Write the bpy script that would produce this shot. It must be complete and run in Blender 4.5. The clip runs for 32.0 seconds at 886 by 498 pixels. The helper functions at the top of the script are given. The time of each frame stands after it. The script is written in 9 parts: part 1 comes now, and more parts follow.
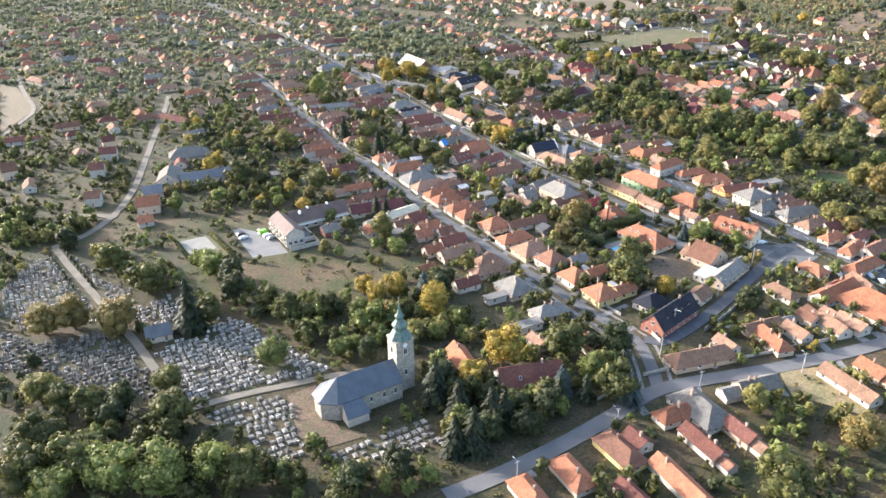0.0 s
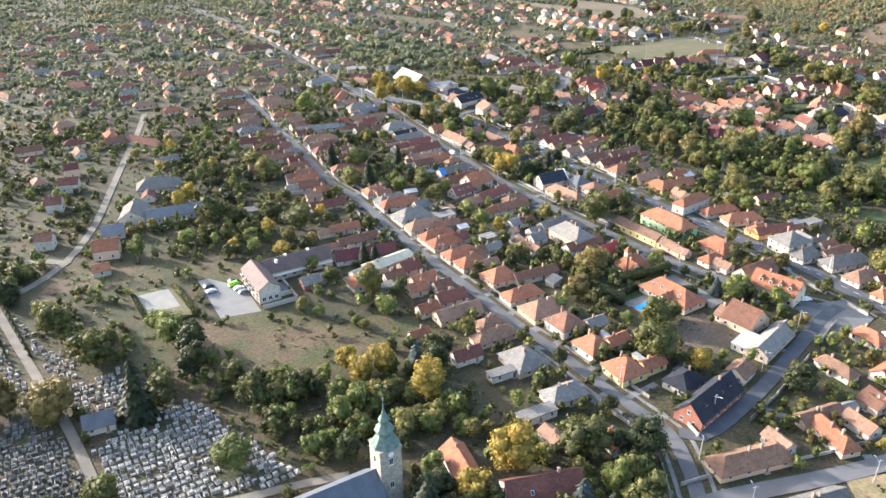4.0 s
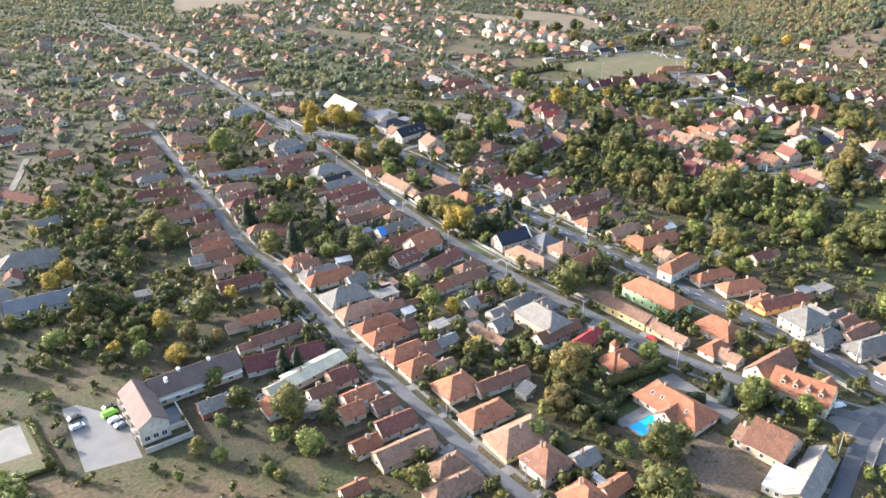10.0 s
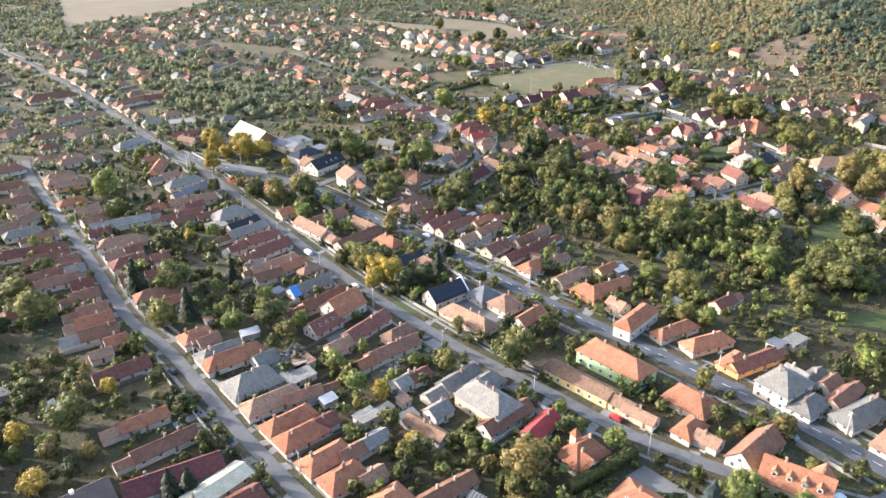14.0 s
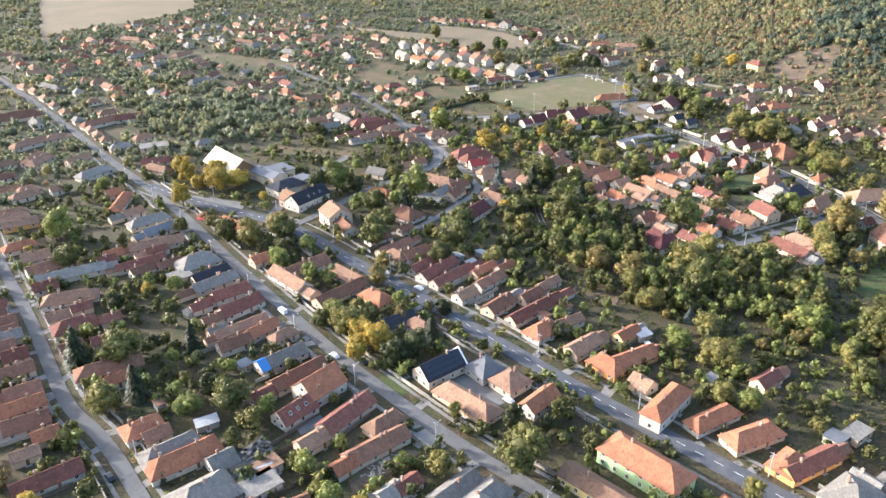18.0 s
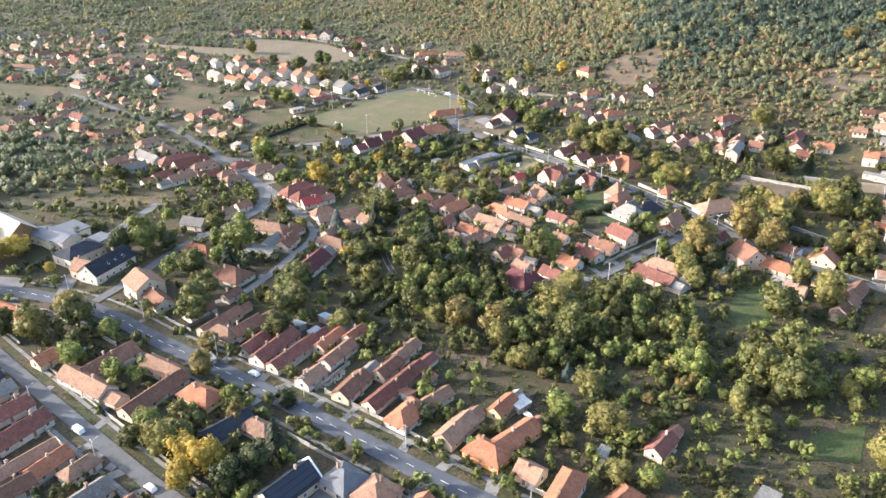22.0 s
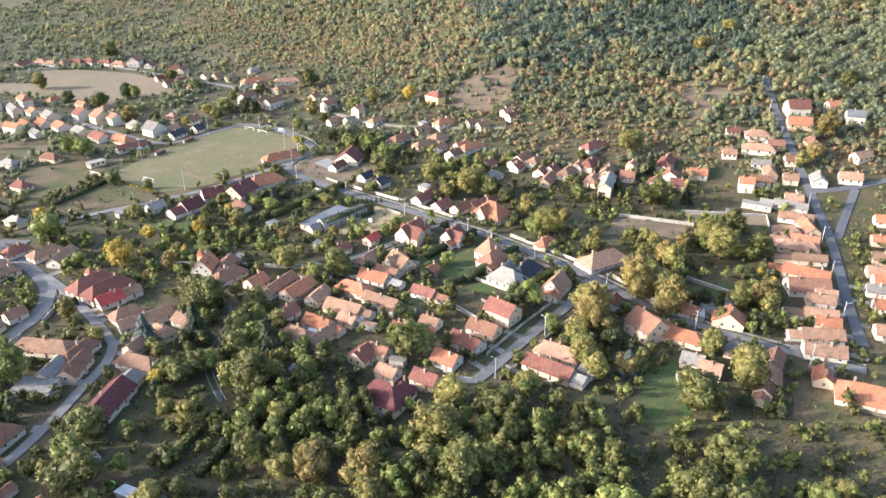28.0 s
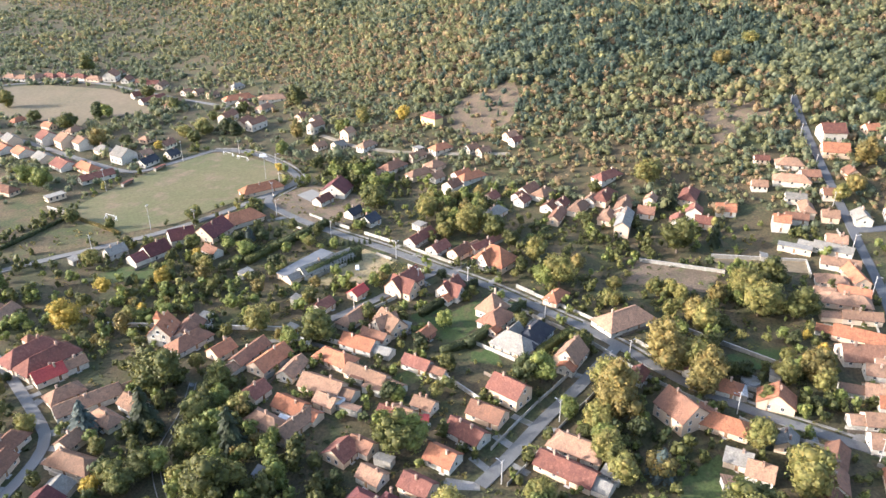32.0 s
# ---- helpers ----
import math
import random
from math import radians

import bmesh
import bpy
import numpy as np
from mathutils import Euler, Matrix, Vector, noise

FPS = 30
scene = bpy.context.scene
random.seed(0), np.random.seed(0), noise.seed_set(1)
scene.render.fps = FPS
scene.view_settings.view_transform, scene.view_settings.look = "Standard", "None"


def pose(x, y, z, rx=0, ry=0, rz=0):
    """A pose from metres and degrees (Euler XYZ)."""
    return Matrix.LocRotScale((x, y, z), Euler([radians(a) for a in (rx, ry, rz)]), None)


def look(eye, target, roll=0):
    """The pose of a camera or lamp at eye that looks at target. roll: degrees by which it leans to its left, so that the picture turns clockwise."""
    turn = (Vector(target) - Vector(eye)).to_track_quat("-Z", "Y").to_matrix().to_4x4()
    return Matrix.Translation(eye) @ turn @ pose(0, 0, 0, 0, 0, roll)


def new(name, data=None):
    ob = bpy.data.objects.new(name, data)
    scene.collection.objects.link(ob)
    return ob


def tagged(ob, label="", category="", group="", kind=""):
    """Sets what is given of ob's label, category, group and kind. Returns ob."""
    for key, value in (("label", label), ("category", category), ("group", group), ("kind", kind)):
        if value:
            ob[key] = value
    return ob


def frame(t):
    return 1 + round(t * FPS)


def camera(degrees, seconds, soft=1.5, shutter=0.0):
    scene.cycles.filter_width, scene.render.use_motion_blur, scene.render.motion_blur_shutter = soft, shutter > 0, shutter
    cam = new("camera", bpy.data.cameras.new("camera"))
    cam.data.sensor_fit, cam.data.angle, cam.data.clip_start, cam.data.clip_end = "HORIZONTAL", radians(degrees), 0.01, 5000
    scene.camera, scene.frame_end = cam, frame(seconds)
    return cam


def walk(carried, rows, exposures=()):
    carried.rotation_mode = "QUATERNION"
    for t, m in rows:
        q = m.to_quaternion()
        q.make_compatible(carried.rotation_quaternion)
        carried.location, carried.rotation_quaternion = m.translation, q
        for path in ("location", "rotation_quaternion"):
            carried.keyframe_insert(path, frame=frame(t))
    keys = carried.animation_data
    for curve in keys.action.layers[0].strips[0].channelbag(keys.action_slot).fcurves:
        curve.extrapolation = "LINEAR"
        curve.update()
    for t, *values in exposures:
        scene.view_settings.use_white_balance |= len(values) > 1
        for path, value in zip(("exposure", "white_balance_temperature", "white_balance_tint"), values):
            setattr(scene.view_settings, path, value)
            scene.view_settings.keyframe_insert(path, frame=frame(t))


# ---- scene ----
cam = camera(61.0, 32.0)
METRES, EYE, TILT, LEAN, TURN = 398.9, 150.0, 0.0, 0.0, -30.5
ROWS = [
    (0.0, 0.0, 0.0, 0.0, -0.3, -26.41, 0.6),
    (0.5, 0.0005, 0.0156, 0.0001, -0.3, -26.4, 0.59),
    (1.0, 0.001, 0.0312, 0.0004, -0.31, -26.41, 0.58),
    (1.5, 0.0014, 0.0469, 0.0006, -0.3, -26.42, 0.56),
    (2.0, 0.0019, 0.0623, 0.0008, -0.29, -26.41, 0.55),
    (2.5, 0.0025, 0.0777, 0.001, -0.27, -26.41, 0.52),
    (3.0, 0.003, 0.0931, 0.0012, -0.27, -26.4, 0.51),
    (3.5, 0.0035, 0.1086, 0.0011, -0.27, -26.4, 0.51),
    (5.5, 0.0056, 0.1713, 0.0006, -0.27, -26.37, 0.48),
    (6.0, 0.0065, 0.1868, 0.0007, -0.69, -26.35, 0.51),
    (6.5, 0.0065, 0.2024, 0.0007, -1.31, -26.34, 0.46),
    (7.0, 0.0071, 0.2182, 0.0006, -1.62, -26.33, 0.46),
    (7.5, 0.0081, 0.2338, 0.0008, -1.73, -26.32, 0.48),
    (8.0, 0.0088, 0.2494, 0.0012, -2.18, -26.33, 0.46),
    (8.5, 0.0097, 0.2652, 0.0008, -2.72, -26.31, 0.46),
    (9.0, 0.0106, 0.2809, 0.0008, -3.23, -26.32, 0.44),
    (9.5, 0.0116, 0.2964, 0.001, -3.72, -26.32, 0.41),
    (10.0, 0.0125, 0.3123, 0.0005, -4.72, -26.3, 0.39),
    (10.5, 0.0138, 0.3281, 0.0007, -5.88, -26.31, 0.37),
    (11.0, 0.0155, 0.3436, 0.0007, -6.85, -26.28, 0.37),
    (11.5, 0.0174, 0.3593, 0.0004, -7.79, -26.24, 0.37),
    (12.0, 0.0192, 0.3749, 0.0005, -8.69, -26.23, 0.34),
    (12.5, 0.0216, 0.3907, 0.0003, -9.47, -26.2, 0.34),
    (13.0, 0.0239, 0.4061, 0.0003, -9.93, -26.17, 0.31),
    (13.5, 0.0268, 0.4217, 0.0002, -10.34, -26.18, 0.31),
    (14.0, 0.0297, 0.437, 0.0006, -10.7, -26.19, 0.3),
    (14.5, 0.0327, 0.4523, 0.0006, -10.95, -26.19, 0.32),
    (16.5, 0.0469, 0.5126, 0.0026, -10.84, -26.25, 0.41),
    (17.0, 0.05, 0.5277, 0.0026, -10.83, -26.25, 0.4),
    (17.5, 0.0534, 0.5429, 0.0026, -10.82, -26.24, 0.39),
    (18.0, 0.057, 0.558, 0.0024, -10.82, -26.22, 0.38),
    (18.5, 0.06, 0.5731, 0.0028, -10.83, -26.23, 0.38),
    (19.0, 0.064, 0.5875, 0.0036, -12.82, -26.25, 0.34),
    (19.5, 0.0669, 0.6029, 0.0032, -15.04, -26.25, 0.24),
    (20.0, 0.07, 0.618, 0.0034, -16.94, -26.26, 0.13),
    (20.5, 0.0743, 0.6335, 0.0028, -18.77, -26.23, 0.1),
    (21.0, 0.079, 0.6485, 0.0031, -20.58, -26.21, 0.09),
    (21.5, 0.0837, 0.6632, 0.0033, -22.33, -26.17, 0.0),
    (22.0, 0.0888, 0.6779, 0.0035, -24.0, -26.15, -0.04),
    (22.5, 0.0946, 0.6924, 0.0036, -25.61, -26.12, -0.08),
    (23.0, 0.101, 0.7071, 0.0033, -27.18, -26.08, -0.11),
    (23.5, 0.1074, 0.7213, 0.0035, -28.72, -26.07, -0.14),
    (24.0, 0.1145, 0.7355, 0.0034, -30.25, -26.04, -0.15),
    (24.5, 0.122, 0.7495, 0.0039, -31.77, -26.05, -0.16),
    (25.0, 0.1294, 0.7632, 0.0042, -32.9, -26.04, -0.21),
    (25.5, 0.1372, 0.7767, 0.0046, -33.92, -26.03, -0.22),
    (27.5, 0.1729, 0.8289, 0.0067, -36.04, -26.04, -0.17),
    (28.0, 0.1822, 0.8414, 0.007, -36.05, -26.02, -0.16),
    (28.5, 0.1914, 0.8539, 0.0072, -36.07, -26.0, -0.14),
    (29.0, 0.2008, 0.8663, 0.0074, -36.08, -26.0, -0.1),
    (29.5, 0.2105, 0.8786, 0.0075, -36.09, -26.0, -0.07),
    (30.0, 0.22, 0.8908, 0.0078, -36.1, -26.0, -0.06),
    (30.5, 0.2296, 0.9029, 0.008, -36.1, -26.0, -0.06),
    (31.0, 0.239, 0.9151, 0.008, -36.13, -25.99, -0.01),
    (31.5, 0.2485, 0.9273, 0.0079, -36.14, -25.98, -0.02),
    (32.0, 0.2581, 0.9395, 0.0079, -36.13, -25.97, -0.01),
]
walk(cam, [(t, pose(0, 0, EYE, TILT, LEAN, TURN) @ pose(METRES * x, METRES * y, METRES * z, 90 + pitch, roll, yaw)) for t, x, y, z, yaw, pitch, roll in ROWS])

# ---- sky, sun and exposure ----
SUN_AZ, SUN_EL = -32.0, 19.0
world = bpy.data.worlds.new("sky")
scene.world = world
world.use_nodes = True
wn = world.node_tree.nodes
sky = wn.new("ShaderNodeTexSky")
sky.sky_type, sky.sun_disc = "NISHITA", False
sky.sun_elevation, sky.sun_rotation = radians(SUN_EL), radians(SUN_AZ)
sky.air_density, sky.dust_density, sky.ozone_density = 1.2, 3.0, 1.0
world.node_tree.links.new(sky.outputs[0], wn["Background"].inputs[0])
wn["Background"].inputs[1].default_value = 0.15
sun = new("sun", bpy.data.lights.new("sun", "SUN"))
sun.data.energy, sun.data.angle, sun.data.color = 2.75, radians(1.2), (1.0, 0.95, 0.86)
sun.matrix_world = look((0, 0, 400), (math.sin(radians(-SUN_AZ)) * 400, -math.cos(radians(SUN_AZ)) * 400, 400 - 400 * math.tan(radians(SUN_EL))))
scene.view_settings.exposure = 2.0
scene.view_settings.use_white_balance = True
scene.view_settings.white_balance_temperature, scene.view_settings.white_balance_tint = 5980, 15


# ---- materials ----
def mat(name, a, b, c=None, big=0.08, fine=1.6, rough=0.85, vary=0.0, grain=0.35, bump=0.4, metal=0.0, spec=0.3, leaf=0.0, rows=0.0, island=0.0, alt=None):
    """A surface of two or three colours mixed in patches, with a finer grain; vary: how far whole things differ."""
    m = bpy.data.materials.new(name)
    m.use_nodes = True
    n, l = m.node_tree.nodes, m.node_tree.links
    p = n["Principled BSDF"]
    geo, info = n.new("ShaderNodeNewGeometry"), n.new("ShaderNodeObjectInfo")

    def patches(scale, detail, lo, hi):
        t = n.new("ShaderNodeTexNoise")
        t.inputs["Scale"].default_value, t.inputs["Detail"].default_value = scale, detail
        l.new(geo.outputs["Position"], t.inputs["Vector"])
        r = n.new("ShaderNodeMapRange")
        r.inputs[1].default_value, r.inputs[2].default_value = lo, hi
        l.new(t.outputs[0], r.inputs[0])
        return r.outputs[0]

    def blend(kind, f, x, y):
        k = n.new("ShaderNodeMix")
        k.data_type, k.blend_type = "RGBA", kind
        for s, v in ((0, f), (6, x), (7, y)):
            if isinstance(v, (int, float)):
                k.inputs[s].default_value = v
            elif isinstance(v, tuple):
                k.inputs[s].default_value = (*v, 1)
            else:
                l.new(v, k.inputs[s])
        return k.outputs[2]

    col = blend("MIX", patches(big, 4, 0.38, 0.62), a, b)
    if c:
        col = blend("MIX", patches(big * 2.7, 5, 0.52, 0.68), col, c)
    if alt:
        some = n.new("ShaderNodeMapRange")
        some.inputs[1].default_value, some.inputs[2].default_value = 0.5, 0.8
        l.new(info.outputs["Random"], some.inputs[0])
        col = blend("MIX", some.outputs[0], col, alt)
    g = patches(fine, 3, 0.25, 0.75)
    grey = n.new("ShaderNodeMapRange")
    grey.inputs[3].default_value, grey.inputs[4].default_value = 1 - grain, 1 + grain
    l.new(g, grey.inputs[0])
    col = blend("MULTIPLY", 1.0, col, grey.outputs[0])
    for amount, source in ((vary, info.outputs["Random"]), (island, geo.outputs["Random Per Island"])):
        if amount:
            o = n.new("ShaderNodeMapRange")
            o.inputs[3].default_value, o.inputs[4].default_value = 1 - amount, 1 + amount
            l.new(source, o.inputs[0])
            col = blend("MULTIPLY", 1.0, col, o.outputs[0])
    l.new(col, p.inputs["Base Color"])
    p.inputs["Roughness"].default_value, p.inputs["Metallic"].default_value = rough, metal
    p.inputs["Specular IOR Level"].default_value = spec
    height = g
    if rows:
        tc, w = n.new("ShaderNodeTexCoord"), n.new("ShaderNodeTexWave")
        w.bands_direction, w.inputs["Scale"].default_value, w.inputs["Distortion"].default_value = "Z", rows, 0.6
        l.new(tc.outputs["Object"], w.inputs["Vector"])
        height = w.outputs[1]
    if bump:
        bp = n.new("ShaderNodeBump")
        bp.inputs["Strength"].default_value, bp.inputs["Distance"].default_value = bump, 0.15
        l.new(height, bp.inputs["Height"])
        l.new(bp.outputs[0], p.inputs["Normal"])
    if leaf:
        tr, mx = n.new("ShaderNodeBsdfTranslucent"), n.new("ShaderNodeMixShader")
        l.new(col, tr.inputs["Color"])
        mx.inputs[0].default_value = leaf
        l.new(p.outputs[0], mx.inputs[1])
        l.new(tr.outputs[0], mx.inputs[2])
        l.new(mx.outputs[0], n["Material Output"].inputs["Surface"])
    return m


GROUND = mat("garden_ground", (0.07, 0.052, 0.027), (0.044, 0.048, 0.018), (0.092, 0.066, 0.034), big=0.06, fine=1.0, grain=0.5, bump=0.9)
SOIL = {
    "meadow": mat("dry_meadow", (0.115, 0.08, 0.042), (0.054, 0.06, 0.02), (0.09, 0.062, 0.034), big=0.05, fine=0.9, grain=0.5, bump=0.8),
    # brown litter; in scrub, gully and grove it also carries tree shade
    "litter": mat("litter_and_shade", (0.062, 0.05, 0.027), (0.044, 0.046, 0.02), (0.085, 0.062, 0.034), big=0.09, fine=1.3, grain=0.55, bump=0.9),
    "green": mat("lawn", (0.042, 0.066, 0.017), (0.058, 0.075, 0.022), (0.078, 0.07, 0.03), big=0.08, fine=1.2, grain=0.4),
    "earth": mat("bare_earth", (0.15, 0.106, 0.07), (0.105, 0.078, 0.052), (0.1, 0.09, 0.043), big=0.09, fine=1.0),
    "dry": mat("dry_plot", (0.27, 0.2, 0.11), (0.2, 0.17, 0.08), big=0.1, fine=1.0),
    "pitch": mat("mown_pitch", (0.125, 0.108, 0.052), (0.1, 0.099, 0.042), (0.155, 0.114, 0.07), big=0.03, fine=0.8, grain=0.2),
    "fieldb": mat("stubble_field", (0.17, 0.128, 0.08), (0.138, 0.112, 0.064), big=0.02, fine=0.5, grain=0.2),
    "court": mat("pale_sand", (0.27, 0.255, 0.215), (0.23, 0.217, 0.185), big=0.2, fine=2, grain=0.06),
    "courtrim": mat("court_bank", (0.1, 0.105, 0.045), (0.13, 0.11, 0.06), big=0.1, fine=1),
    "parking": mat("parking_concrete", (0.21, 0.203, 0.185), (0.18, 0.175, 0.162), big=0.15, fine=2, grain=0.08),
    "plaza": mat("plaza_paving", (0.17, 0.165, 0.15), (0.135, 0.13, 0.12), big=0.12, fine=2, grain=0.12),
}
ROAD = {
    "asphalt": mat("asphalt", (0.082, 0.086, 0.094), (0.096, 0.099, 0.105), (0.118, 0.118, 0.119), big=0.08, fine=3, grain=0.15, rough=0.92, spec=0.15),
    "asphalt2": mat("worn_asphalt", (0.12, 0.118, 0.115), (0.145, 0.142, 0.136), (0.1, 0.1, 0.1), big=0.1, fine=3, grain=0.15, rough=0.95, spec=0.15),
    "concrete": mat("concrete_road", (0.165, 0.158, 0.148), (0.135, 0.13, 0.122), big=0.1, fine=3, grain=0.1),
    "gravel": mat("gravel", (0.2, 0.175, 0.135), (0.155, 0.135, 0.1), big=0.15, fine=3, grain=0.15),
}
PAVING = mat("pavement_concrete", (0.235, 0.222, 0.205), (0.18, 0.168, 0.15), (0.13, 0.12, 0.082), big=0.15, fine=2.5, grain=0.15)
PAINT = mat("road_paint", (0.75, 0.75, 0.72), (0.6, 0.6, 0.58), fine=4, grain=0.15)
tile = dict(big=0.35, fine=2.2, vary=0.22, grain=0.22, bump=0.5, rows=2.2, rough=0.9, spec=0.15)
ROOF = {
    "o": mat("orange_roof_tile", (0.345, 0.148, 0.082), (0.28, 0.12, 0.069), (0.215, 0.1, 0.062), **tile),
    "p": mat("faded_roof_tile", (0.29, 0.173, 0.113), (0.232, 0.14, 0.094), (0.172, 0.112, 0.079), **tile),
    "b": mat("brown_roof_tile", (0.215, 0.112, 0.074), (0.165, 0.09, 0.062), (0.255, 0.127, 0.08), **tile),
    "r": mat("dark_red_roof_tile", (0.18, 0.078, 0.058), (0.14, 0.063, 0.05), (0.215, 0.1, 0.072), **tile),
    "R": mat("bright_red_roof_sheet", (0.36, 0.07, 0.06), (0.3, 0.06, 0.055), **tile),
    "g": mat("grey_slate_roof", (0.21, 0.196, 0.172), (0.17, 0.159, 0.142), (0.245, 0.228, 0.2), **tile),
    "S": mat("church_metal_roof", (0.1, 0.115, 0.135), (0.082, 0.096, 0.114), rough=0.55, big=0.3, fine=2, grain=0.1, bump=0.1),
    "s": mat("blue_grey_sheet_roof", (0.135, 0.14, 0.148), (0.11, 0.115, 0.123), rough=0.6, big=0.3, fine=2, vary=0.15, grain=0.12, rows=1.2, bump=0.25),
    "k": mat("anthracite_roof", (0.032, 0.035, 0.045), (0.045, 0.047, 0.055), **tile),
    "c": mat("cream_sheet_roof", (0.55, 0.5, 0.36), (0.46, 0.42, 0.3), **tile),
    "x": mat("white_membrane_roof", (0.42, 0.375, 0.29), (0.38, 0.34, 0.265), big=0.2, fine=1, grain=0.05),
    "m": mat("maroon_sheet_roof", (0.12, 0.046, 0.044), (0.098, 0.04, 0.04), (0.145, 0.058, 0.052), **tile),
    "w": mat("pale_sheet_roof", (0.42, 0.42, 0.41), (0.34, 0.34, 0.335), **tile),
}
coat = dict(big=0.4, fine=2.5, vary=0.12, grain=0.12, bump=0.15)
WALL = {
    "w": mat("white_plaster", (0.56, 0.51, 0.43), (0.48, 0.43, 0.36), (0.39, 0.345, 0.285), alt=(0.5, 0.37, 0.26), **coat),
    "c": mat("cream_plaster", (0.7, 0.6, 0.42), (0.62, 0.53, 0.38), **coat),
    "y": mat("yellow_plaster", (0.72, 0.56, 0.24), (0.64, 0.5, 0.22), **coat),
    "o": mat("orange_plaster", (0.7, 0.36, 0.12), (0.62, 0.32, 0.12), **coat),
    "n": mat("green_plaster", (0.36, 0.5, 0.26), (0.32, 0.45, 0.24), **coat),
    "r": mat("brick_red_plaster", (0.34, 0.15, 0.1), (0.28, 0.12, 0.085), **coat),
}
STONE = mat("rubble_stone", (0.4, 0.35, 0.28), (0.28, 0.25, 0.21), (0.5, 0.46, 0.38), big=0.9, fine=3.5, grain=0.35, bump=0.8)
COPPER = mat("green_copper", (0.12, 0.18, 0.15), (0.085, 0.125, 0.11), (0.16, 0.23, 0.19), big=0.8, fine=3, rough=0.55)
CHIM = mat("chimney_plaster", (0.36, 0.27, 0.21), (0.26, 0.16, 0.115), big=0.15, fine=3, vary=0.3)
GLASS = mat("window_glass", (0.03, 0.035, 0.045), (0.05, 0.055, 0.065), rough=0.12, bump=0, spec=0.6, grain=0.1)
FRAME = mat("window_frame", (0.7, 0.68, 0.63), (0.6, 0.57, 0.52), fine=5, grain=0.1, bump=0)
WOOD = mat("stained_door", (0.2, 0.11, 0.06), (0.26, 0.15, 0.08), fine=4, vary=0.4)
FENCE = mat("garden_wall_plaster", (0.32, 0.295, 0.25), (0.25, 0.23, 0.195), (0.39, 0.365, 0.32), big=0.2, fine=2.5, vary=0.3, grain=0.2)
MASONRY = mat("grave_granite", (0.27, 0.246, 0.21), (0.15, 0.138, 0.12), (0.38, 0.35, 0.298), big=0.5, fine=3, vary=0.45, island=0.75, rough=0.75)
CONC = mat("pole_concrete", (0.42, 0.4, 0.37), (0.36, 0.34, 0.32), fine=5, vary=0.2, grain=0.15)
METAL = mat("galvanised_steel", (0.5, 0.5, 0.5), (0.42, 0.42, 0.43), rough=0.4, metal=0.7, fine=5, grain=0.1)
WHITE = mat("white_paint", (0.8, 0.8, 0.79), (0.74, 0.74, 0.73), fine=5, grain=0.05, bump=0, rough=0.5)
BARK = mat("bark", (0.16, 0.12, 0.085), (0.1, 0.075, 0.055), big=0.6, fine=6, bump=0.8)
TYRE = mat("tyre_rubber", (0.025, 0.025, 0.025), (0.035, 0.035, 0.035), fine=8, bump=0)
SOLAR = mat("solar_glass", (0.012, 0.014, 0.024), (0.018, 0.02, 0.03), rough=0.2, bump=0, spec=0.5, grain=0.1)
TARP = mat("blue_tarpaulin", (0.06, 0.22, 0.5), (0.05, 0.18, 0.43), fine=3, rough=0.5, grain=0.12, bump=0.3)
POOL = mat("pool_water", (0.02, 0.36, 0.72), (0.02, 0.42, 0.78), big=0.3, fine=1.5, rough=0.08, grain=0.12, bump=0.1, spec=0.5)
leafy = dict(big=0.16, fine=1.1, rough=0.6, grain=0.3, bump=0, leaf=0.32, island=0.22, spec=0.25)
LEAF = {
    "g": mat("green_leaves", (0.104, 0.106, 0.032), (0.078, 0.084, 0.027), (0.146, 0.134, 0.041), vary=0.25, **leafy),
    "l": mat("lime_leaves", (0.17, 0.19, 0.05), (0.14, 0.162, 0.046), (0.22, 0.215, 0.06), vary=0.2, **leafy),
    "y": mat("yellowing_leaves", (0.2, 0.176, 0.052), (0.15, 0.15, 0.046), (0.24, 0.188, 0.06), vary=0.2, **leafy),
    "Y": mat("golden_leaves", (0.36, 0.262, 0.05), (0.29, 0.226, 0.046), (0.4, 0.26, 0.054), vary=0.15, **leafy),
    "o": mat("rusty_leaves", (0.2, 0.154, 0.05), (0.15, 0.127, 0.043), (0.24, 0.165, 0.055), vary=0.2, **leafy),
    "d": mat("dark_leaves", (0.057, 0.068, 0.026), (0.043, 0.053, 0.022), (0.082, 0.088, 0.031), vary=0.25, **leafy),
    "F": mat("fir_needles", (0.034, 0.043, 0.02), (0.027, 0.035, 0.017), (0.046, 0.055, 0.024), vary=0.25, **leafy),
    "B": mat("blue_spruce_needles", (0.08, 0.1, 0.088), (0.06, 0.078, 0.07), (0.098, 0.118, 0.104), vary=0.2, **leafy),
}

# paler leaves for hill and far trees: distance haze put into the colours
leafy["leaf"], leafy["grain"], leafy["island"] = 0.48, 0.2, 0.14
LEAF["hg"] = mat("hazed_green_leaves", (0.158, 0.174, 0.1), (0.13, 0.147, 0.086), (0.19, 0.196, 0.112), **leafy)
LEAF["hl"] = mat("hazed_lime_leaves", (0.2, 0.2, 0.095), (0.17, 0.174, 0.085), (0.235, 0.225, 0.105), **leafy)
LEAF["ho"] = mat("hazed_rusty_leaves", (0.3, 0.215, 0.12), (0.24, 0.19, 0.1), (0.34, 0.2, 0.12), **leafy)
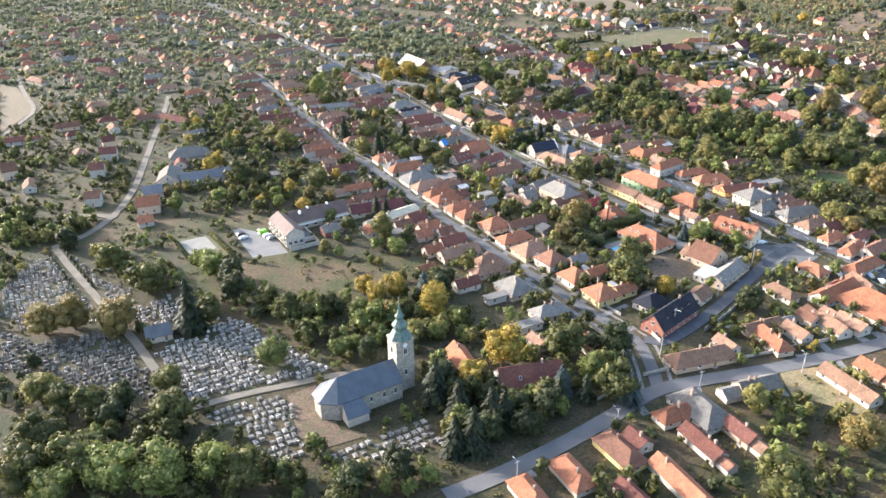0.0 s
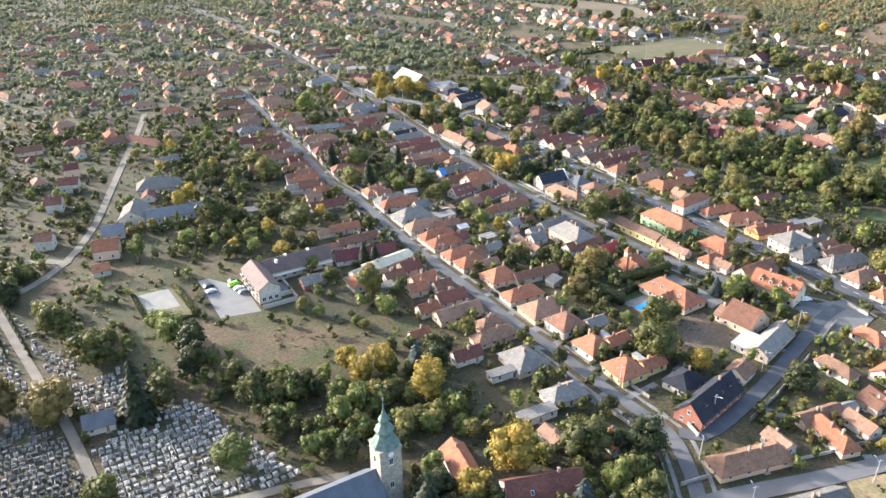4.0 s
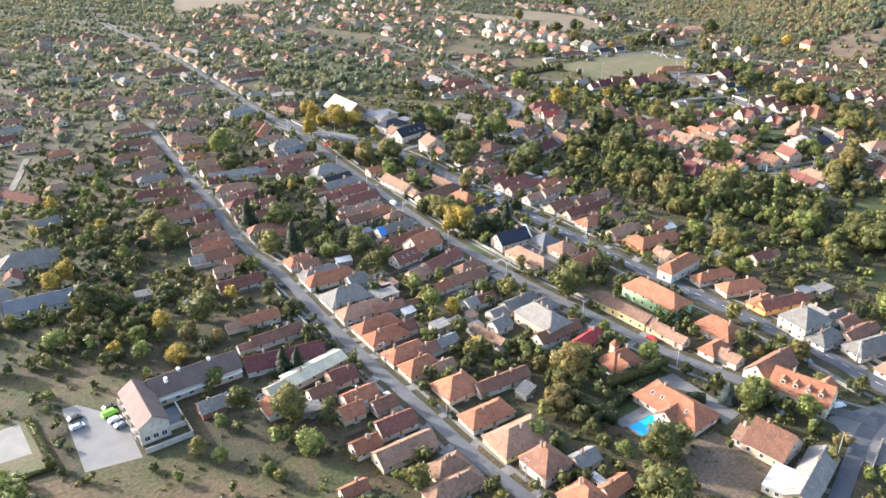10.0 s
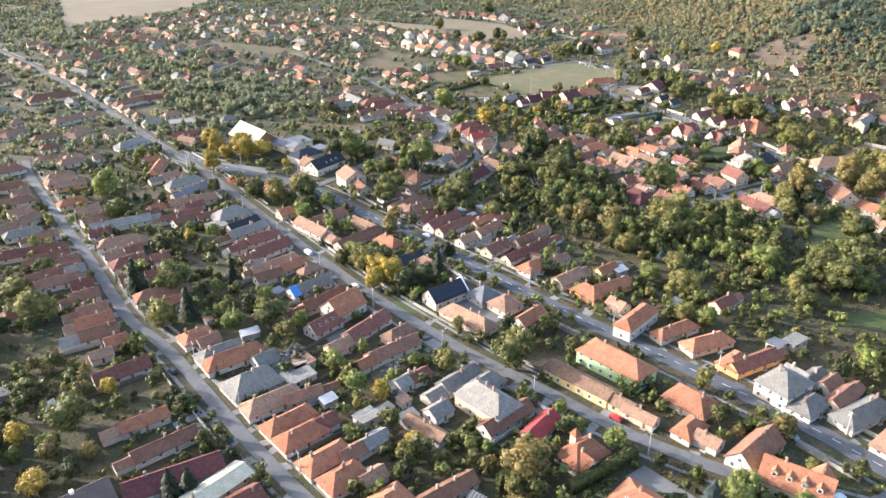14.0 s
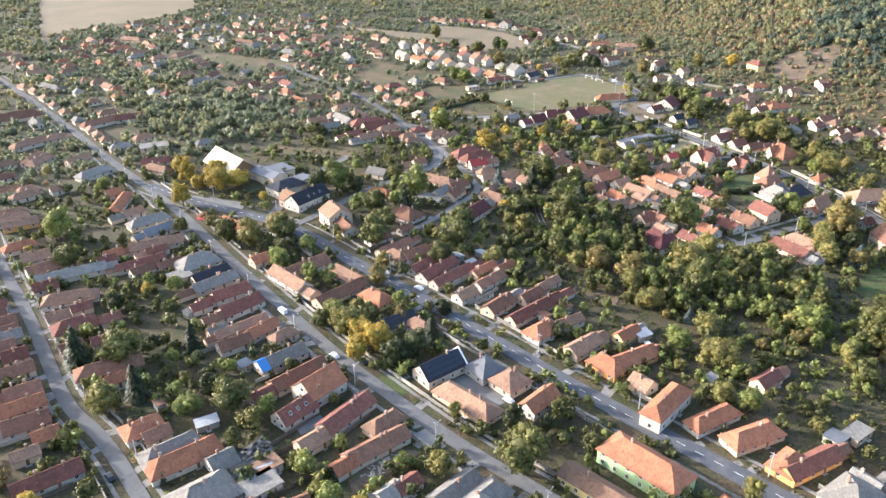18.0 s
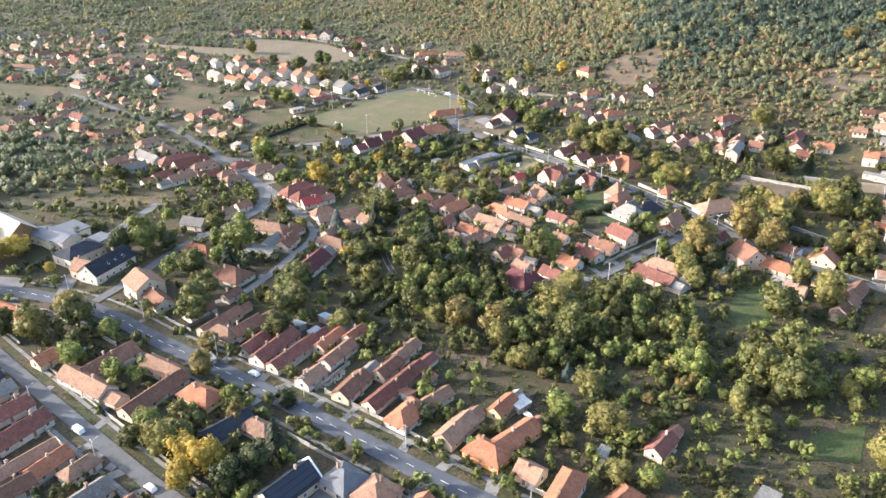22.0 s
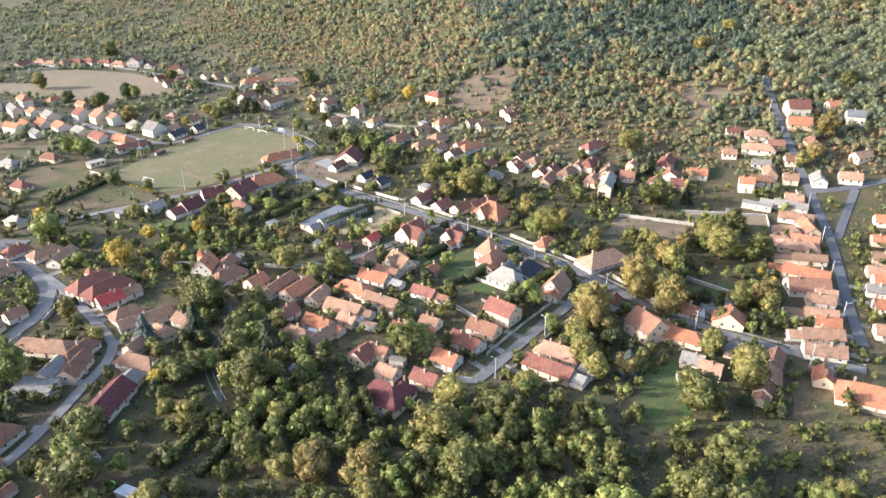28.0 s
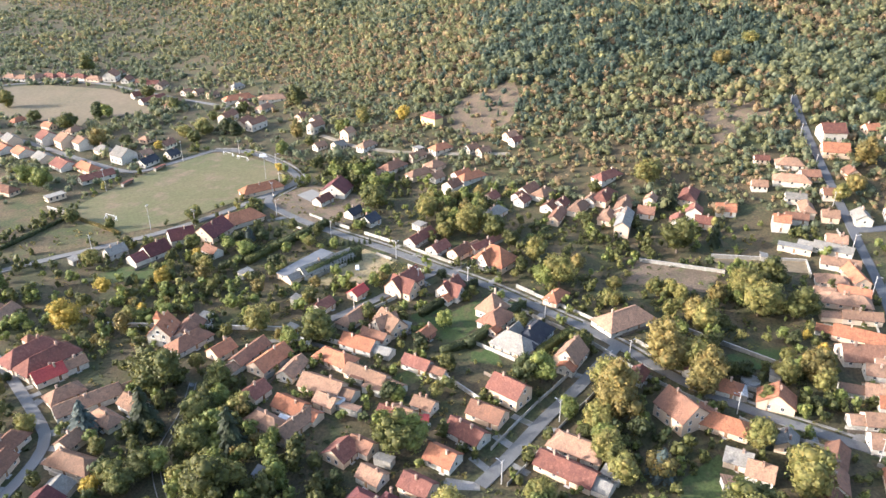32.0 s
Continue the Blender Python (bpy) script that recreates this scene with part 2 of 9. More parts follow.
LEAF["hy"] = mat("hazed_yellow_leaves", (0.27, 0.24, 0.11), (0.225, 0.21, 0.1), (0.31, 0.25, 0.11), **leafy)
LEAF["hF"] = mat("hazed_pine_needles", (0.09, 0.118, 0.085), (0.074, 0.1, 0.072), (0.11, 0.138, 0.095), **leafy)


# ---- mesh helpers ----
def rise(x, y):
    """Height of the ground: flat under the village, climbing beyond the foot of the hill."""
    foot = np.interp(y, (-400, 0, 240, 480, 560, 620, 720, 900, 1400), (700, 640, 618, 640, 690, 730, 780, 900, 1000))
    d = np.asarray(x, float) - foot
    up = np.clip((d - 70) / 140, 0, 1)
    fold = 5 * np.sin(np.asarray(y, float) / 62 + d / 210 + 0.6) + 2 * np.sin(np.asarray(y, float) / 27 - d / 130)
    return np.where(d > -200, 0.105 * (np.sqrt(d * d + 900) + d), 0.0) + up * fold


def gz(x, y):
    return float(rise(x, y))


def mesh_of(name, verts, faces, materials, slots=None):
    me = bpy.data.meshes.new(name)
    me.from_pydata([tuple(v) for v in verts], [], faces)
    for m in materials if isinstance(materials, (list, tuple)) else [materials]:
        me.materials.append(m)
    if slots:
        me.polygons.foreach_set("material_index", slots)
    me.update()
    return me


def tri_mesh(name, verts, tris, material):
    """A large mesh from arrays of corners and triangles."""
    me = bpy.data.meshes.new(name)
    n = len(tris)
    me.vertices.add(len(verts)), me.loops.add(3 * n), me.polygons.add(n)
    me.vertices.foreach_set("co", np.asarray(verts, np.float32).ravel())
    me.loops.foreach_set("vertex_index", np.asarray(tris, np.int32).ravel())
    me.polygons.foreach_set("loop_start", np.arange(0, 3 * n, 3, dtype=np.int32))
    me.materials.append(material)
    me.update(calc_edges=True)
    me.shade_smooth()
    return me


def box(x0, y0, z0, x1, y1, z1, v=None, f=None):
    """Corners and faces of a box, added to the lists v and f."""
    v = [] if v is None else v
    f = [] if f is None else f
    k = len(v)
    v += [(x0, y0, z0), (x1, y0, z0), (x1, y1, z0), (x0, y1, z0), (x0, y0, z1), (x1, y0, z1), (x1, y1, z1), (x0, y1, z1)]
    f += [tuple(k + i for i in q) for q in ((0, 3, 2, 1), (4, 5, 6, 7), (0, 1, 5, 4), (1, 2, 6, 5), (2, 3, 7, 6), (3, 0, 4, 7))]
    return v, f


def part(name, me, parent, at=(0, 0, 0), turn=0.0, scale=(1, 1, 1), label=""):
    ob = new(name, me)
    ob.parent = parent
    ob.location, ob.rotation_euler, ob.scale = at, (0, 0, turn), scale
    return tagged(ob, label) if label else ob


def base(name, x, y, yaw=0.0, z=None):
    ob = new(name)
    ob.empty_display_size = 0.5
    ob.location, ob.rotation_euler = (x, y, gz(x, y) if z is None else z), (0, 0, radians(yaw))
    return ob


# what stands where, on a grid of 2 m cells, to keep plants off roofs and roads
CELL, GX, GY, NX, NY = 2.0, -200, 0, 800, 800
TAKEN = np.zeros((NX, NY), bool)
OPEN = np.zeros((NX, NY), bool)
CX, CY = np.meshgrid(GX + CELL * (np.arange(NX) + 0.5), GY + CELL * (np.arange(NY) + 0.5), indexing="ij")


def take(x, y, yaw, lx, ly):
    c, s = math.cos(radians(yaw)), math.sin(radians(yaw))
    r = math.hypot(lx, ly)
    i0, i1 = max(0, int((x - r - GX) / CELL)), max(0, int((x + r - GX) / CELL) + 1)
    j0, j1 = max(0, int((y - r - GY) / CELL)), max(0, int((y + r - GY) / CELL) + 1)
    dx, dy = CX[i0:i1, j0:j1] - x, CY[i0:i1, j0:j1] - y
    TAKEN[i0:i1, j0:j1] |= (abs(c * dx + s * dy) < lx) & (abs(c * dy - s * dx) < ly)


def inside(poly, x, y):
    p = np.asarray(poly, float)
    hit = np.zeros(np.shape(x), bool)
    for (ax, ay), (bx, by) in zip(p, np.roll(p, -1, 0)):
        if ay != by:
            hit ^= ((ay > y) != (by > y)) & (x < (bx - ax) * (y - ay) / (by - ay) + ax)
    return hit


# ---- ground ----
steps_x = np.concatenate([np.arange(-3000, -300, 300), np.arange(-300, 1400, 12.0), np.arange(1400, 4600, 200)])
steps_y = np.concatenate([np.arange(-2000, -100, 300), np.arange(-100, 1500, 25.0), np.arange(1500, 5000, 250)])
gx, gy = np.meshgrid(steps_x, steps_y, indexing="ij")
nx, ny = gx.shape
idx = np.arange(nx * ny).reshape(nx, ny)
a, b, c, d = idx[:-1, :-1].ravel(), idx[1:, :-1].ravel(), idx[1:, 1:].ravel(), idx[:-1, 1:].ravel()
me = tri_mesh("ground", np.stack([gx, gy, rise(gx, gy)], -1).reshape(-1, 3), np.concatenate([np.stack([a, b, c], 1), np.stack([a, c, d], 1)]), GROUND)
tagged(new("ground", me), "dry autumn grass and garden earth of the village", "ground", kind="structure")


def smooth(points, step=6.0):
    """A line through the points, rounded at its bends and cut into even steps."""
    p = np.asarray(points, float)
    for _ in range(2):
        q = [p[0]]
        for u, w in zip(p[:-1], p[1:]):
            q += [u * 0.75 + w * 0.25, u * 0.25 + w * 0.75]
        p = np.array(q + [p[-1]])
    along = np.concatenate([[0], np.cumsum(np.hypot(*np.diff(p, axis=0).T))])
    t = np.linspace(0, along[-1], max(2, int(along[-1] / step) + 1))
    return np.stack([np.interp(t, along, p[:, 0]), np.interp(t, along, p[:, 1])], 1)


def ribbon(line, off0, off1, lift):
    d = np.gradient(line, axis=0)
    d /= np.hypot(d[:, 0], d[:, 1])[:, None]
    nrm = np.stack([-d[:, 1], d[:, 0]], 1)
    v = []
    for o, z in ((off0, -0.3), (off0, lift), (off1, lift), (off1, -0.3)):
        q = line + nrm * o
        v.append(np.column_stack([q, rise(q[:, 0], q[:, 1]) + z]))
    n = len(line)
    f = [(k * n + i, (k + 1) * n + i, (k + 1) * n + i + 1, k * n + i + 1) for k in range(3) for i in range(n - 1)]
    return np.concatenate(v), f


LIFT = [0.05]
LINES = {}


def road(name, surface, width, points, label):
    line = smooth(points)
    LINES[name] = line, width
    LIFT[0] += 0.006
    v, f = ribbon(line, width / 2, -width / 2, LIFT[0])
    tagged(new(name, mesh_of(name, v, [q[::-1] for q in f], ROAD[surface])), label, "road", kind="structure")
    for x, y in smooth(points, 2.0):
        take(x, y, 0, width / 2 + 1.5, width / 2 + 1.5)


def zone(name, soil, points, label, clear=True):
    p = np.asarray(points, float)
    LIFT[0] += 0.004
    cx, cy = p.mean(0)
    bm = bmesh.new()
    bm.faces.new([bm.verts.new((x, y, 0)) for x, y in p])
    bmesh.ops.triangulate(bm, faces=bm.faces[:])
    bmesh.ops.subdivide_edges(bm, edges=bm.edges[:], cuts=3, use_grid_fill=True)
    for v in bm.verts:
        v.co.z = gz(v.co.x, v.co.y) + LIFT[0] - 0.04
    bmesh.ops.recalc_face_normals(bm, faces=bm.faces[:])
    if sum(q.normal.z for q in bm.faces) < 0:
        bmesh.ops.reverse_faces(bm, faces=bm.faces[:])
    me = bpy.data.meshes.new(name)
    bm.to_mesh(me)
    bm.free()
    me.materials.append(SOIL[soil])
    tagged(new(name, me), label, "ground", kind="structure")
    (OPEN if soil in ("meadow", "dry", "earth", "litter") else TAKEN)[inside(p, CX, CY)] = True


zone("court_bank", "courtrim", [(51, 334), (67, 334), (70, 303), (55, 305)], "grassy bank round the sand court")
zone("sand_court", "court", [(54, 331), (66, 331), (67, 314), (55, 315)], "pale sand playing court")
zone("car_park", "parking", [(78.2, 331), (87.2, 330.4), (96.8, 331), (93.3, 315.4), (92.9, 293), (77.8, 293.8)], "light concrete car park")
zone("meadow", "meadow", [(43, 304), (71, 298), (105, 291), (139, 260), (142, 243), (105, 243), (84, 240), (61, 265), (45, 280)], "dry yellowed meadow")
zone("meadow", "meadow", [(32, 372), (101, 339), (107, 296), (78, 337), (53, 345), (19, 352)], "dry yellowed meadow")
# weeds and litter, with the shade of the growth put into the colour
zone("scrub_ground", "litter", [(330, 331), (349, 375), (363, 397), (402, 387), (386, 360), (432, 320), (440, 286), (462, 272), (433, 258), (466, 196), (364, 206), (335, 246), (334, 288)], "rough ground under dry weeds and leaf litter, darkened for shade")
zone("scrub_ground", "litter", [(390, 262), (433, 258), (440, 286), (432, 320), (430, 345), (440, 380), (438, 434), (424, 447), (404, 432), (388, 410), (402, 387), (386, 360), (412, 330), (405, 285)], "leaf litter under the trees of a gully, darkened for shade")
zone("court_bank", "litter", [(75.2, 331), (78, 331), (77.7, 293), (75, 294)], "dark strip along the car park bank")
zone("meadow", "meadow", [(473, 581), (526, 585), (533, 526), (510, 542)], "dry yellowed meadow")
zone("meadow", "meadow", [(519, 645), (545, 627), (535, 595), (513, 596), (481, 598)], "dry yellowed meadow")
zone("meadow", "meadow", [(514, 448), (549, 429), (556, 417), (539, 411), (520, 427)], "dry yellowed meadow")
zone("meadow", "meadow", [(351, 593), (388, 555), (378, 538), (346, 575)], "dry yellowed meadow")
zone("meadow", "meadow", [(428, 932), (497, 789), (464, 766), (396, 901)], "dry yellowed meadow")
zone("meadow", "meadow", [(546, 744), (560, 660), (495, 661), (492, 724)], "dry yellowed meadow")
zone("lawn", "green", [(506, 383), (533, 374), (536, 368), (510, 375), (502, 357), (494, 363)], "green lawn")
zone("lawn", "green", [(528, 364), (533, 349), (503, 358), (508, 372)], "green lawn")
zone("lawn", "green", [(487, 350), (493, 352), (498, 345), (489, 338)], "green lawn")
zone("lawn", "green", [(464, 364), (467, 372), (477, 366), (473, 361)], "green lawn")
zone("lawn", "green", [(251, 351), (257, 352), (258, 339), (251, 338)], "green lawn")
zone("lawn", "green", [(208, 238), (225, 234), (228, 224), (215, 223)], "green lawn")
zone("dry_plot", "dry", [(512, 433), (552, 428), (548, 409), (521, 413)], "dry grass plot")
zone("forecourt", "plaza", [(261, 334), (277, 334), (279, 314), (269, 314)], "paved forecourt between houses")
zone("forecourt", "plaza", [(242, 232), (250, 231), (250, 205), (242, 204)], "paved yard beside a house")
zone("bare_ground", "litter", [(110.8, 298.7), (119, 300.5), (130.3, 293.0), (134, 281), (129.0, 269.2), (119, 267), (112, 271), (108, 281)], "dark garden earth behind the inn")
zone("bare_ground", "earth", [(222, 205), (237, 205), (236, 183), (222, 180), (212, 190)], "bare brown yard with heaps")
# tree shade put on the ground as a dark sheet
zone("grove_ground", "litter", [(108, 196), (122.9, 193.0), (121, 176), (118.8, 168.4), (130.7, 147.0), (141, 139), (136.3, 136.5), (99.9, 136), (86, 143), (93, 165), (103, 178)], "ground darkened for the shade of the trees beside the church")
zone("lawn", "green", [(485, 522), (503, 511), (493, 496), (479, 513)], "green lawn")
zone("lawn", "green", [(527, 267), (542, 247), (525, 251), (517, 264)], "green lawn")
zone("lawn", "green", [(454, 266), (467, 260), (465, 253), (457, 255)], "green lawn")
zone("lawn", "green", [(456.4, 273), (471.5, 264.5), (457.8, 253.1), (441.2, 255.5), (428.2, 263.5), (432.3, 271.4)], "green clearing in the wood")
zone("lawn", "green", [(379.2, 228.5), (393.7, 215.7), (374.5, 214.1), (365.8, 229.6)], "green lawn")
zone("dry_plot", "meadow", [(472.9, 226.4), (482.9, 208.6), (447.6, 200.8), (436.1, 212.3), (452.3, 225.7)], "tan grass with dry weeds")
zone("bare_ground", "earth", [(56, 195), (66, 196), (64, 171), (71, 164), (54, 166), (52, 175)], "bare brown earth")
zone("bare_ground", "earth", [(580, 505), (611, 496), (607, 456), (576, 447), (565, 457)], "bare brown earth")
zone("bare_ground", "earth", [(589, 310), (591, 274), (571, 279), (566, 311)], "bare brown earth")
zone("bare_ground", "earth", [(701, 449), (726, 457), (743, 454), (759, 442), (773, 431), (746, 417), (718, 414), (701, 421), (695, 433)], "bare brown earth")
zone("bare_ground", "earth", [(751, 315), (790, 289), (762, 259), (742, 277), (710, 292), (738, 299)], "bare brown earth")
zone("bare_ground", "earth", [(357, 350), (367, 334), (351, 328), (344, 346)], "bare brown earth")
zone("bare_ground", "earth", [(413, 297), (422, 283), (399, 277), (396, 289)], "bare brown earth")
zone("yard", "plaza", [(200.5, 349.6), (209.1, 351.7), (208.6, 342.3), (202.0, 341.3), (196.0, 339.9), (192.2, 341.1)], "paved mason's yard with stored slabs")
zone("yard", "earth", [(218.2, 320.1), (222.7, 321.6), (235.5, 320.7), (240.7, 313.7), (231.0, 313.1), (215.8, 313.8)], "bare yard strewn with rubble")
zone("yard", "plaza", [(218.6, 348.3), (227.5, 348.3), (227.2, 343.2), (217.9, 343.8)], "paved yard between two houses")
zone("yard", "parking", [(242.6, 321.7), (248, 321.2), (247.6, 310.7), (243.4, 311.2)], "pale concrete drive to the street")
zone("concrete_pad", "parking", [(595.6, 493.8), (605.7, 490.5), (598.9, 475.4), (589.1, 478.9)], "pale concrete slab beside the street")
zone("dry_plot", "dry", [(201, 121), (215, 116), (213, 93), (205, 91), (194, 111)], "dry grass plot")
zone("football_pitch", "pitch", [(521, 578), (540, 592), (588, 595), (633, 584), (640, 572), (631, 528), (612, 512), (587, 516), (541, 528), (521, 544)], "worn football pitch with mown grass")
zone("field", "fieldb", [(673.6, 818.5), (703.8, 852), (724, 826), (732, 763), (720, 716), (690.4, 684), (662.1, 711.4), (656, 759.3)], "harvested brown field")
zone("field", "fieldb", [(604, 280), (615, 241), (604, 240), (594, 277)], "harvested brown field")
zone("field", "fieldb", [(0, 714), (11, 696), (18, 614), (2, 582), (-7, 566)], "harvested brown field")
zone("field", "fieldb", [(618, 953), (676, 800), (684, 726), (647, 705), (638, 803)], "harvested brown field")
zone("plaza", "plaza", [(270, 188), (290, 182), (288, 167), (273, 164), (260, 169)], "paved open place")
zone("plaza", "plaza", [(271, 560), (294, 520), (286, 512), (272, 533)], "paved open place")
FAR_FIELD = [(353, 1092), (393, 1111), (483, 1120), (561, 1160), (613, 1264), (447, 1433)]
zone("far_field", "fieldb", FAR_FIELD, "pale harvested field beyond the village")

road("street_west", "asphalt2", 4.4, [(160, 135), (169, 148), (175, 160), (174, 172), (173, 188), (173, 213), (171, 235), (171, 267), (170, 302), (171, 339), (173, 382), (169, 405), (173, 442), (177, 481), (179, 521), (184, 574), (186, 604), (192, 632)], "grey asphalt village road")
road("church_road", "concrete", 5.6, [(77, 131), (90, 130), (103, 130), (122, 131), (140, 133), (159, 136), (177, 131), (195, 125), (214, 120), (236, 115), (249, 113), (285, 107)], "pale concrete lane")
road("hill_lane", "asphalt", 4.8, [(177, 159), (181, 153), (203, 157), (226, 163), (254, 172), (273, 178), (285, 179)], "grey asphalt village road")
road("street_middle", "asphalt2", 4.8, [(280, 178), (272, 195), (264, 217), (257, 243), (255, 275), (251, 304), (250, 334), (250, 368), (252, 400), (254, 430), (258, 479), (262, 520), (264, 560), (265, 640), (268, 701), (269, 764), (270, 838), (270, 921), (264, 977), (262, 1080)], "worn patched asphalt street")
road("main_road", "asphalt", 7, [(290, 95), (294, 137), (298, 165), (300, 190), (302, 214), (301, 246), (299, 280), (298, 310), (298, 340), (298, 383), (297, 415), (296, 440), (297, 464), (293, 490), (284, 515), (273, 545), (266, 580)], "grey asphalt village road")
road("gravel_road", "gravel", 3.6, [(3, 355), (17, 360), (33, 377), (48, 407), (62, 450), (79, 503), (94, 547), (110, 600)], "pale gravel track")
road("farm_track", "gravel", 4, [(34, 376), (21, 389), (3, 388)], "pale gravel track")
road("west_track", "gravel", 3, [(-8, 552), (8, 587), (19, 613), (15, 662), (14, 728)], "pale gravel track")
road("cemetery_path", "gravel", 3, [(4, 354), (8, 326), (13, 298), (16, 278), (20, 257), (23, 229), (25, 205)], "pale gravel track")
road("chapel_path", "gravel", 3, [(25, 205), (42, 204), (60, 200), (71, 198), (85, 194)], "pale gravel track")
road("lane_school", "asphalt2", 4.2, [(299, 479), (322, 484), (352, 494), (383, 494), (405, 499), (422, 515), (434, 550), (438, 587), (448, 557)], "worn patched asphalt street")
road("lane_north", "asphalt2", 4, [(420, 509), (430, 532), (439, 562), (451, 604), (463, 649), (465, 694), (472, 749), (474, 792)], "worn patched asphalt street")
road("lane_ford", "concrete", 3.6, [(424, 514), (408, 499), (398, 495), (382, 493)], "pale concrete lane")
road("ford_street", "concrete", 3.6, [(427, 522), (420, 501), (410, 479), (403, 464), (398, 454), (388, 448), (375, 445), (359, 440), (344, 437), (336, 436)], "pale concrete lane")
road("school_link", "concrete", 5, [(376, 545), (330, 528), (294, 495)], "pale concrete lane")
road("field_street", "asphalt2", 4.2, [(639, 584), (646, 566), (638, 538), (621, 509), (611, 504), (582, 508), (570, 481), (562, 452), (556, 420), (548, 390), (541, 362), (532, 338), (524, 316), (517, 302), (508, 287), (501, 271), (496, 254), (494, 238), (491, 222), (490, 203)], "worn patched asphalt street")
road("field_road", "concrete", 4, [(613, 503), (576, 511), (537, 523), (510, 538), (480, 559), (458, 570)], "pale concrete lane")
road("field_top", "concrete", 4, [(639, 584), (614, 591), (588, 599), (588, 617), (595, 657), (606, 710), (611, 760)], "pale concrete lane")
road("branch_street", "asphalt2", 4.2, [(518, 304), (505, 307), (486, 311), (466, 317), (446, 321), (431, 325)], "worn patched asphalt street")
road("villa_lane", "asphalt2", 3.6, [(547, 387), (526, 396), (505, 404), (489, 412), (475, 415)], "worn patched asphalt street")
road("right_street", "asphalt", 4.2, [(506, 203), (538, 207), (569, 209), (604, 212), (649, 222), (680, 230), (700, 235), (745, 246), (787, 254)], "grey asphalt village road")
road("right_link", "asphalt", 4, [(648, 221), (653, 209), (661, 197), (676, 178)], "grey asphalt village road")
road("right_tie", "asphalt", 4, [(602, 209), (628, 205), (657, 200)], "grey asphalt village road")
road("far_row_street", "concrete", 3.5, [(695, 865), (717, 851), (737, 826), (746, 788), (738, 743), (729, 693), (725, 651), (720, 625)], "pale concrete lane")
road("upper_lane", "gravel", 3, [(683, 532), (663, 486), (669, 442), (679, 401)], "pale gravel track")

# ---- houses ----
def window_mesh():
    v, f = box(-0.55, -0.04, -0.7, 0.55, 0.05, 0.7)
    box(-0.46, -0.06, -0.61, -0.03, -0.045, 0.61, v, f)
    box(0.03, -0.06, -0.61, 0.46, -0.045, 0.61, v, f)
    box(-0.65, -0.16, -0.78, 0.65, 0.0, -0.7, v, f)
    return mesh_of("window", v, f, [FRAME, GLASS], [0] * 6 + [1] * 12 + [0] * 6)


def door_mesh():
    v, f = box(-0.6, -0.05, 0, 0.6, 0.05, 2.15)
    box(-0.5, -0.08, 0.03, 0.5, -0.05, 2.05, v, f)
    box(-0.9, -0.8, -0.3, 0.9, 0.0, 0.02, v, f)
    return mesh_of("door", v, f, [FRAME, WOOD, CONC], [0] * 6 + [1] * 6 + [2] * 6)


def chimney_mesh():
    v, f = box(-0.32, -0.32, -1.4, 0.32, 0.32, 1.1)
    box(-0.42, -0.42, 1.1, 0.42, 0.42, 1.22, v, f)
    box(-0.18, -0.18, 1.22, 0.18, 0.18, 1.45, v, f)
    return mesh_of("chimney", v, f, CHIM)


def skylight_mesh():
    v, f = box(-0.45, -0.65, -0.05, 0.45, 0.65, 0.1)
    box(-0.36, -0.56, 0.1, 0.36, 0.56, 0.115, v, f)
    return mesh_of("skylight", v, f, [FRAME, GLASS], [0] * 6 + [1] * 6)


WINDOW, DOOR, CHIMNEY, SKYLIGHT = window_mesh(), door_mesh(), chimney_mesh(), skylight_mesh()
ROOF_WORD = {"o": "orange tiled", "p": "faded pinkish tiled", "b": "weathered brown tiled", "r": "dark red tiled", "R": "bright red metal", "g": "grey slate",
             "s": "blue-grey metal", "S": "blue-grey seamed metal", "k": "anthracite tiled", "c": "cream sheet", "x": "white membrane", "m": "maroon sheet", "w": "pale sheet"}
WALL_WORD = {"w": "white rendered", "c": "cream rendered", "y": "yellow rendered", "o": "orange rendered", "n": "green rendered", "r": "brick-red"}
BUILT, FOOT = [], []
rng = random.Random(7)


def gable_roof(l, w, eave, top, over=0.45, verge=0.3, thick=0.2):
    k = (top - eave) / (w / 2)
    lo, a, b = eave - k * over, l / 2 + verge, w / 2 + over
    sec = [(-b, lo), (0, top), (b, lo), (b, lo + thick), (0, top + thick), (-b, lo + thick)]
    v = [(x, y, z + 0.02) for x in (-a, a) for y, z in sec]
    f = [(0, 1, 7, 6), (1, 2, 8, 7), (2, 3, 9, 8), (3, 4, 10, 9), (4, 5, 11, 10), (5, 0, 6, 11), (5, 4, 1, 0), (4, 3, 2, 1), (6, 7, 10, 11), (7, 8, 9, 10)]
    box(-a, -0.14, top + thick - 0.06, a, 0.14, top + thick + 0.09, v, f)
    return v, f


def hip_roof(l, w, eave, top, inset, over=0.5, thick=0.18):
    k = (top - eave) / (w / 2)
    lo, a, b, r = eave - k * over, l / 2 + over, w / 2 + over, max(0.15, l / 2 - inset)
    v = [(-a, -b, lo), (a, -b, lo), (a, b, lo), (-a, b, lo), (-a, -b, lo + thick), (a, -b, lo + thick), (a, b, lo + thick), (-a, b, lo + thick), (-r, 0, top + thick), (r, 0, top + thick)]
    f = [(0, 3, 2, 1), (0, 1, 5, 4), (1, 2, 6, 5), (2, 3, 7, 6), (3, 0, 4, 7), (4, 5, 9, 8), (5, 6, 9), (6, 7, 8, 9), (7, 4, 8)]
    box(-r, -0.14, top + thick - 0.06, r, 0.14, top + thick + 0.08, v, f)
    return v, f


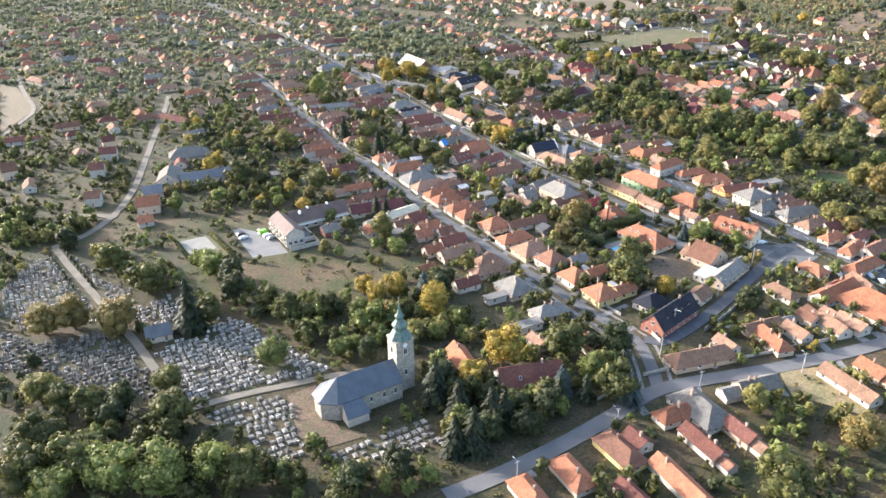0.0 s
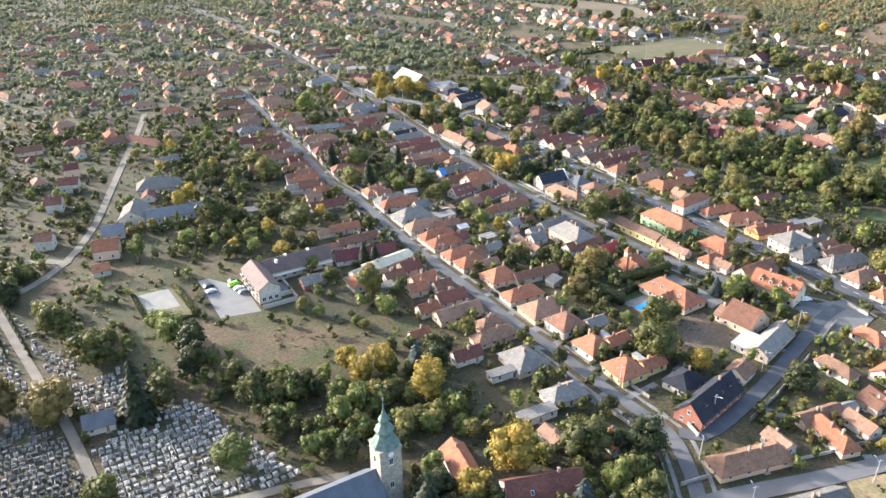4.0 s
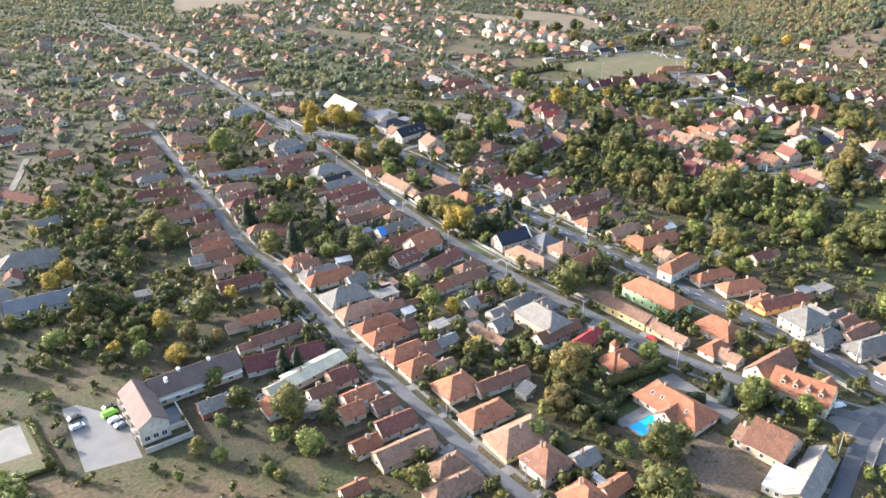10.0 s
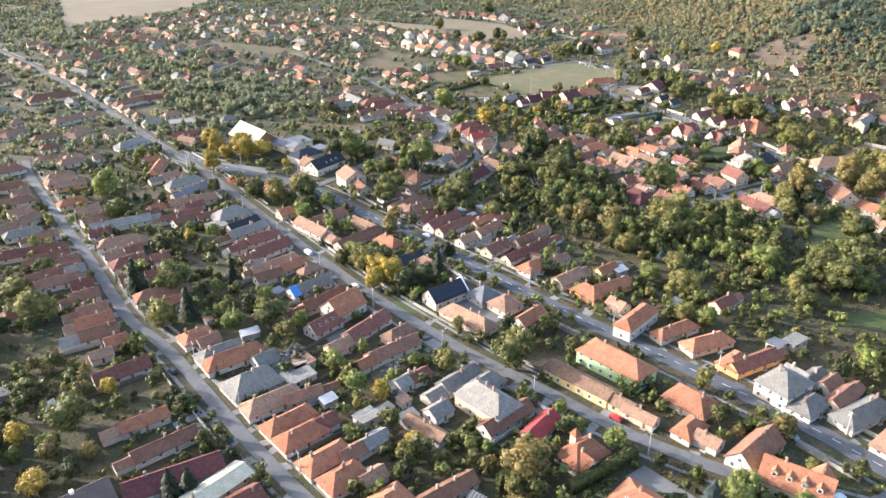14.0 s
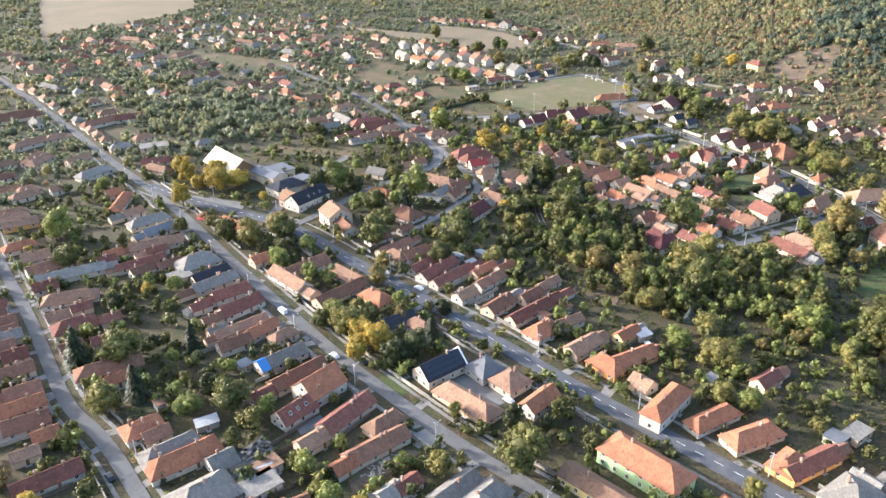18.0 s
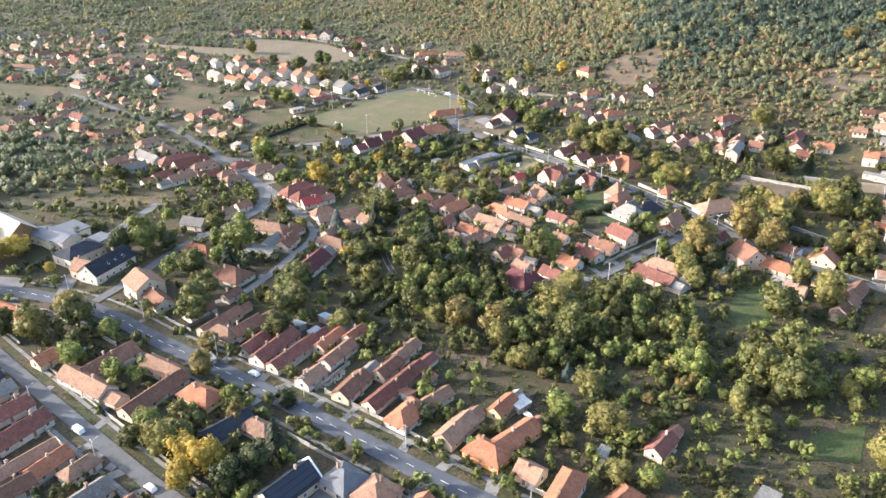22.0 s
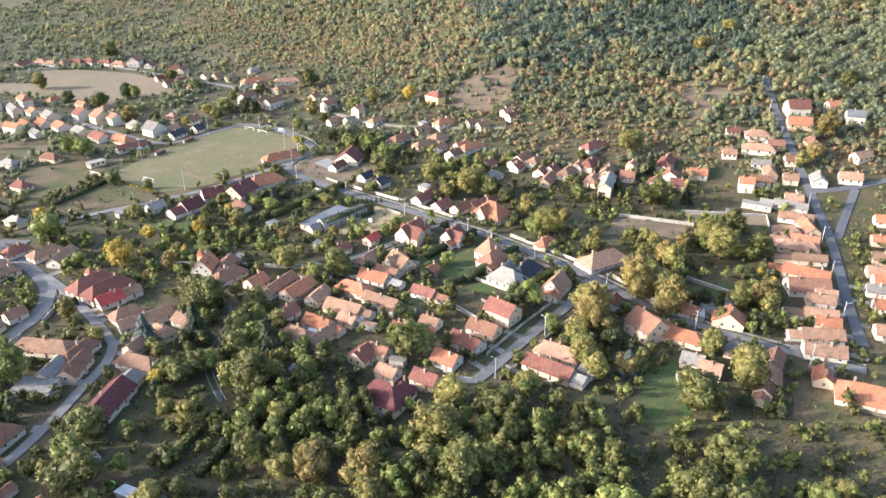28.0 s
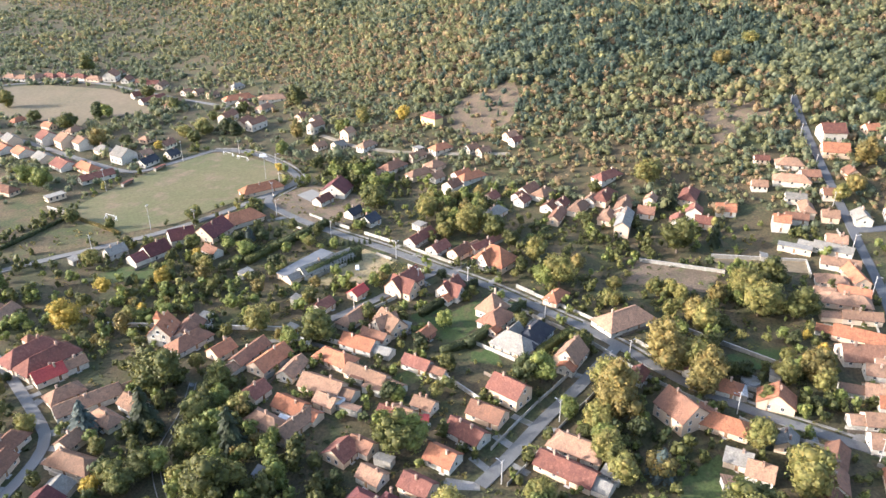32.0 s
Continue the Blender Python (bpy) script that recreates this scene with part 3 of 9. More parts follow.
PLOTS = {}
STREETS = np.concatenate([line for line, _ in LINES.values()])


def off_road(x, y):
    return float(np.hypot(STREETS[:, 0] - x, STREETS[:, 1] - y).min())


def plot(x, y, l, w, yaw, soil):
    """A yard or garden bed, laid a little over the ground; all beds of one soil are joined later."""
    if off_road(x, y) < 7 or gz(x, y) > 6:
        return
    v, f = PLOTS.setdefault(soil, ([], []))
    k, c, s, z = len(v), math.cos(radians(yaw)), math.sin(radians(yaw)), gz(x, y) + 0.012 + 0.0007 * sum(len(q[1]) for q in PLOTS.values()) % 0.03
    n = 4
    ring = [(-l / 2, -w / 2), (l / 2, -w / 2), (l / 2, w / 2), (-l / 2, w / 2)]
    ring = [(px + rng.uniform(-0.6, 0.6), py + rng.uniform(-0.4, 0.4)) for px, py in ring]
    v.extend((x + c * px - s * py, y + s * px + c * py, z) for px, py in ring)
    f.append(tuple(range(k, k + n)))


def house(x, y, l, w, yaw, eave=3.2, top=6.2, roof="o", wall="w", kind="g", detail=2):
    """A house whose ridge runs along its length l. kind: g gabled, h hipped, f flat."""
    BUILT.append((x, y, w))
    FOOT.append((x, y, yaw, l / 2, w / 2))
    take(x, y, yaw, l / 2 + 1, w / 2 + 1)
    what = "outbuilding" if w < 6.3 and l < 11 else "cottage" if w < 8.3 and l < 13.2 else "house"
    if detail == 1 and x < 660 and y < 560:
        detail = 1.5
    ob = base(what, x, y, yaw)
    storeys = "two-storey " if eave > 5 else ""
    form = {"g": "gabled", "h": "hipped", "f": "flat"}[kind]
    tagged(ob, f"{storeys}{WALL_WORD[wall]} {what} with a {form} {ROOF_WORD[roof]} roof", what, "village houses")
    a, b = l / 2, w / 2
    if kind == "g":
        sec = [(-b, -2.5), (b, -2.5), (b, eave), (0, top), (-b, eave)]
        v = [(q, s, z) for q in (-a, a) for s, z in sec]
        f = [(4, 3, 2, 1, 0), (5, 6, 7, 8, 9), (0, 1, 6, 5), (1, 2, 7, 6), (2, 3, 8, 7), (3, 4, 9, 8), (4, 0, 5, 9)]
        rv, rf = gable_roof(l, w, eave, top)
    elif kind == "h":
        v, f = box(-a, -b, -2.5, a, b, eave)
        rv, rf = hip_roof(l, w, eave, top, min(w * 0.45, l * 0.48))
    else:
        v, f = box(-a, -b, -2.5, a, b, eave)
        rv, rf = box(-a - 0.3, -b - 0.3, eave, a + 0.3, b + 0.3, eave + 0.35)
    if detail == 1:
        # far off: the openings stay in the wall's mesh and the chimney in the roof's
        walls, tiles = len(f), len(rf)
        if kind != "f":
            cx = rng.uniform(-0.3, 0.3) * l
            box(cx - 0.35, -0.35, eave, cx + 0.35, 0.35, top + 1.3, rv, rf)
        for i in range(3):
            cx = (i - 1) * l / 3
            box(cx - 0.5, -b - 0.05, 1.0, cx + 0.5, -b + 0.05, 2.4, v, f)
        for sy in (-0.22, 0.22):
            box(-a - 0.05, sy * w - 0.5, 1.0, -a + 0.05, sy * w + 0.5, 2.4, v, f)
        part("wall", mesh_of("wall", v, f, [WALL[wall], GLASS], [0] * walls + [1] * (len(f) - walls)), ob)
        part("roof", mesh_of("roof", rv, rf, [ROOF[roof], CHIM], [0] * tiles + [1] * (len(rf) - tiles)), ob)
        return ob
    part("wall", mesh_of("wall", v, f, WALL[wall]), ob)
    part("roof", mesh_of("roof", rv, rf, ROOF[roof]), ob)
    if kind != "f":
        for _ in range(rng.choice((1, 1, 2)) if detail > 1 else rng.choice((0, 1))):
            off = rng.uniform(-0.3, 0.3) * l
            side = rng.uniform(-0.12, 0.12) * w
            part("chimney", CHIMNEY, ob, (off, side, top - abs(side) * (top - eave) / b + 0.3), 0, (1, 1, rng.uniform(0.8, 1.3)))
    # windows in the long walls and the ends
    n = max(1, min(4 if detail > 1.5 else 2, int(l / 4)))
    for floor in ((1.75, 4.5) if eave > 5 else (1.75,)):
        for i in range(n):
            off = (i + 0.5) / n * l - a
            if i == n // 2 and floor < 2 and detail > 1:
                part("door", DOOR, ob, (off, -b - 0.02, 0.1))
            else:
                part("window", WINDOW, ob, (off, -b - 0.02, floor))
        ends = 2 if w > 8 else 1
        for i in range(ends):
            off = (i + 0.5) / ends * w * 0.7 - b * 0.7
            part("window", WINDOW, ob, (-a - 0.02, off, floor), radians(-90))
            if detail > 1.5:
                part("window", WINDOW, ob, (a + 0.02, off, floor), radians(90))
    if kind == "g" and top > 7 and w > 10 and detail > 1:
        part("window", WINDOW, ob, (-a - 0.02, 0, eave + (top - eave) * 0.35), radians(-90))
        part("window", WINDOW, ob, (a + 0.02, 0, eave + (top - eave) * 0.35), radians(90))
    if kind == "g" and l > 9.5 and w < 10:
        # a lower annex at the end away from the street, and the garden behind it
        c, s = math.cos(radians(yaw)), math.sin(radians(yaw))
        ends = [(off_road(x + k * c * a, y + k * s * a), k) for k in (-1, 1)]
        k = max(ends)[1]
        la, wa = rng.uniform(4, 8), w * rng.uniform(0.65, 0.85)
        ax, ay = x + k * c * (a + la / 2 + 1.5), y + k * s * (a + la / 2 + 1.5)
        if rng.random() < 0.6 and not TAKEN[int((ax - GX) / CELL), int((ay - GY) / CELL)]:
            e2, t2 = eave - 0.5, eave - 0.5 + wa * 0.3
            q = Matrix.Translation((k * (a + la / 2), 0, 0))
            sec = [(-wa / 2, -1), (wa / 2, -1), (wa / 2, e2), (0, t2), (-wa / 2, e2)]
            v = [(r, z, h) for r in (-la / 2, la / 2) for z, h in sec]
            annex = part("annex", mesh_of("annex", v, [(4, 3, 2, 1, 0), (5, 6, 7, 8, 9), (0, 1, 6, 5), (1, 2, 7, 6), (2, 3, 8, 7), (3, 4, 9, 8), (4, 0, 5, 9)], WALL[wall]), ob, (k * (a + la / 2), 0, 0))
            part("annex_roof", mesh_of("annex_roof", *gable_roof(la, wa, e2, t2, 0.3, 0.15, 0.12), ROOF[rng.choice((roof, roof, "b", "g", "p"))]), annex)
            take(ax, ay, yaw, la / 2 + 1, wa / 2 + 0.5)
        else:
            la = 0
        plot(x + k * c * (a + la + 10), y + k * s * (a + la + 10), rng.uniform(12, 18), w + rng.uniform(2, 5), yaw, rng.choice(("green", "earth", "dry", "meadow", "earth")))
    if detail > 1:
        c, s = math.cos(radians(yaw)), math.sin(radians(yaw))
        plot(x + s * (b + 2), y - c * (b + 2), l + 2, 3.6, yaw, rng.choice(("plaza", "earth", "plaza", "green")))
    return ob


# ---- the church ----
def church():
    ob = base("church", 65.5, 175.0)
    tagged(ob, "old stone church with a blue-grey metal roof and green helm tower", "church")
    plan = [(22, 0), (22, 12), (0, 12), (-4.5, 8.6), (-4.5, 3.4), (0, 0)]
    n, eave, top = len(plan), 6.6, 11.6
    v = [(x, y, z) for z in (-1, eave) for x, y in plan]
    f = [(i, (i + 1) % n, n + (i + 1) % n, n + i) for i in range(n)] + [tuple(range(n, 2 * n))]
    part("wall", mesh_of("wall", v, f, STONE), ob)
    wide = [(9 + (x - 9) * 1.05 if x < 20 else x, 6 + (y - 6) * 1.1) for x, y in plan]
    v = [(x, y, eave - 0.35) for x, y in wide] + [(x, y, eave - 0.1) for x, y in wide] + [(2.5, 6, top), (22, 6, top)]
    f = [(0, 1, n + 1, n), (1, 2, n + 2, n + 1), (2, 3, n + 3, n + 2), (3, 4, n + 4, n + 3), (4, 5, n + 5, n + 4), (5, 0, n, n + 5)]
    f += [(n + 5, n, 2 * n + 1, 2 * n), (n + 1, n + 2, 2 * n, 2 * n + 1), (n + 2, n + 3, 2 * n), (n + 3, n + 4, 2 * n), (n + 4, n + 5, 2 * n), (n, n + 1, 2 * n + 1)]
    roof = part("roof", mesh_of("roof", v, f, ROOF["S"]), ob, label="blue-grey standing-seam metal roof")
    sv, sf = [], []
    for i in range(14):
        x = 3.2 + i * 1.4
        k = len(sv)
        sv += [(x, -0.5, eave - 0.1), (x + 0.08, -0.5, eave - 0.1), (x + 0.08, 6, top + 0.03), (x, 6, top + 0.03), (x, -0.5, eave + 0.0), (x + 0.08, -0.5, eave + 0.0), (x + 0.08, 6, top + 0.1), (x, 6, top + 0.1)]
        sf += [(k + 4, k + 5, k + 6, k + 7), (k, k + 4, k + 7, k + 3), (k + 1, k + 2, k + 6, k + 5)]
    part("seam", mesh_of("seam", sv, sf, ROOF["S"]), roof)
    v = [(1, -4.6, -1), (8, -4.6, -1), (8, 0, -1), (1, 0, -1), (1, -4.6, 3.4), (8, -4.6, 3.4), (8, 0, 5.6), (1, 0, 5.6)]
    f = [(0, 1, 5, 4), (1, 2, 6, 5), (3, 0, 4, 7), (4, 5, 6, 7)]
    part("sacristy_wall", mesh_of("sacristy_wall", v, f, WALL["w"]), ob)
    v = [(0.6, -5.1, 3.2), (8.4, -5.1, 3.2), (7.6, 0.4, 6.5), (1.4, 0.4, 6.5), (0.6, -5.1, 3.45), (8.4, -5.1, 3.45), (7.6, 0.4, 6.75), (1.4, 0.4, 6.75)]
    f = [(0, 3, 2, 1), (4, 5, 6, 7), (0, 1, 5, 4), (1, 2, 6, 5), (3, 0, 4, 7)]
    part("sacristy_roof", mesh_of("sacristy_roof", v, f, ROOF["S"]), ob)
    for x in (11, 15.5, 19.5):
        part("window", WINDOW, ob, (x, -0.03, 3.9), 0, (0.9, 1, 1.5))
    # tower
    v, f = box(22, 3.2, -1, 28.2, 9.4, 18.6)
    box(21.9, 3.1, 9.2, 28.3, 9.5, 9.5, v, f)
    box(21.8, 3.0, 18.3, 28.4, 9.6, 18.8, v, f)
    tower = part("tower", mesh_of("tower", v, f, STONE), ob)
    for at, t in (((25.1, 3.14, 14.8), 0), ((28.26, 6.3, 14.8), 90), ((21.94, 6.3, 14.8), -90), ((25.1, 3.14, 7), 0)):
        part("window", WINDOW, tower, at, radians(t), (1.1, 1, 1.6))
    for at, t in (((25.1, 3.05, 17.2), 0), ((21.85, 6.3, 17.2), -90)):
        v, f = [], []
        for i in range(20):
            a = i * math.pi / 10
            v.append((math.cos(a) * 0.8, -0.06, math.sin(a) * 0.8))
        part("clock_face", mesh_of("clock_face", v, [tuple(range(20))], WHITE), tower, at, radians(t))
    v, f = [], []
    cx, cy = 25.1, 6.3
    prof = [(3.7, 18.8), (3.2, 19.6), (2.3, 21.2), (1.9, 21.6), (1.9, 23.2), (2.5, 23.3), (1.6, 24.4), (1.1, 25.2), (1.1, 26.4), (1.5, 26.5), (0.7, 27.6), (0.3, 29.5), (0.05, 32.2)]
    for r, z in prof:
        for i in range(8):
            a = math.pi / 8 + i * math.pi / 4
            v.append((cx + r * 1.08 * math.cos(a), cy + r * 1.08 * math.sin(a), z))
    for k in range(len(prof) - 1):
        f += [(8 * k + i, 8 * k + (i + 1) % 8, 8 * k + 8 + (i + 1) % 8, 8 * k + 8 + i) for i in range(8)]
    helm = part("helm", mesh_of("helm", v, f, COPPER), tower, label="green copper stepped helm with a needle spire")
    v, f = box(cx - 0.05, cy - 0.05, 32, cx + 0.05, cy + 0.05, 33.4)
    box(cx - 0.4, cy - 0.05, 32.8, cx + 0.4, cy + 0.05, 32.9, v, f)
    part("cross", mesh_of("cross", v, f, METAL), helm)
    take(75, 180, 0, 20, 13)


church()


# ---- the inn by the car park, the sports hall, the pool ----
def inn():
    ob = base("inn", 98.5, 309.5, 90)
    tagged(ob, "white two-storey inn with a brown sheet roof beside the car park", "building")
    brown = mat("brown_sheet_roof", (0.145, 0.1, 0.084), (0.12, 0.084, 0.072), big=0.3, fine=2, grain=0.15, rows=1.5, bump=0.3, rough=0.7)
    v = [(q, s, z) for q in (-11, 11) for s, z in ((-4.4, -1), (4.4, -1), (4.4, 6), (0, 8.9), (-4.4, 6))]
    f = [(4, 3, 2, 1, 0), (5, 6, 7, 8, 9), (0, 1, 6, 5), (1, 2, 7, 6), (2, 3, 8, 7), (3, 4, 9, 8), (4, 0, 5, 9)]
    part("wall", mesh_of("wall", v, f, WALL["w"]), ob)
    part("roof", mesh_of("roof", *gable_roof(22, 8.8, 6, 8.9, 0.4, 0.3), brown), ob)
    for i in range(5):
        x = -9 + i * 4.4
        for z in (2.6, 4.9):
            v, f = box(x - 1.4, 4.4, z - 0.9, x + 1.4, 5.5, z - 0.75)
            box(x - 1.4, 5.42, z - 0.75, x + 1.4, 5.5, z + 0.1, v, f)
            part("balcony", mesh_of("balcony", v, f, FENCE), ob)
            part("window", WINDOW, ob, (x, 4.44, z + 0.2), radians(180), (1.6, 1, 1.1))
    for y in (-2.5, 0, 2.5):
        part("window", WINDOW, ob, (-11.04, y, 1.9), radians(-90), (1.6, 1, 1.2))
    v, f = box(-9, -9.5, -1, 1.5, -4.4, 0.6)
    part("terrace", mesh_of("terrace", v, f, ROOF["s"]), ob)
    for x0, y0, x1, y1 in ((-9.2, -9.8, 2, -9.5), (-9.2, -9.8, -9, -4.4), (-15.5, -9.8, -9.2, -9.6), (-15.5, -9.8, -15.3, 4.4)):
        v, f = box(x0, y0, -1, x1, y1, 2.0)
        part("yard_wall", mesh_of("yard_wall", v, f, WALL["w"]), ob)
    wing = part("wing", mesh_of("wing", *box(4.4, -33, -1, 13.2, -4.4, 4.6), WALL["w"]), ob)
    v, f = gable_roof(29, 9.6, 4.4, 8.2, 0.4, 0.2)
    part("wing_roof", mesh_of("wing_roof", v, f, brown), ob, (8.9, -18.6, 0), radians(90))
    v, f = box(3.6, -33, 2.4, 4.5, -4.4, 3.0)
    part("canopy", mesh_of("canopy", v, f, WHITE), ob)
    for i in range(6):
        part("window", WINDOW, wing, (4.37, -7 - i * 4.4, 1.4), radians(-90), (1.5, 1, 0.8))
    for x, y in ((6, -9), (9, -14), (9, -24)):
        v, f = box(x - 0.6, y - 0.5, 7.4, x + 0.6, y + 0.5, 8.9)
        part("roof_vent", mesh_of("roof_vent", v, f, WHITE), ob)
    take(98, 309, 0, 10, 18)
    take(116, 318, 0, 20, 8)


def hall():
    ob = base("sports_hall", 310, 568, 90)
    tagged(ob, "sports hall with a large bright white pitched roof", "building")
    v = [(q, s, z) for q in (-16, 16) for s, z in ((-8.5, -1), (8.5, -1), (8.5, 5), (0, 11.5), (-8.5, 5))]
    f = [(4, 3, 2, 1, 0), (5, 6, 7, 8, 9), (0, 1, 6, 5), (1, 2, 7, 6), (2, 3, 8, 7), (3, 4, 9, 8), (4, 0, 5, 9)]
    part("wall", mesh_of("wall", v, f, WOOD), ob)
    part("roof", mesh_of("roof", *gable_roof(32, 17, 5, 11.5, 0.8, 0.6, 0.35), ROOF["x"]), ob, label="bright white membrane roof")
    v, f = box(-30, -24, -1, -16, -4, 4.2)
    part("low_wing", mesh_of("low_wing", v, f, WALL["c"]), ob)
    v, f = box(-30.5, -24.5, 4.2, -16, -3.5, 4.6)
    part("low_roof", mesh_of("low_roof", v, f, ROOF["s"]), ob)
    take(312, 560, 0, 16, 26)


def pool():
    ob = base("swimming_pool", 222.2, 218)
    tagged(ob, "bright blue garden swimming pool with a pale stone rim", "pool")
    v, f = [], []
    for x0, y0, x1, y1 in ((-5.6, -3.3, 5.6, -2.7), (-5.6, 2.7, 5.6, 3.3), (-5.6, -2.7, -5, 2.7), (5, -2.7, 5.6, 2.7)):
        box(x0, y0, -0.2, x1, y1, 0.22, v, f)
    part("rim", mesh_of("rim", v, f, PAVING), ob)
    part("water", mesh_of("water", *box(-5, -2.7, -0.3, 5, 2.7, 0.12), POOL), ob)
    v, f = box(-6.5, 3.3, -0.2, 6.5, 7, 0.16)
    part("deck", mesh_of("deck", v, f, PAVING), ob)
    take(222, 217, 0, 11, 11)


inn(), hall(), pool()

# ---- houses of several blocks ----
def dormer(ob, x, y, z, turn, roof, wall):
    """A small gabled dormer whose window faces -y before it is turned."""
    v = [(q, p, h) for p in (-0.1, 2.4) for q, h in ((-0.75, -0.6), (0.75, -0.6), (0.75, 0.8), (0, 1.45), (-0.75, 0.8))]
    d = part("dormer", mesh_of("dormer", v, [(0, 1, 2, 3, 4), (1, 6, 7, 2), (5, 0, 4, 9)], WALL[wall]), ob, (x, y, z), radians(turn))
    v = [(-1.0, -0.35, 0.62), (0, -0.35, 1.5), (1.0, -0.35, 0.62), (-1.0, 2.5, 0.62), (0, 2.5, 1.5), (1.0, 2.5, 0.62)]
    v += [(a, b, c + 0.12) for a, b, c in v]
    part("dormer_roof", mesh_of("dormer_roof", v, [(6, 7, 10, 9), (7, 8, 11, 10), (0, 3, 4, 1), (1, 4, 5, 2), (0, 1, 7, 6), (1, 2, 8, 7), (0, 6, 9, 3), (2, 5, 11, 8)], ROOF[roof]), d)
    part("window", WINDOW, d, (0, -0.12, 0.05), 0, (0.9, 1, 0.75))


def compound(x, y, yaw, label, wall, blocks, dormers=(), lights=(), turret=None):
    """One house of several roofed blocks. blocks: place, length, width, turn, eaves, ridge, roof, kind; dormers: x, y, z, turn; lights: x, y, z, tilt of a roof window."""
    ob = base("house", x, y, yaw)
    tagged(ob, label, "house", "village houses")
    for n, (dx, dy, l, w, turn, eave, top, roof, kind) in enumerate(blocks):
        a, b, t = l / 2, w / 2, radians(turn)
        c, s = math.cos(t), math.sin(t)
        if kind == "g":
            v = [(q, p, z) for q in (-a, a) for p, z in ((-b, -1), (b, -1), (b, eave), (0, top), (-b, eave))]
            f = [(4, 3, 2, 1, 0), (5, 6, 7, 8, 9), (0, 1, 6, 5), (1, 2, 7, 6), (2, 3, 8, 7), (3, 4, 9, 8), (4, 0, 5, 9)]
            rv, rf = gable_roof(l, w, eave, top)
        else:
            v, f = box(-a, -b, -1, a, b, eave)
            rv, rf = hip_roof(l, w, eave, top, min(w * 0.45, l * 0.49)) if kind == "h" else box(-a - 0.2, -b - 0.2, eave, a + 0.2, b + 0.2, eave + 0.3)
        body = part("wall", mesh_of("wall", v, f, WALL[wall]), ob, (dx, dy, 0), t)
        part("roof", mesh_of("roof", rv, rf, ROOF[roof]), ob, (dx, dy, 0), t)
        if kind != "f" and n < 2:
            part("chimney", CHIMNEY, ob, (dx + c * a * 0.4, dy + s * a * 0.4, top + 0.2), t)
        for z in (1.6, 4.3) if eave > 4.7 else (1.6,):
            for i in range(max(1, int(l / 3.6))):
                off = (i + 0.5) / max(1, int(l / 3.6)) * l - a
                part("window", WINDOW, body, (off, -b - 0.02, z)), part("window", WINDOW, body, (off, b + 0.02, z), radians(180))
            for off in (-b * 0.45, b * 0.45):
                part("window", WINDOW, body, (-a - 0.02, off, z), radians(-90)), part("window", WINDOW, body, (a + 0.02, off, z), radians(90))
        if kind == "g" and top - eave > 2.6:
            part("window", WINDOW, body, (-a - 0.02, 0, eave + (top - eave) * 0.3), radians(-90)), part("window", WINDOW, body, (a + 0.02, 0, eave + (top - eave) * 0.3), radians(90))
        cy, sy = math.cos(radians(yaw)), math.sin(radians(yaw))
        px, py = x + cy * dx - sy * dy, y + sy * dx + cy * dy
        BUILT.append((px, py, w))
        FOOT.append((px, py, yaw + turn, l / 2, w / 2))
        take(px, py, yaw + turn, l / 2 + 1, w / 2 + 1)
    for q in dormers:
        dormer(ob, *q, blocks[0][7], wall)
    for lx, ly, lz, tilt in lights:
        part("skylight", SKYLIGHT, ob, (lx, ly, lz)).rotation_euler = (radians(tilt), 0, 0)
    if turret:
        tx, ty, r, z0, z1, roof = turret
        v, f = box(tx - r, ty - r, 0, tx + r, ty + r, z0)
        part("turret", mesh_of("turret", v, f, WALL[wall]), ob)
        q = r + 0.3
        v = [(tx - q, ty - q, z0), (tx + q, ty - q, z0), (tx + q, ty + q, z0), (tx - q, ty + q, z0), (tx, ty, z1)]
        part("turret_roof", mesh_of("turret_roof", v, [(3, 2, 1, 0), (0, 1, 4), (1, 2, 4), (2, 3, 4), (3, 0, 4)], ROOF[roof]), ob)
    return ob


compound(126, 159.5, -18, "long parish house with a dark red tiled roof", "w", [(0, 0, 21, 11, 0, 3.2, 8.0, "r", "g")], lights=[(-4, -3.2, 5.5, 40)])
compound(112.9, 180.0, 80, "narrow white house with an orange tiled roof", "w", [(0, 0, 14, 7.2, 0, 2.8, 5.8, "o", "g")])
compound(87.5, 402.6, -7, "long white workshop with blue-grey sheet roofs", "w", [(0, 0, 30, 9.4, 0, 3.2, 6.0, "s", "g"), (-20, 6.5, 17, 12, 78, 3.6, 7.6, "g", "g")])
compound(56.0, 396.6, -6, "white house with a pale grey gabled roof", "w", [(0, 0, 9.6, 9.8, 0, 2.8, 5.6, "s", "g")])
compound(50.2, 376.5, -14, "two-storey white house with an orange tiled roof", "w", [(0, 0, 10.6, 10.4, 0, 4.6, 7.6, "o", "g")])
compound(45.0, 359.2, -4, "small outbuilding with an orange tiled roof", "w", [(0, 0, 7, 6.4, 0, 2.6, 4.6, "o", "g")])
compound(483.2, 277.4, 52, "tall white gabled house with a brown tiled roof", "w", [(0, 0, 12.5, 11, 0, 5.0, 9.4, "b", "g"), (-3.5, -8.0, 6, 5.5, 0, 2.6, 4.4, "b", "g")])
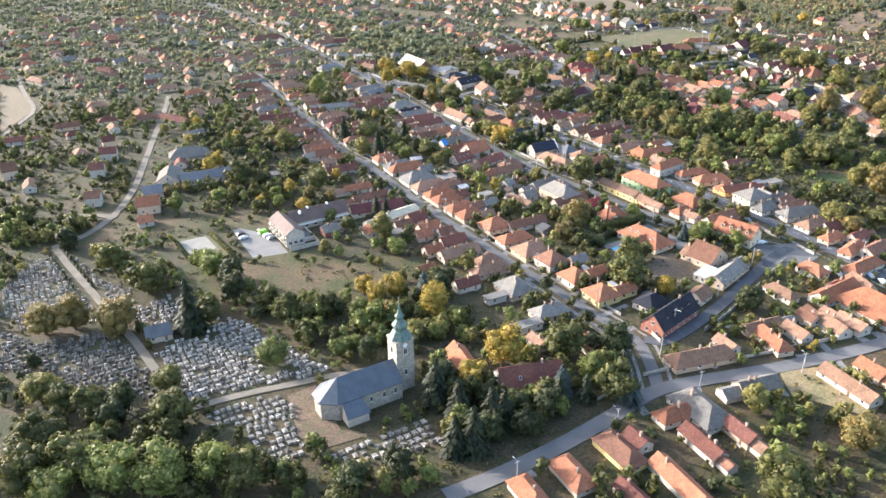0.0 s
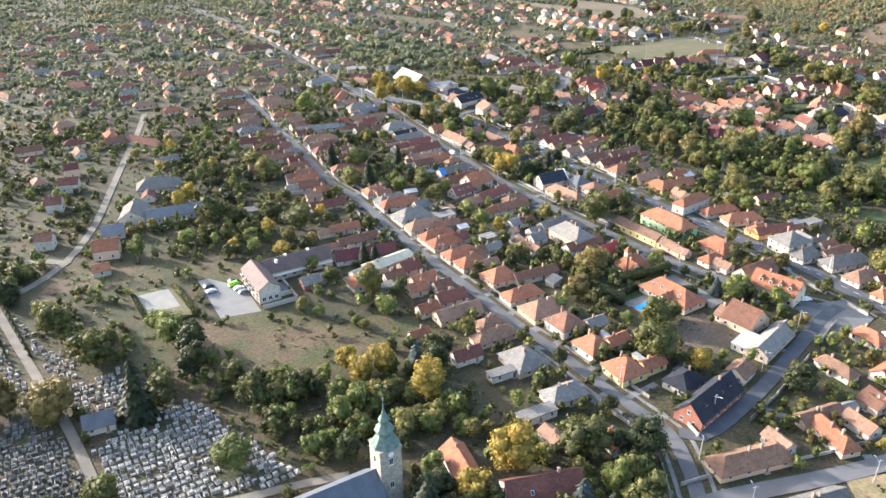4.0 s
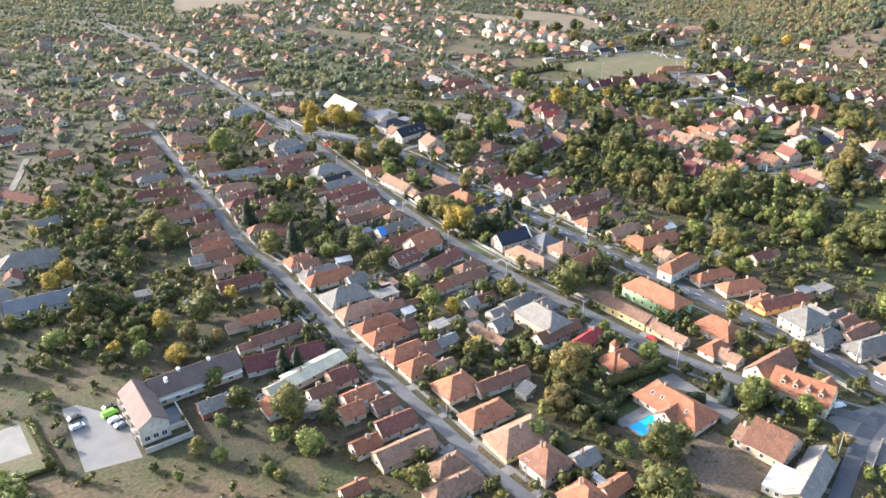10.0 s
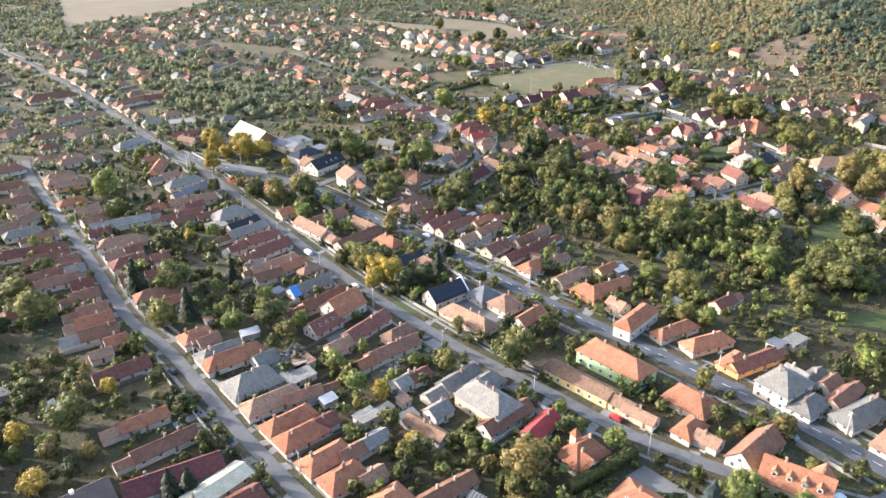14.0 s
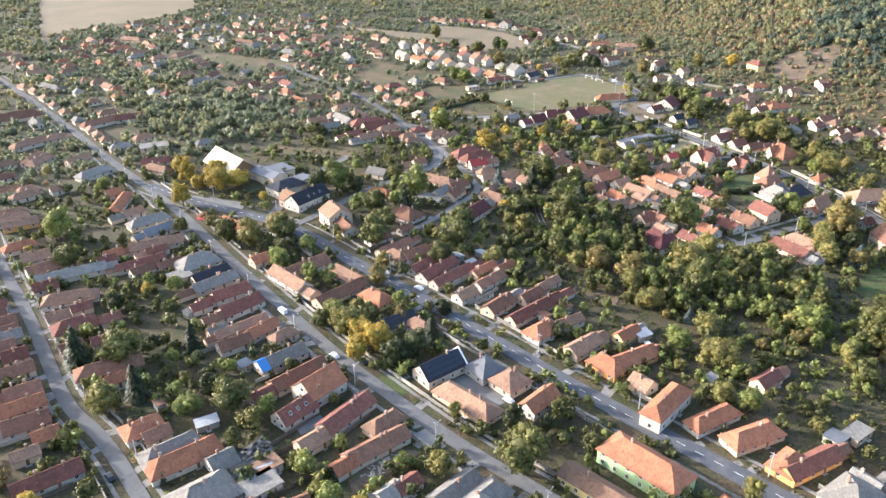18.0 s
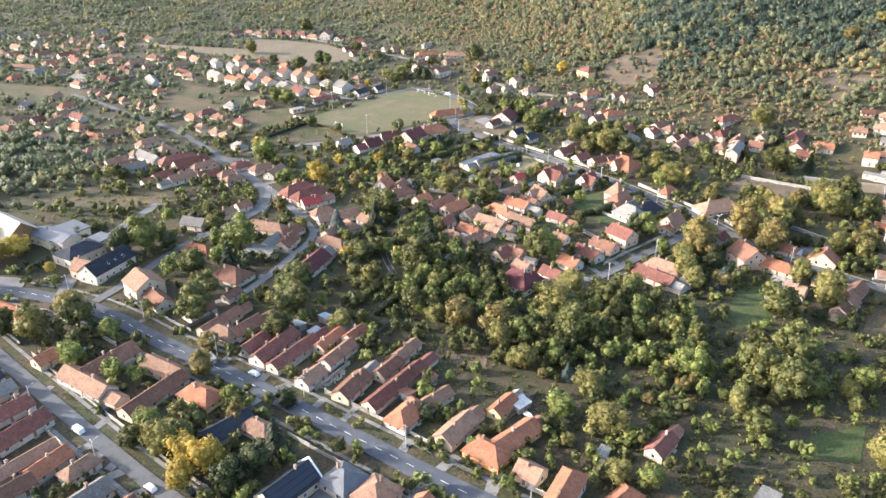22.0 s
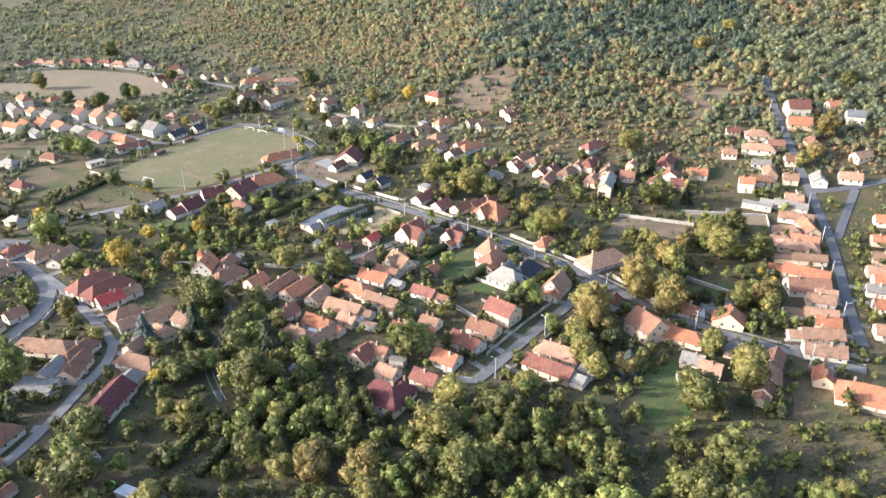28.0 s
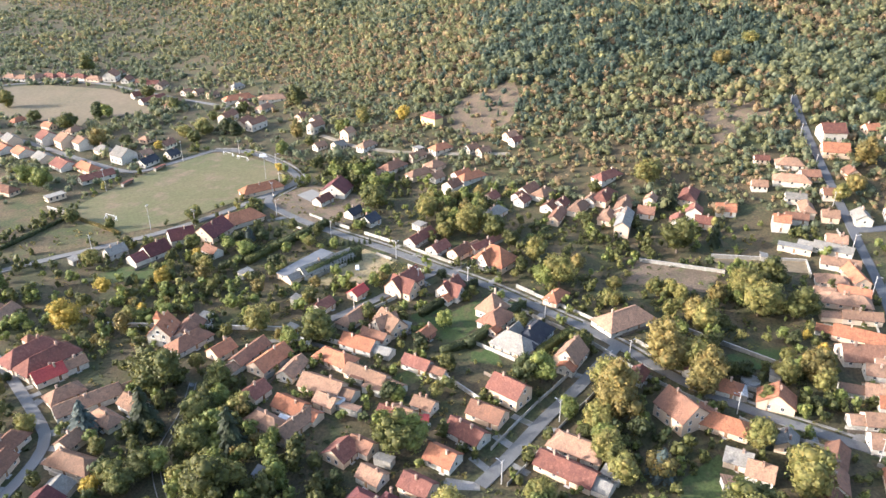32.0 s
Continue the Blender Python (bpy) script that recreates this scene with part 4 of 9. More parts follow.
compound(234.6, 217.6, 93, "low white villa with a broad hipped orange tiled roof", "w", [(0, 0, 22.7, 12.4, 0, 2.8, 7.0, "o", "h"), (-2.0, 5.2, 7, 6.5, 90, 2.8, 5.4, "o", "g")], lights=[(3, 3.2, 5.05, -35), (-6, 3.2, 5.05, -35), (6.5, 3.4, 4.95, -35)])
compound(271.5, 198.0, 104, "cream hall with an orange tiled roof and four dormers", "c", [(0, 0, 18, 10.8, 0, 4.6, 9.0, "o", "g"), (-5.5, -4.0, 6, 5.5, 90, 4.6, 7.8, "o", "g")], [(q, 3.6, 6.6, 180) for q in (-6, -2.2, 1.6, 5.4)])
compound(276.5, 212.3, 0, "white gabled house with a weathered brown tiled roof", "w", [(0, 0, 18, 8.4, 0, 3.0, 6.9, "b", "g")])
compound(243.0, 189.6, 97, "white house with a large faded brown gabled roof", "w", [(0, 0, 12, 12.4, 0, 3.4, 8.6, "b", "g"), (7.2, 2.0, 4, 8, 0, 2.8, 5.2, "p", "g")])
compound(239.4, 175.3, 15, "derelict long building with patched grey roofs", "w", [(0, 0, 24, 7.6, 0, 2.8, 5.4, "g", "g"), (-6, 6.6, 11, 5.5, 0, 2.6, 3.0, "w", "f")])
compound(215.6, 169.0, 15, "small house with a faded pinkish tiled roof", "w", [(0, 0, 8.6, 7, 0, 2.6, 5.0, "p", "g")])
compound(193.5, 162.8, 12, "brick-red house with a long new anthracite roof", "r", [(0, 0, 24, 9.4, 0, 3.4, 8.3, "k", "g")], [(q, -2.6, 5.4, 0) for q in (-7, -2.2, 2.6, 7.4)])
compound(195.5, 174.6, 10, "low house with a hipped anthracite roof", "w", [(0, 0, 11, 9, 0, 2.9, 5.6, "k", "h")])
compound(183.2, 189.4, 88, "yellow rendered house with a hipped orange tiled roof", "y", [(0, 0, 11, 10.6, 0, 3.2, 6.9, "o", "h"), (-2.0, -10, 9, 5.4, 90, 2.9, 4.9, "o", "g"), (2.6, -8.5, 4.5, 2.0, 0, 3.0, 3.2, "w", "f")])
compound(183.4, 205.6, 92, "cream house with a hipped orange tiled roof", "c", [(0, 0, 10.6, 9.8, 0, 3.2, 6.7, "o", "h"), (-2.0, -9.5, 9, 5.4, 90, 2.9, 4.9, "o", "g"), (2.4, -8.0, 4.5, 2.0, 0, 3.0, 3.2, "w", "f")])
compound(184.2, 221.8, 92, "pinkish house with a hipped brown tiled roof", "w", [(0, 0, 10.6, 10.4, 0, 3.8, 7.4, "b", "h")])
compound(238.4, 244.4, -6, "house with an orange tiled roof and a small turret", "w", [(0, 0, 13, 9, 0, 3.0, 6.8, "o", "h"), (-2.5, -3.5, 6, 6, 90, 3.0, 5.9, "o", "g")], turret=(0.5, 3.6, 1.1, 6.8, 9.2, "o"))
ob = compound(269.4, 339.2, -3, "white house whose roof is covered with black solar panels", "w", [(0, 0, 16, 9.0, 0, 3.6, 7.4, "k", "g"), (12.0, -9.3, 9.5, 9.6, 90, 3.2, 6.4, "s", "h")])
part("parapet", mesh_of("parapet", [(8.0, -4.9, 0), (8.4, -4.9, 0), (8.4, 4.9, 0), (8.0, 4.9, 0), (8.0, -4.9, 4.0), (8.4, -4.9, 4.0), (8.4, 0, 8.4), (8.0, 0, 8.4), (8.4, 4.9, 4.0), (8.0, 4.9, 4.0)], [(0, 4, 7, 9, 3), (1, 2, 8, 6, 5), (0, 1, 5, 4), (4, 5, 6, 7), (7, 6, 8, 9), (2, 3, 9, 8)], WHITE), ob)
for i in range(8):
    for j in range(3):
        v = [(-7.6 + 1.9 * i + a, -4.4 + 1.4 * j + b, 3.97 + (1.4 * j + b) * 0.845) for a, b in ((0.05, 0.06), (1.85, 0.06), (1.85, 1.34), (0.05, 1.34))]
        part("solar_panel", mesh_of("solar_panel", v + [(a, b, c - 0.06) for a, b, c in v], [(0, 1, 2, 3), (0, 4, 5, 1), (1, 5, 6, 2), (2, 6, 7, 3), (3, 7, 4, 0)], SOLAR), ob)
compound(282.3, 318.6, 0, "house with a hipped faded tiled roof beside a forecourt", "w", [(0, 0, 10, 10, 0, 3.0, 6.0, "p", "h")])
compound(281.6, 305.2, 5, "narrow gabled house with an orange tiled roof", "w", [(0, 0, 13.6, 6.6, 0, 3.0, 5.6, "o", "g")])
compound(233.6, 357.6, 8, "tall white gabled house with an orange tiled roof and dormer", "w", [(0, 0, 14, 11, 0, 4.2, 8.8, "o", "g"), (-13, -3.4, 13, 7.6, 0, 2.8, 5.9, "r", "g")], [(-3, -3.2, 6.0, 0)], [(-16, -5.3, 4.55, 40), (-13, -5.3, 4.55, 40), (-10, -5.3, 4.55, 40)])
compound(281.0, 265.0, 91, "two-storey green house with an orange tiled roof", "n", [(0, 0, 25, 10.8, 0, 5.0, 8.6, "o", "h")])
compound(264.8, 267.0, 94, "long low yellow building with a faded tiled roof", "y", [(0, 0, 25, 7.0, 0, 3.4, 5.2, "p", "g"), (-17, 0.4, 8, 5.6, 0, 2.8, 4.6, "p", "g")])
compound(310.0, 221.0, 83, "two-storey pale green house with a hipped grey roof", "c", [(0, 0, 11.5, 14.0, 0, 5.6, 9.4, "g", "h"), (2.0, -10.5, 8, 7, 0, 3.0, 5.2, "g", "g")])
compound(271.1, 158.8, 89, "small house with a hipped orange tiled roof", "w", [(0, 0, 11, 7, 0, 2.8, 5.2, "o", "h")])
compound(525.4, 394.6, -12, "white villa with crossing dark red tiled gables", "w", [(0, 0, 16, 8.4, 0, 3.6, 8.0, "r", "g"), (-3.5, -2.6, 11, 7.4, 90, 3.6, 7.8, "r", "g")])
compound(528.6, 375.2, -12, "small white villa with crossing dark red gables", "w", [(0, 0, 10.6, 7.6, 0, 3.2, 7.2, "r", "g"), (-1.6, -2.4, 8.4, 5.8, 90, 3.2, 6.8, "r", "g"), (-6.4, -2.5, 4.5, 4.5, 0, 2.4, 3.8, "o", "g")])
compound(517.6, 352.4, -14, "villa with a steep grey-brown pyramid roof and low wing", "w", [(2.2, 2.2, 9.2, 9.2, 0, 3.8, 9.6, "p", "h"), (-2.5, -3.0, 13, 9, 0, 3.0, 6.4, "b", "h"), (-9.4, -6.5, 4, 4, 0, 2.3, 3.6, "o", "g")])
compound(408.0, 348.1, -98, "cream villa with a steep dark red hipped roof and bay", "c", [(0, 0, 15, 11, 0, 3.4, 8.2, "m", "h"), (3.5, 4.5, 7, 6.5, 90, 3.4, 6.8, "m", "h")])
compound(500.2, 338.2, 75, "large villa with grey and anthracite hipped roofs", "w", [(0, 0, 14.5, 9.6, 0, 3.0, 7.2, "g", "h"), (-2.4, -9.2, 16.5, 8.8, 95, 3.0, 7.0, "k", "h"), (3.6, -5.0, 7, 6.4, 95, 3.0, 6.6, "g", "g")])
compound(501.2, 317.4, -9, "white gabled house with a faded tiled roof", "w", [(0, 0, 11, 8.4, 0, 3.4, 7.8, "p", "g"), (-7, -1.5, 4, 6, 0, 2.6, 4.2, "o", "g")])
compound(472.4, 330.6, 74, "two-storey white house with a dark red gabled roof", "w", [(0, 0, 12, 9, 0, 4.6, 7.9, "r", "g")])
compound(561.4, 367.4, 74, "large white villa with a steep orange half-hipped roof", "w", [(0, 0, 16, 13, 0, 3.4, 9.2, "o", "h"), (1.5, 4.4, 8, 6.5, 90, 3.4, 8.2, "o", "g")], lights=[(-4.5, -3.6, 6.2, 40), (-1.5, -3.6, 6.2, 40)])
compound(455.4, 459.2, 18, "tall white house with a steep orange roof and turret", "w", [(0, 0, 9.6, 8.6, 0, 4.8, 9.4, "o", "g"), (4, -7.6, 13, 8, 0, 2.8, 5.6, "b", "g")], [(-2, -2.6, 6.4, 0), (1.6, -2.6, 6.4, 0)], turret=(0, 1.5, 1.2, 9.6, 12.6, "o"))
compound(426.0, 490.0, -10, "broad white house under two parallel dark red roofs", "w", [(0, 4.6, 19, 9, 0, 3.0, 6.8, "r", "h"), (1.0, -4.6, 20, 9, 0, 3.0, 6.6, "r", "h")], turret=(3, 9.5, 1.8, 5.2, 7.2, "b"))
compound(494.6, 385.4, 60, "house with crossing faded tiled gables", "w", [(0, 0, 12, 7.6, 0, 3.6, 7.2, "p", "g"), (1, 1.5, 9, 6, 90, 3.4, 6.6, "p", "g")])

compound(317.0, 497.5, 12, "white school wing with a long dark roof", "w", [(0, 0, 22, 10, 0, 4.4, 8.4, "k", "g"), (-7, 5.5, 9, 7, 90, 4.4, 8.2, "p", "g")], lights=[(q, -3.2, 6.0, 40) for q in (-2, 2, 6)])
compound(317.5, 519.5, 5, "school block with dark roofs and white chimneys", "w", [(0, 0, 18, 12, 0, 4.6, 7.2, "k", "h"), (12, 4.5, 12, 9, 0, 3.6, 3.9, "s", "f")])
compound(319.5, 543.0, 100, "long school hall with a blue-grey sheet roof", "w", [(0, 0, 22, 10, 0, 4.6, 6.4, "s", "g")])
compound(315.6, 469.6, 79, "two-storey white house with a faded tiled roof", "w", [(0, 0, 13, 12, 0, 5.2, 8.8, "p", "g"), (-13.5, 0.5, 13, 7, 0, 3.0, 5.4, "b", "g")])

# ---- the village, street by street ----
house(563.3, 385.0, 10.5, 6.82, -17, 2.6, 5.0, "b", "w", "g")
house(562.6, 395.5, 10.0, 6.82, -16, 2.6, 5.0, "r", "w", "g")
house(494.5, 400.6, 15.1, 6.82, -9, 2.6, 5.0, "p", "w", "h")
house(497.2, 416.7, 8.3, 5.58, -10, 2.6, 4.6, "r", "w", "g")
house(512.2, 409.5, 7.5, 5.27, -9, 2.6, 4.4, "R", "w", "g")
house(479.1, 390.1, 13.2, 7.44, -94, 2.6, 5.2, "o", "w", "g")
house(485.6, 387.3, 10.6, 5.58, -98, 2.6, 4.6, "b", "w", "g")
house(467.4, 393.4, 14.7, 7.44, -98, 2.6, 5.2, "o", "w", "h")
house(462.8, 378.2, 16.0, 5.89, -98, 2.6, 4.7, "p", "w", "g")
house(451.8, 388.8, 15.3, 8.06, -93, 2.6, 5.4, "p", "w", "g")
house(445.1, 383.3, 7.5, 5.58, -98, 2.6, 4.6, "p", "w", "g")
house(458.0, 423.2, 16.2, 6.2, -3, 2.6, 4.8, "b", "w", "g")
house(457.4, 414.0, 14.8, 8.06, -8, 2.6, 5.4, "o", "w", "g")
house(455.9, 403.5, 11.1, 6.2, 1, 2.6, 4.8, "p", "w", "g")
house(440.3, 407.6, 7.5, 6.82, -9, 2.6, 5.0, "r", "w", "g")
house(494.5, 371.1, 7.5, 4.96, -9, 2.6, 4.3, "o", "r", "g")
house(475.8, 365.4, 10.2, 5.89, -97, 2.6, 4.7, "r", "w", "g")
house(459.9, 333.5, 11.7, 7.44, -99, 2.6, 5.2, "b", "w", "g")
house(448.7, 336.0, 12.6, 7.44, -107, 2.6, 5.2, "r", "w", "g")
house(435.8, 338.4, 9.1, 7.44, -100, 2.6, 5.2, "o", "w", "g")
house(422.7, 340.3, 9.4, 6.82, -100, 2.6, 5.0, "r", "w", "g")
house(449.4, 358.2, 7.5, 4.96, -98, 2.6, 4.3, "p", "w", "g")
house(447.7, 361.8, 7.5, 4.96, -98, 2.6, 4.3, "r", "w", "g")
house(456.1, 353.6, 7.5, 5.27, -98, 2.6, 4.4, "p", "w", "g")
house(421.0, 353.8, 7.5, 5.89, -100, 2.6, 4.7, "p", "w", "g")
house(445.1, 303.8, 17.8, 7.44, -102, 2.6, 5.2, "r", "w", "g")
house(455.5, 303.4, 16.2, 8.06, -98, 2.6, 5.4, "p", "w", "h")
house(426.0, 367.1, 7.5, 8.06, -9, 2.6, 5.4, "r", "w", "g")
house(430.8, 362.4, 7.8, 5.58, -99, 2.6, 4.6, "b", "w", "g")
house(533.5, 305.3, 22.0, 11.4, -37, 2.6, 6.6, "p", "w", "h")
house(540.4, 333.7, 10.7, 6.2, -14, 2.6, 4.8, "o", "w", "h")
house(499.1, 293.6, 7.5, 5.27, -9, 2.6, 4.4, "r", "w", "g")
house(528.7, 434.8, 26.8, 7.13, -22, 2.6, 5.1, "g", "w", "g")
house(504.2, 265.9, 10.8, 6.82, -94, 2.6, 5.0, "o", "w", "h")
house(484.0, 265.1, 16.9, 7.44, -96, 2.6, 5.2, "o", "w", "h")
house(503.1, 249.9, 8.0, 11.4, -0, 2.6, 6.6, "o", "w", "g")
house(482.8, 246.4, 7.5, 6.2, -1, 2.6, 4.8, "g", "w", "g")
house(466.1, 252.9, 7.5, 7.44, -94, 2.6, 5.2, "p", "w", "g")
house(537.5, 215.4, 7.9, 7.44, -83, 2.6, 5.2, "p", "w", "g")
house(469.4, 259.1, 7.5, 6.82, -94, 2.6, 5.0, "g", "w", "g")
house(469.4, 234.0, 8.9, 7.44, 1, 2.6, 5.2, "b", "w", "g")
house(455.8, 448.2, 15.4, 8.06, -12, 2.6, 5.4, "b", "w", "h")
house(455.7, 433.6, 8.6, 6.82, -12, 2.6, 5.0, "o", "w", "g")
house(440.6, 526.6, 14.7, 6.82, 16, 2.6, 5.0, "p", "w", "g")
house(573.5, 378.1, 14.2, 4.34, -22, 2.6, 4.1, "r", "w", "g")
house(569.5, 408.0, 16.8, 6.82, -11, 2.6, 5.0, "r", "w", "g")
house(582.2, 414.2, 5.2, 4.96, -15, 2.6, 3.0, "g", "w", "f", 1)
house(578.3, 439.3, 8.0, 7.44, -11, 2.6, 5.2, "k", "w", "g", 1)
house(583.0, 451.2, 8.8, 6.2, -11, 2.6, 4.8, "k", "w", "g", 1)
house(525.1, 442.9, 28.0, 6.82, -11, 2.6, 3.1, "s", "w", "f")
house(536.6, 502.2, 15.5, 12, -0, 3.0, 7.6, "m", "w", "g", 1)
house(554.3, 499.3, 21.2, 10.64, -24, 2.6, 6.3, "o", "w", "h", 1)
house(508.5, 512.0, 11.0, 9.6, -14, 3.2, 6.9, "m", "w", "g", 1)
house(526.2, 512.4, 11.5, 9.4, -36, 3.0, 6.6, "m", "w", "g", 1)
house(501.4, 529.1, 8.8, 6.82, -14, 2.6, 5.0, "g", "w", "g", 1)
house(519.6, 489.1, 8.9, 5.58, -105, 2.6, 4.6, "b", "w", "g", 1)
house(592.3, 514.2, 23.0, 8.06, -31, 2.6, 5.4, "o", "w", "h", 1)
house(605.7, 474.6, 13.7, 14, 10, 3.0, 7.8, "m", "w", "g", 1)
house(591.3, 474.5, 9.9, 6.2, -10, 2.6, 4.8, "r", "w", "g", 1)
house(571.2, 611.9, 18.9, 6.2, -22, 2.6, 4.8, "r", "w", "g", 1)
house(540.3, 610.0, 9.6, 4.96, -16, 2.6, 3.0, "g", "w", "f", 1)
house(620.6, 764.4, 14.5, 7.44, -112, 5, 7.6, "o", "w", "h", 1)
house(598.0, 727.9, 10.1, 8.06, -111, 5, 7.8, "o", "w", "g", 1)
house(596.4, 709.9, 11.5, 9.0, -110, 5, 7.8, "g", "w", "g", 1)
house(609.3, 693.1, 10.5, 11.4, -110, 5, 8.7, "r", "w", "g", 1)
house(609.8, 677.3, 10.5, 11.4, -109, 5, 8.7, "p", "w", "g", 1)
house(610.6, 664.2, 10, 9.6, -109, 5, 7.6, "p", "w", "g", 1)
house(608.3, 643.9, 12.8, 8.06, -107, 2.6, 5.4, "g", "w", "h", 1)
house(602.1, 621.7, 11.1, 11.4, -99, 5, 9.0, "g", "w", "g", 1)
house(613.0, 615.2, 7.5, 6.2, -12, 2.6, 4.8, "p", "w", "g", 1)
house(602.9, 603.9, 12.3, 6.82, -1, 2.6, 5.0, "k", "w", "g", 1)
house(618.8, 599.5, 7.5, 6.82, -11, 2.6, 5.0, "k", "w", "g", 1)
house(586.2, 705.0, 12, 9.4, -109, 2.6, 5.2, "o", "w", "g", 1)
house(586.1, 688.6, 12, 9.8, -109, 2.6, 5.2, "o", "w", "g", 1)
house(583.2, 667.3, 12, 9.8, -108, 2.6, 5.2, "g", "w", "g", 1)
house(578.8, 646.0, 14, 10.5, -106, 2.6, 5.4, "r", "w", "g", 1)
house(580.2, 628.8, 17.9, 8.06, -105, 2.6, 5.4, "o", "w", "h", 1)
house(578.8, 714.2, 12.0, 7.44, -105, 2.6, 5.2, "o", "w", "g", 1)
house(567.8, 690.7, 10.1, 6.2, -107, 2.6, 4.8, "g", "w", "g", 1)
house(712.8, 878.2, 15.7, 7.44, 17, 2.6, 5.2, "r", "w", "g", 1)
house(725.9, 869.7, 11.2, 6.82, -77, 2.6, 5.0, "p", "w", "h", 1)
house(726.6, 856.7, 11.2, 6.82, -80, 2.6, 5.0, "p", "w", "h", 1)
house(734.0, 847.6, 11.5, 6.82, 2, 2.6, 5.0, "p", "w", "h", 1)
house(740.6, 839.7, 14.6, 6.82, -92, 2.6, 5.0, "r", "w", "h", 1)
house(745.6, 830.8, 14.5, 6.82, -92, 2.6, 5.0, "r", "w", "h", 1)
house(748.9, 813.8, 14.5, 6.82, -88, 2.6, 5.0, "r", "w", "h", 1)
house(748.6, 797.4, 12.5, 6.2, -80, 2.6, 4.8, "p", "w", "h", 1)
house(757.0, 786.0, 13.3, 10.64, 24, 5, 8.7, "b", "w", "g", 1)
house(770.6, 791.7, 11.3, 7.44, 19, 2.6, 5.2, "b", "w", "g", 1)
house(756.8, 768.7, 10.7, 6.82, 18, 2.6, 5.0, "b", "w", "g", 1)
house(755.1, 751.3, 9.7, 6.2, -46, 2.6, 4.8, "b", "w", "g", 1)
house(753.5, 737.4, 9.2, 6.82, -59, 2.6, 5.0, "r", "w", "g", 1)
house(751.7, 727.2, 13.5, 6.82, 17, 2.6, 5.0, "p", "w", "g", 1)
house(722.0, 722.4, 12.3, 6.2, -20, 2.6, 4.8, "r", "w", "g", 1)
house(715.0, 702.9, 21.2, 6.2, -12, 2.6, 4.8, "r", "w", "g", 1)
house(713.8, 680.6, 19.4, 6.2, 12, 2.6, 4.8, "p", "w", "h", 1)
house(740.6, 691.8, 7.5, 6.2, -6, 2.6, 4.8, "p", "w", "g", 1)
house(743.2, 682.3, 7.5, 6.2, -13, 2.6, 4.8, "p", "w", "g", 1)
house(740.5, 665.9, 8.6, 6.2, -12, 2.6, 4.8, "p", "w", "g", 1)
house(737.0, 638.4, 23.5, 8.06, -32, 2.6, 5.4, "o", "w", "h", 1)
house(728.3, 628.6, 7.5, 6.2, -11, 2.6, 4.8, "r", "w", "g", 1)
house(720.9, 617.3, 7.5, 6.2, -3, 2.6, 4.8, "p", "w", "g", 1)
house(721.8, 603.6, 13.4, 6.82, -7, 2.6, 5.0, "p", "w", "h", 1)
house(693.3, 614.5, 15.1, 7.44, 5, 5, 7.6, "b", "w", "g", 1)
house(685.3, 594.9, 13.9, 6.82, 11, 5, 7.4, "b", "w", "g", 1)
house(686.9, 586.3, 14.4, 7.44, -8, 5, 7.6, "b", "w", "g", 1)
house(762.3, 658.3, 9.9, 5.58, -21, 2.6, 4.6, "g", "w", "h", 1)
house(739.5, 609.1, 20.4, 8.06, -53, 2.6, 5.4, "p", "w", "h", 1)
house(707.1, 562.8, 7.5, 6.2, -6, 2.6, 4.8, "b", "w", "g", 1)
house(702.4, 547.9, 7.5, 6.2, -8, 2.6, 4.8, "p", "w", "g", 1)
house(688.7, 539.4, 10.6, 6.82, -11, 5, 7.4, "b", "w", "g", 1)
house(679.5, 509.7, 7.5, 6.82, -10, 5, 7.4, "p", "w", "g", 1)
house(665.7, 508.4, 7.6, 6.82, -24, 2.6, 5.0, "g", "w", "g", 1)
house(662.9, 520.7, 7.5, 5.58, -19, 2.6, 4.6, "p", "w", "g", 1)
house(667.1, 489.3, 12.4, 6.2, -14, 2.6, 4.8, "p", "w", "h", 1)
house(647.0, 478.6, 12.2, 6.82, -21, 2.6, 5.0, "p", "w", "h", 1)
house(644.8, 460.0, 16.1, 8.06, -16, 2.6, 5.4, "b", "w", "h", 1)
house(630.9, 463.4, 7.5, 5.58, -14, 2.6, 4.6, "p", "w", "g", 1)
house(660.8, 452.4, 10.6, 5.58, -27, 2.6, 4.6, "p", "w", "g", 1)
house(669.4, 455.4, 5.0, 4.96, -25, 2.6, 3.0, "g", "w", "f", 1)
house(640.9, 441.3, 14.9, 6.82, -29, 2.6, 5.0, "p", "w", "h", 1)
house(652.5, 437.3, 10.5, 8.06, -22, 2.6, 5.4, "p", "w", "h", 1)
house(639.9, 430.8, 7.5, 6.82, -21, 2.6, 5.0, "p", "w", "g", 1)
house(645.9, 418.1, 10.4, 6.2, -26, 2.6, 4.8, "o", "w", "g", 1)
house(645.3, 411.6, 16.3, 6.82, -29, 2.6, 5.0, "o", "w", "h", 1)
house(628.2, 416.1, 8.8, 7.44, -17, 5, 7.6, "b", "w", "g", 1)
house(672.8, 442.4, 13.0, 6.82, -27, 2.6, 5.0, "o", "w", "h", 1)
house(677.0, 424.2, 7.5, 5.58, -29, 2.6, 4.6, "p", "w", "g", 1)
house(675.0, 416.0, 7.5, 5.58, -28, 2.6, 4.6, "p", "w", "g", 1)
house(696.5, 407.0, 7.5, 6.2, -27, 2.6, 4.8, "p", "w", "g", 1)
house(691.5, 401.6, 7.5, 5.58, -29, 2.6, 4.6, "r", "w", "g", 1)
house(704.8, 462.4, 12.5, 7.44, -111, 5, 7.6, "r", "y", "h", 1)
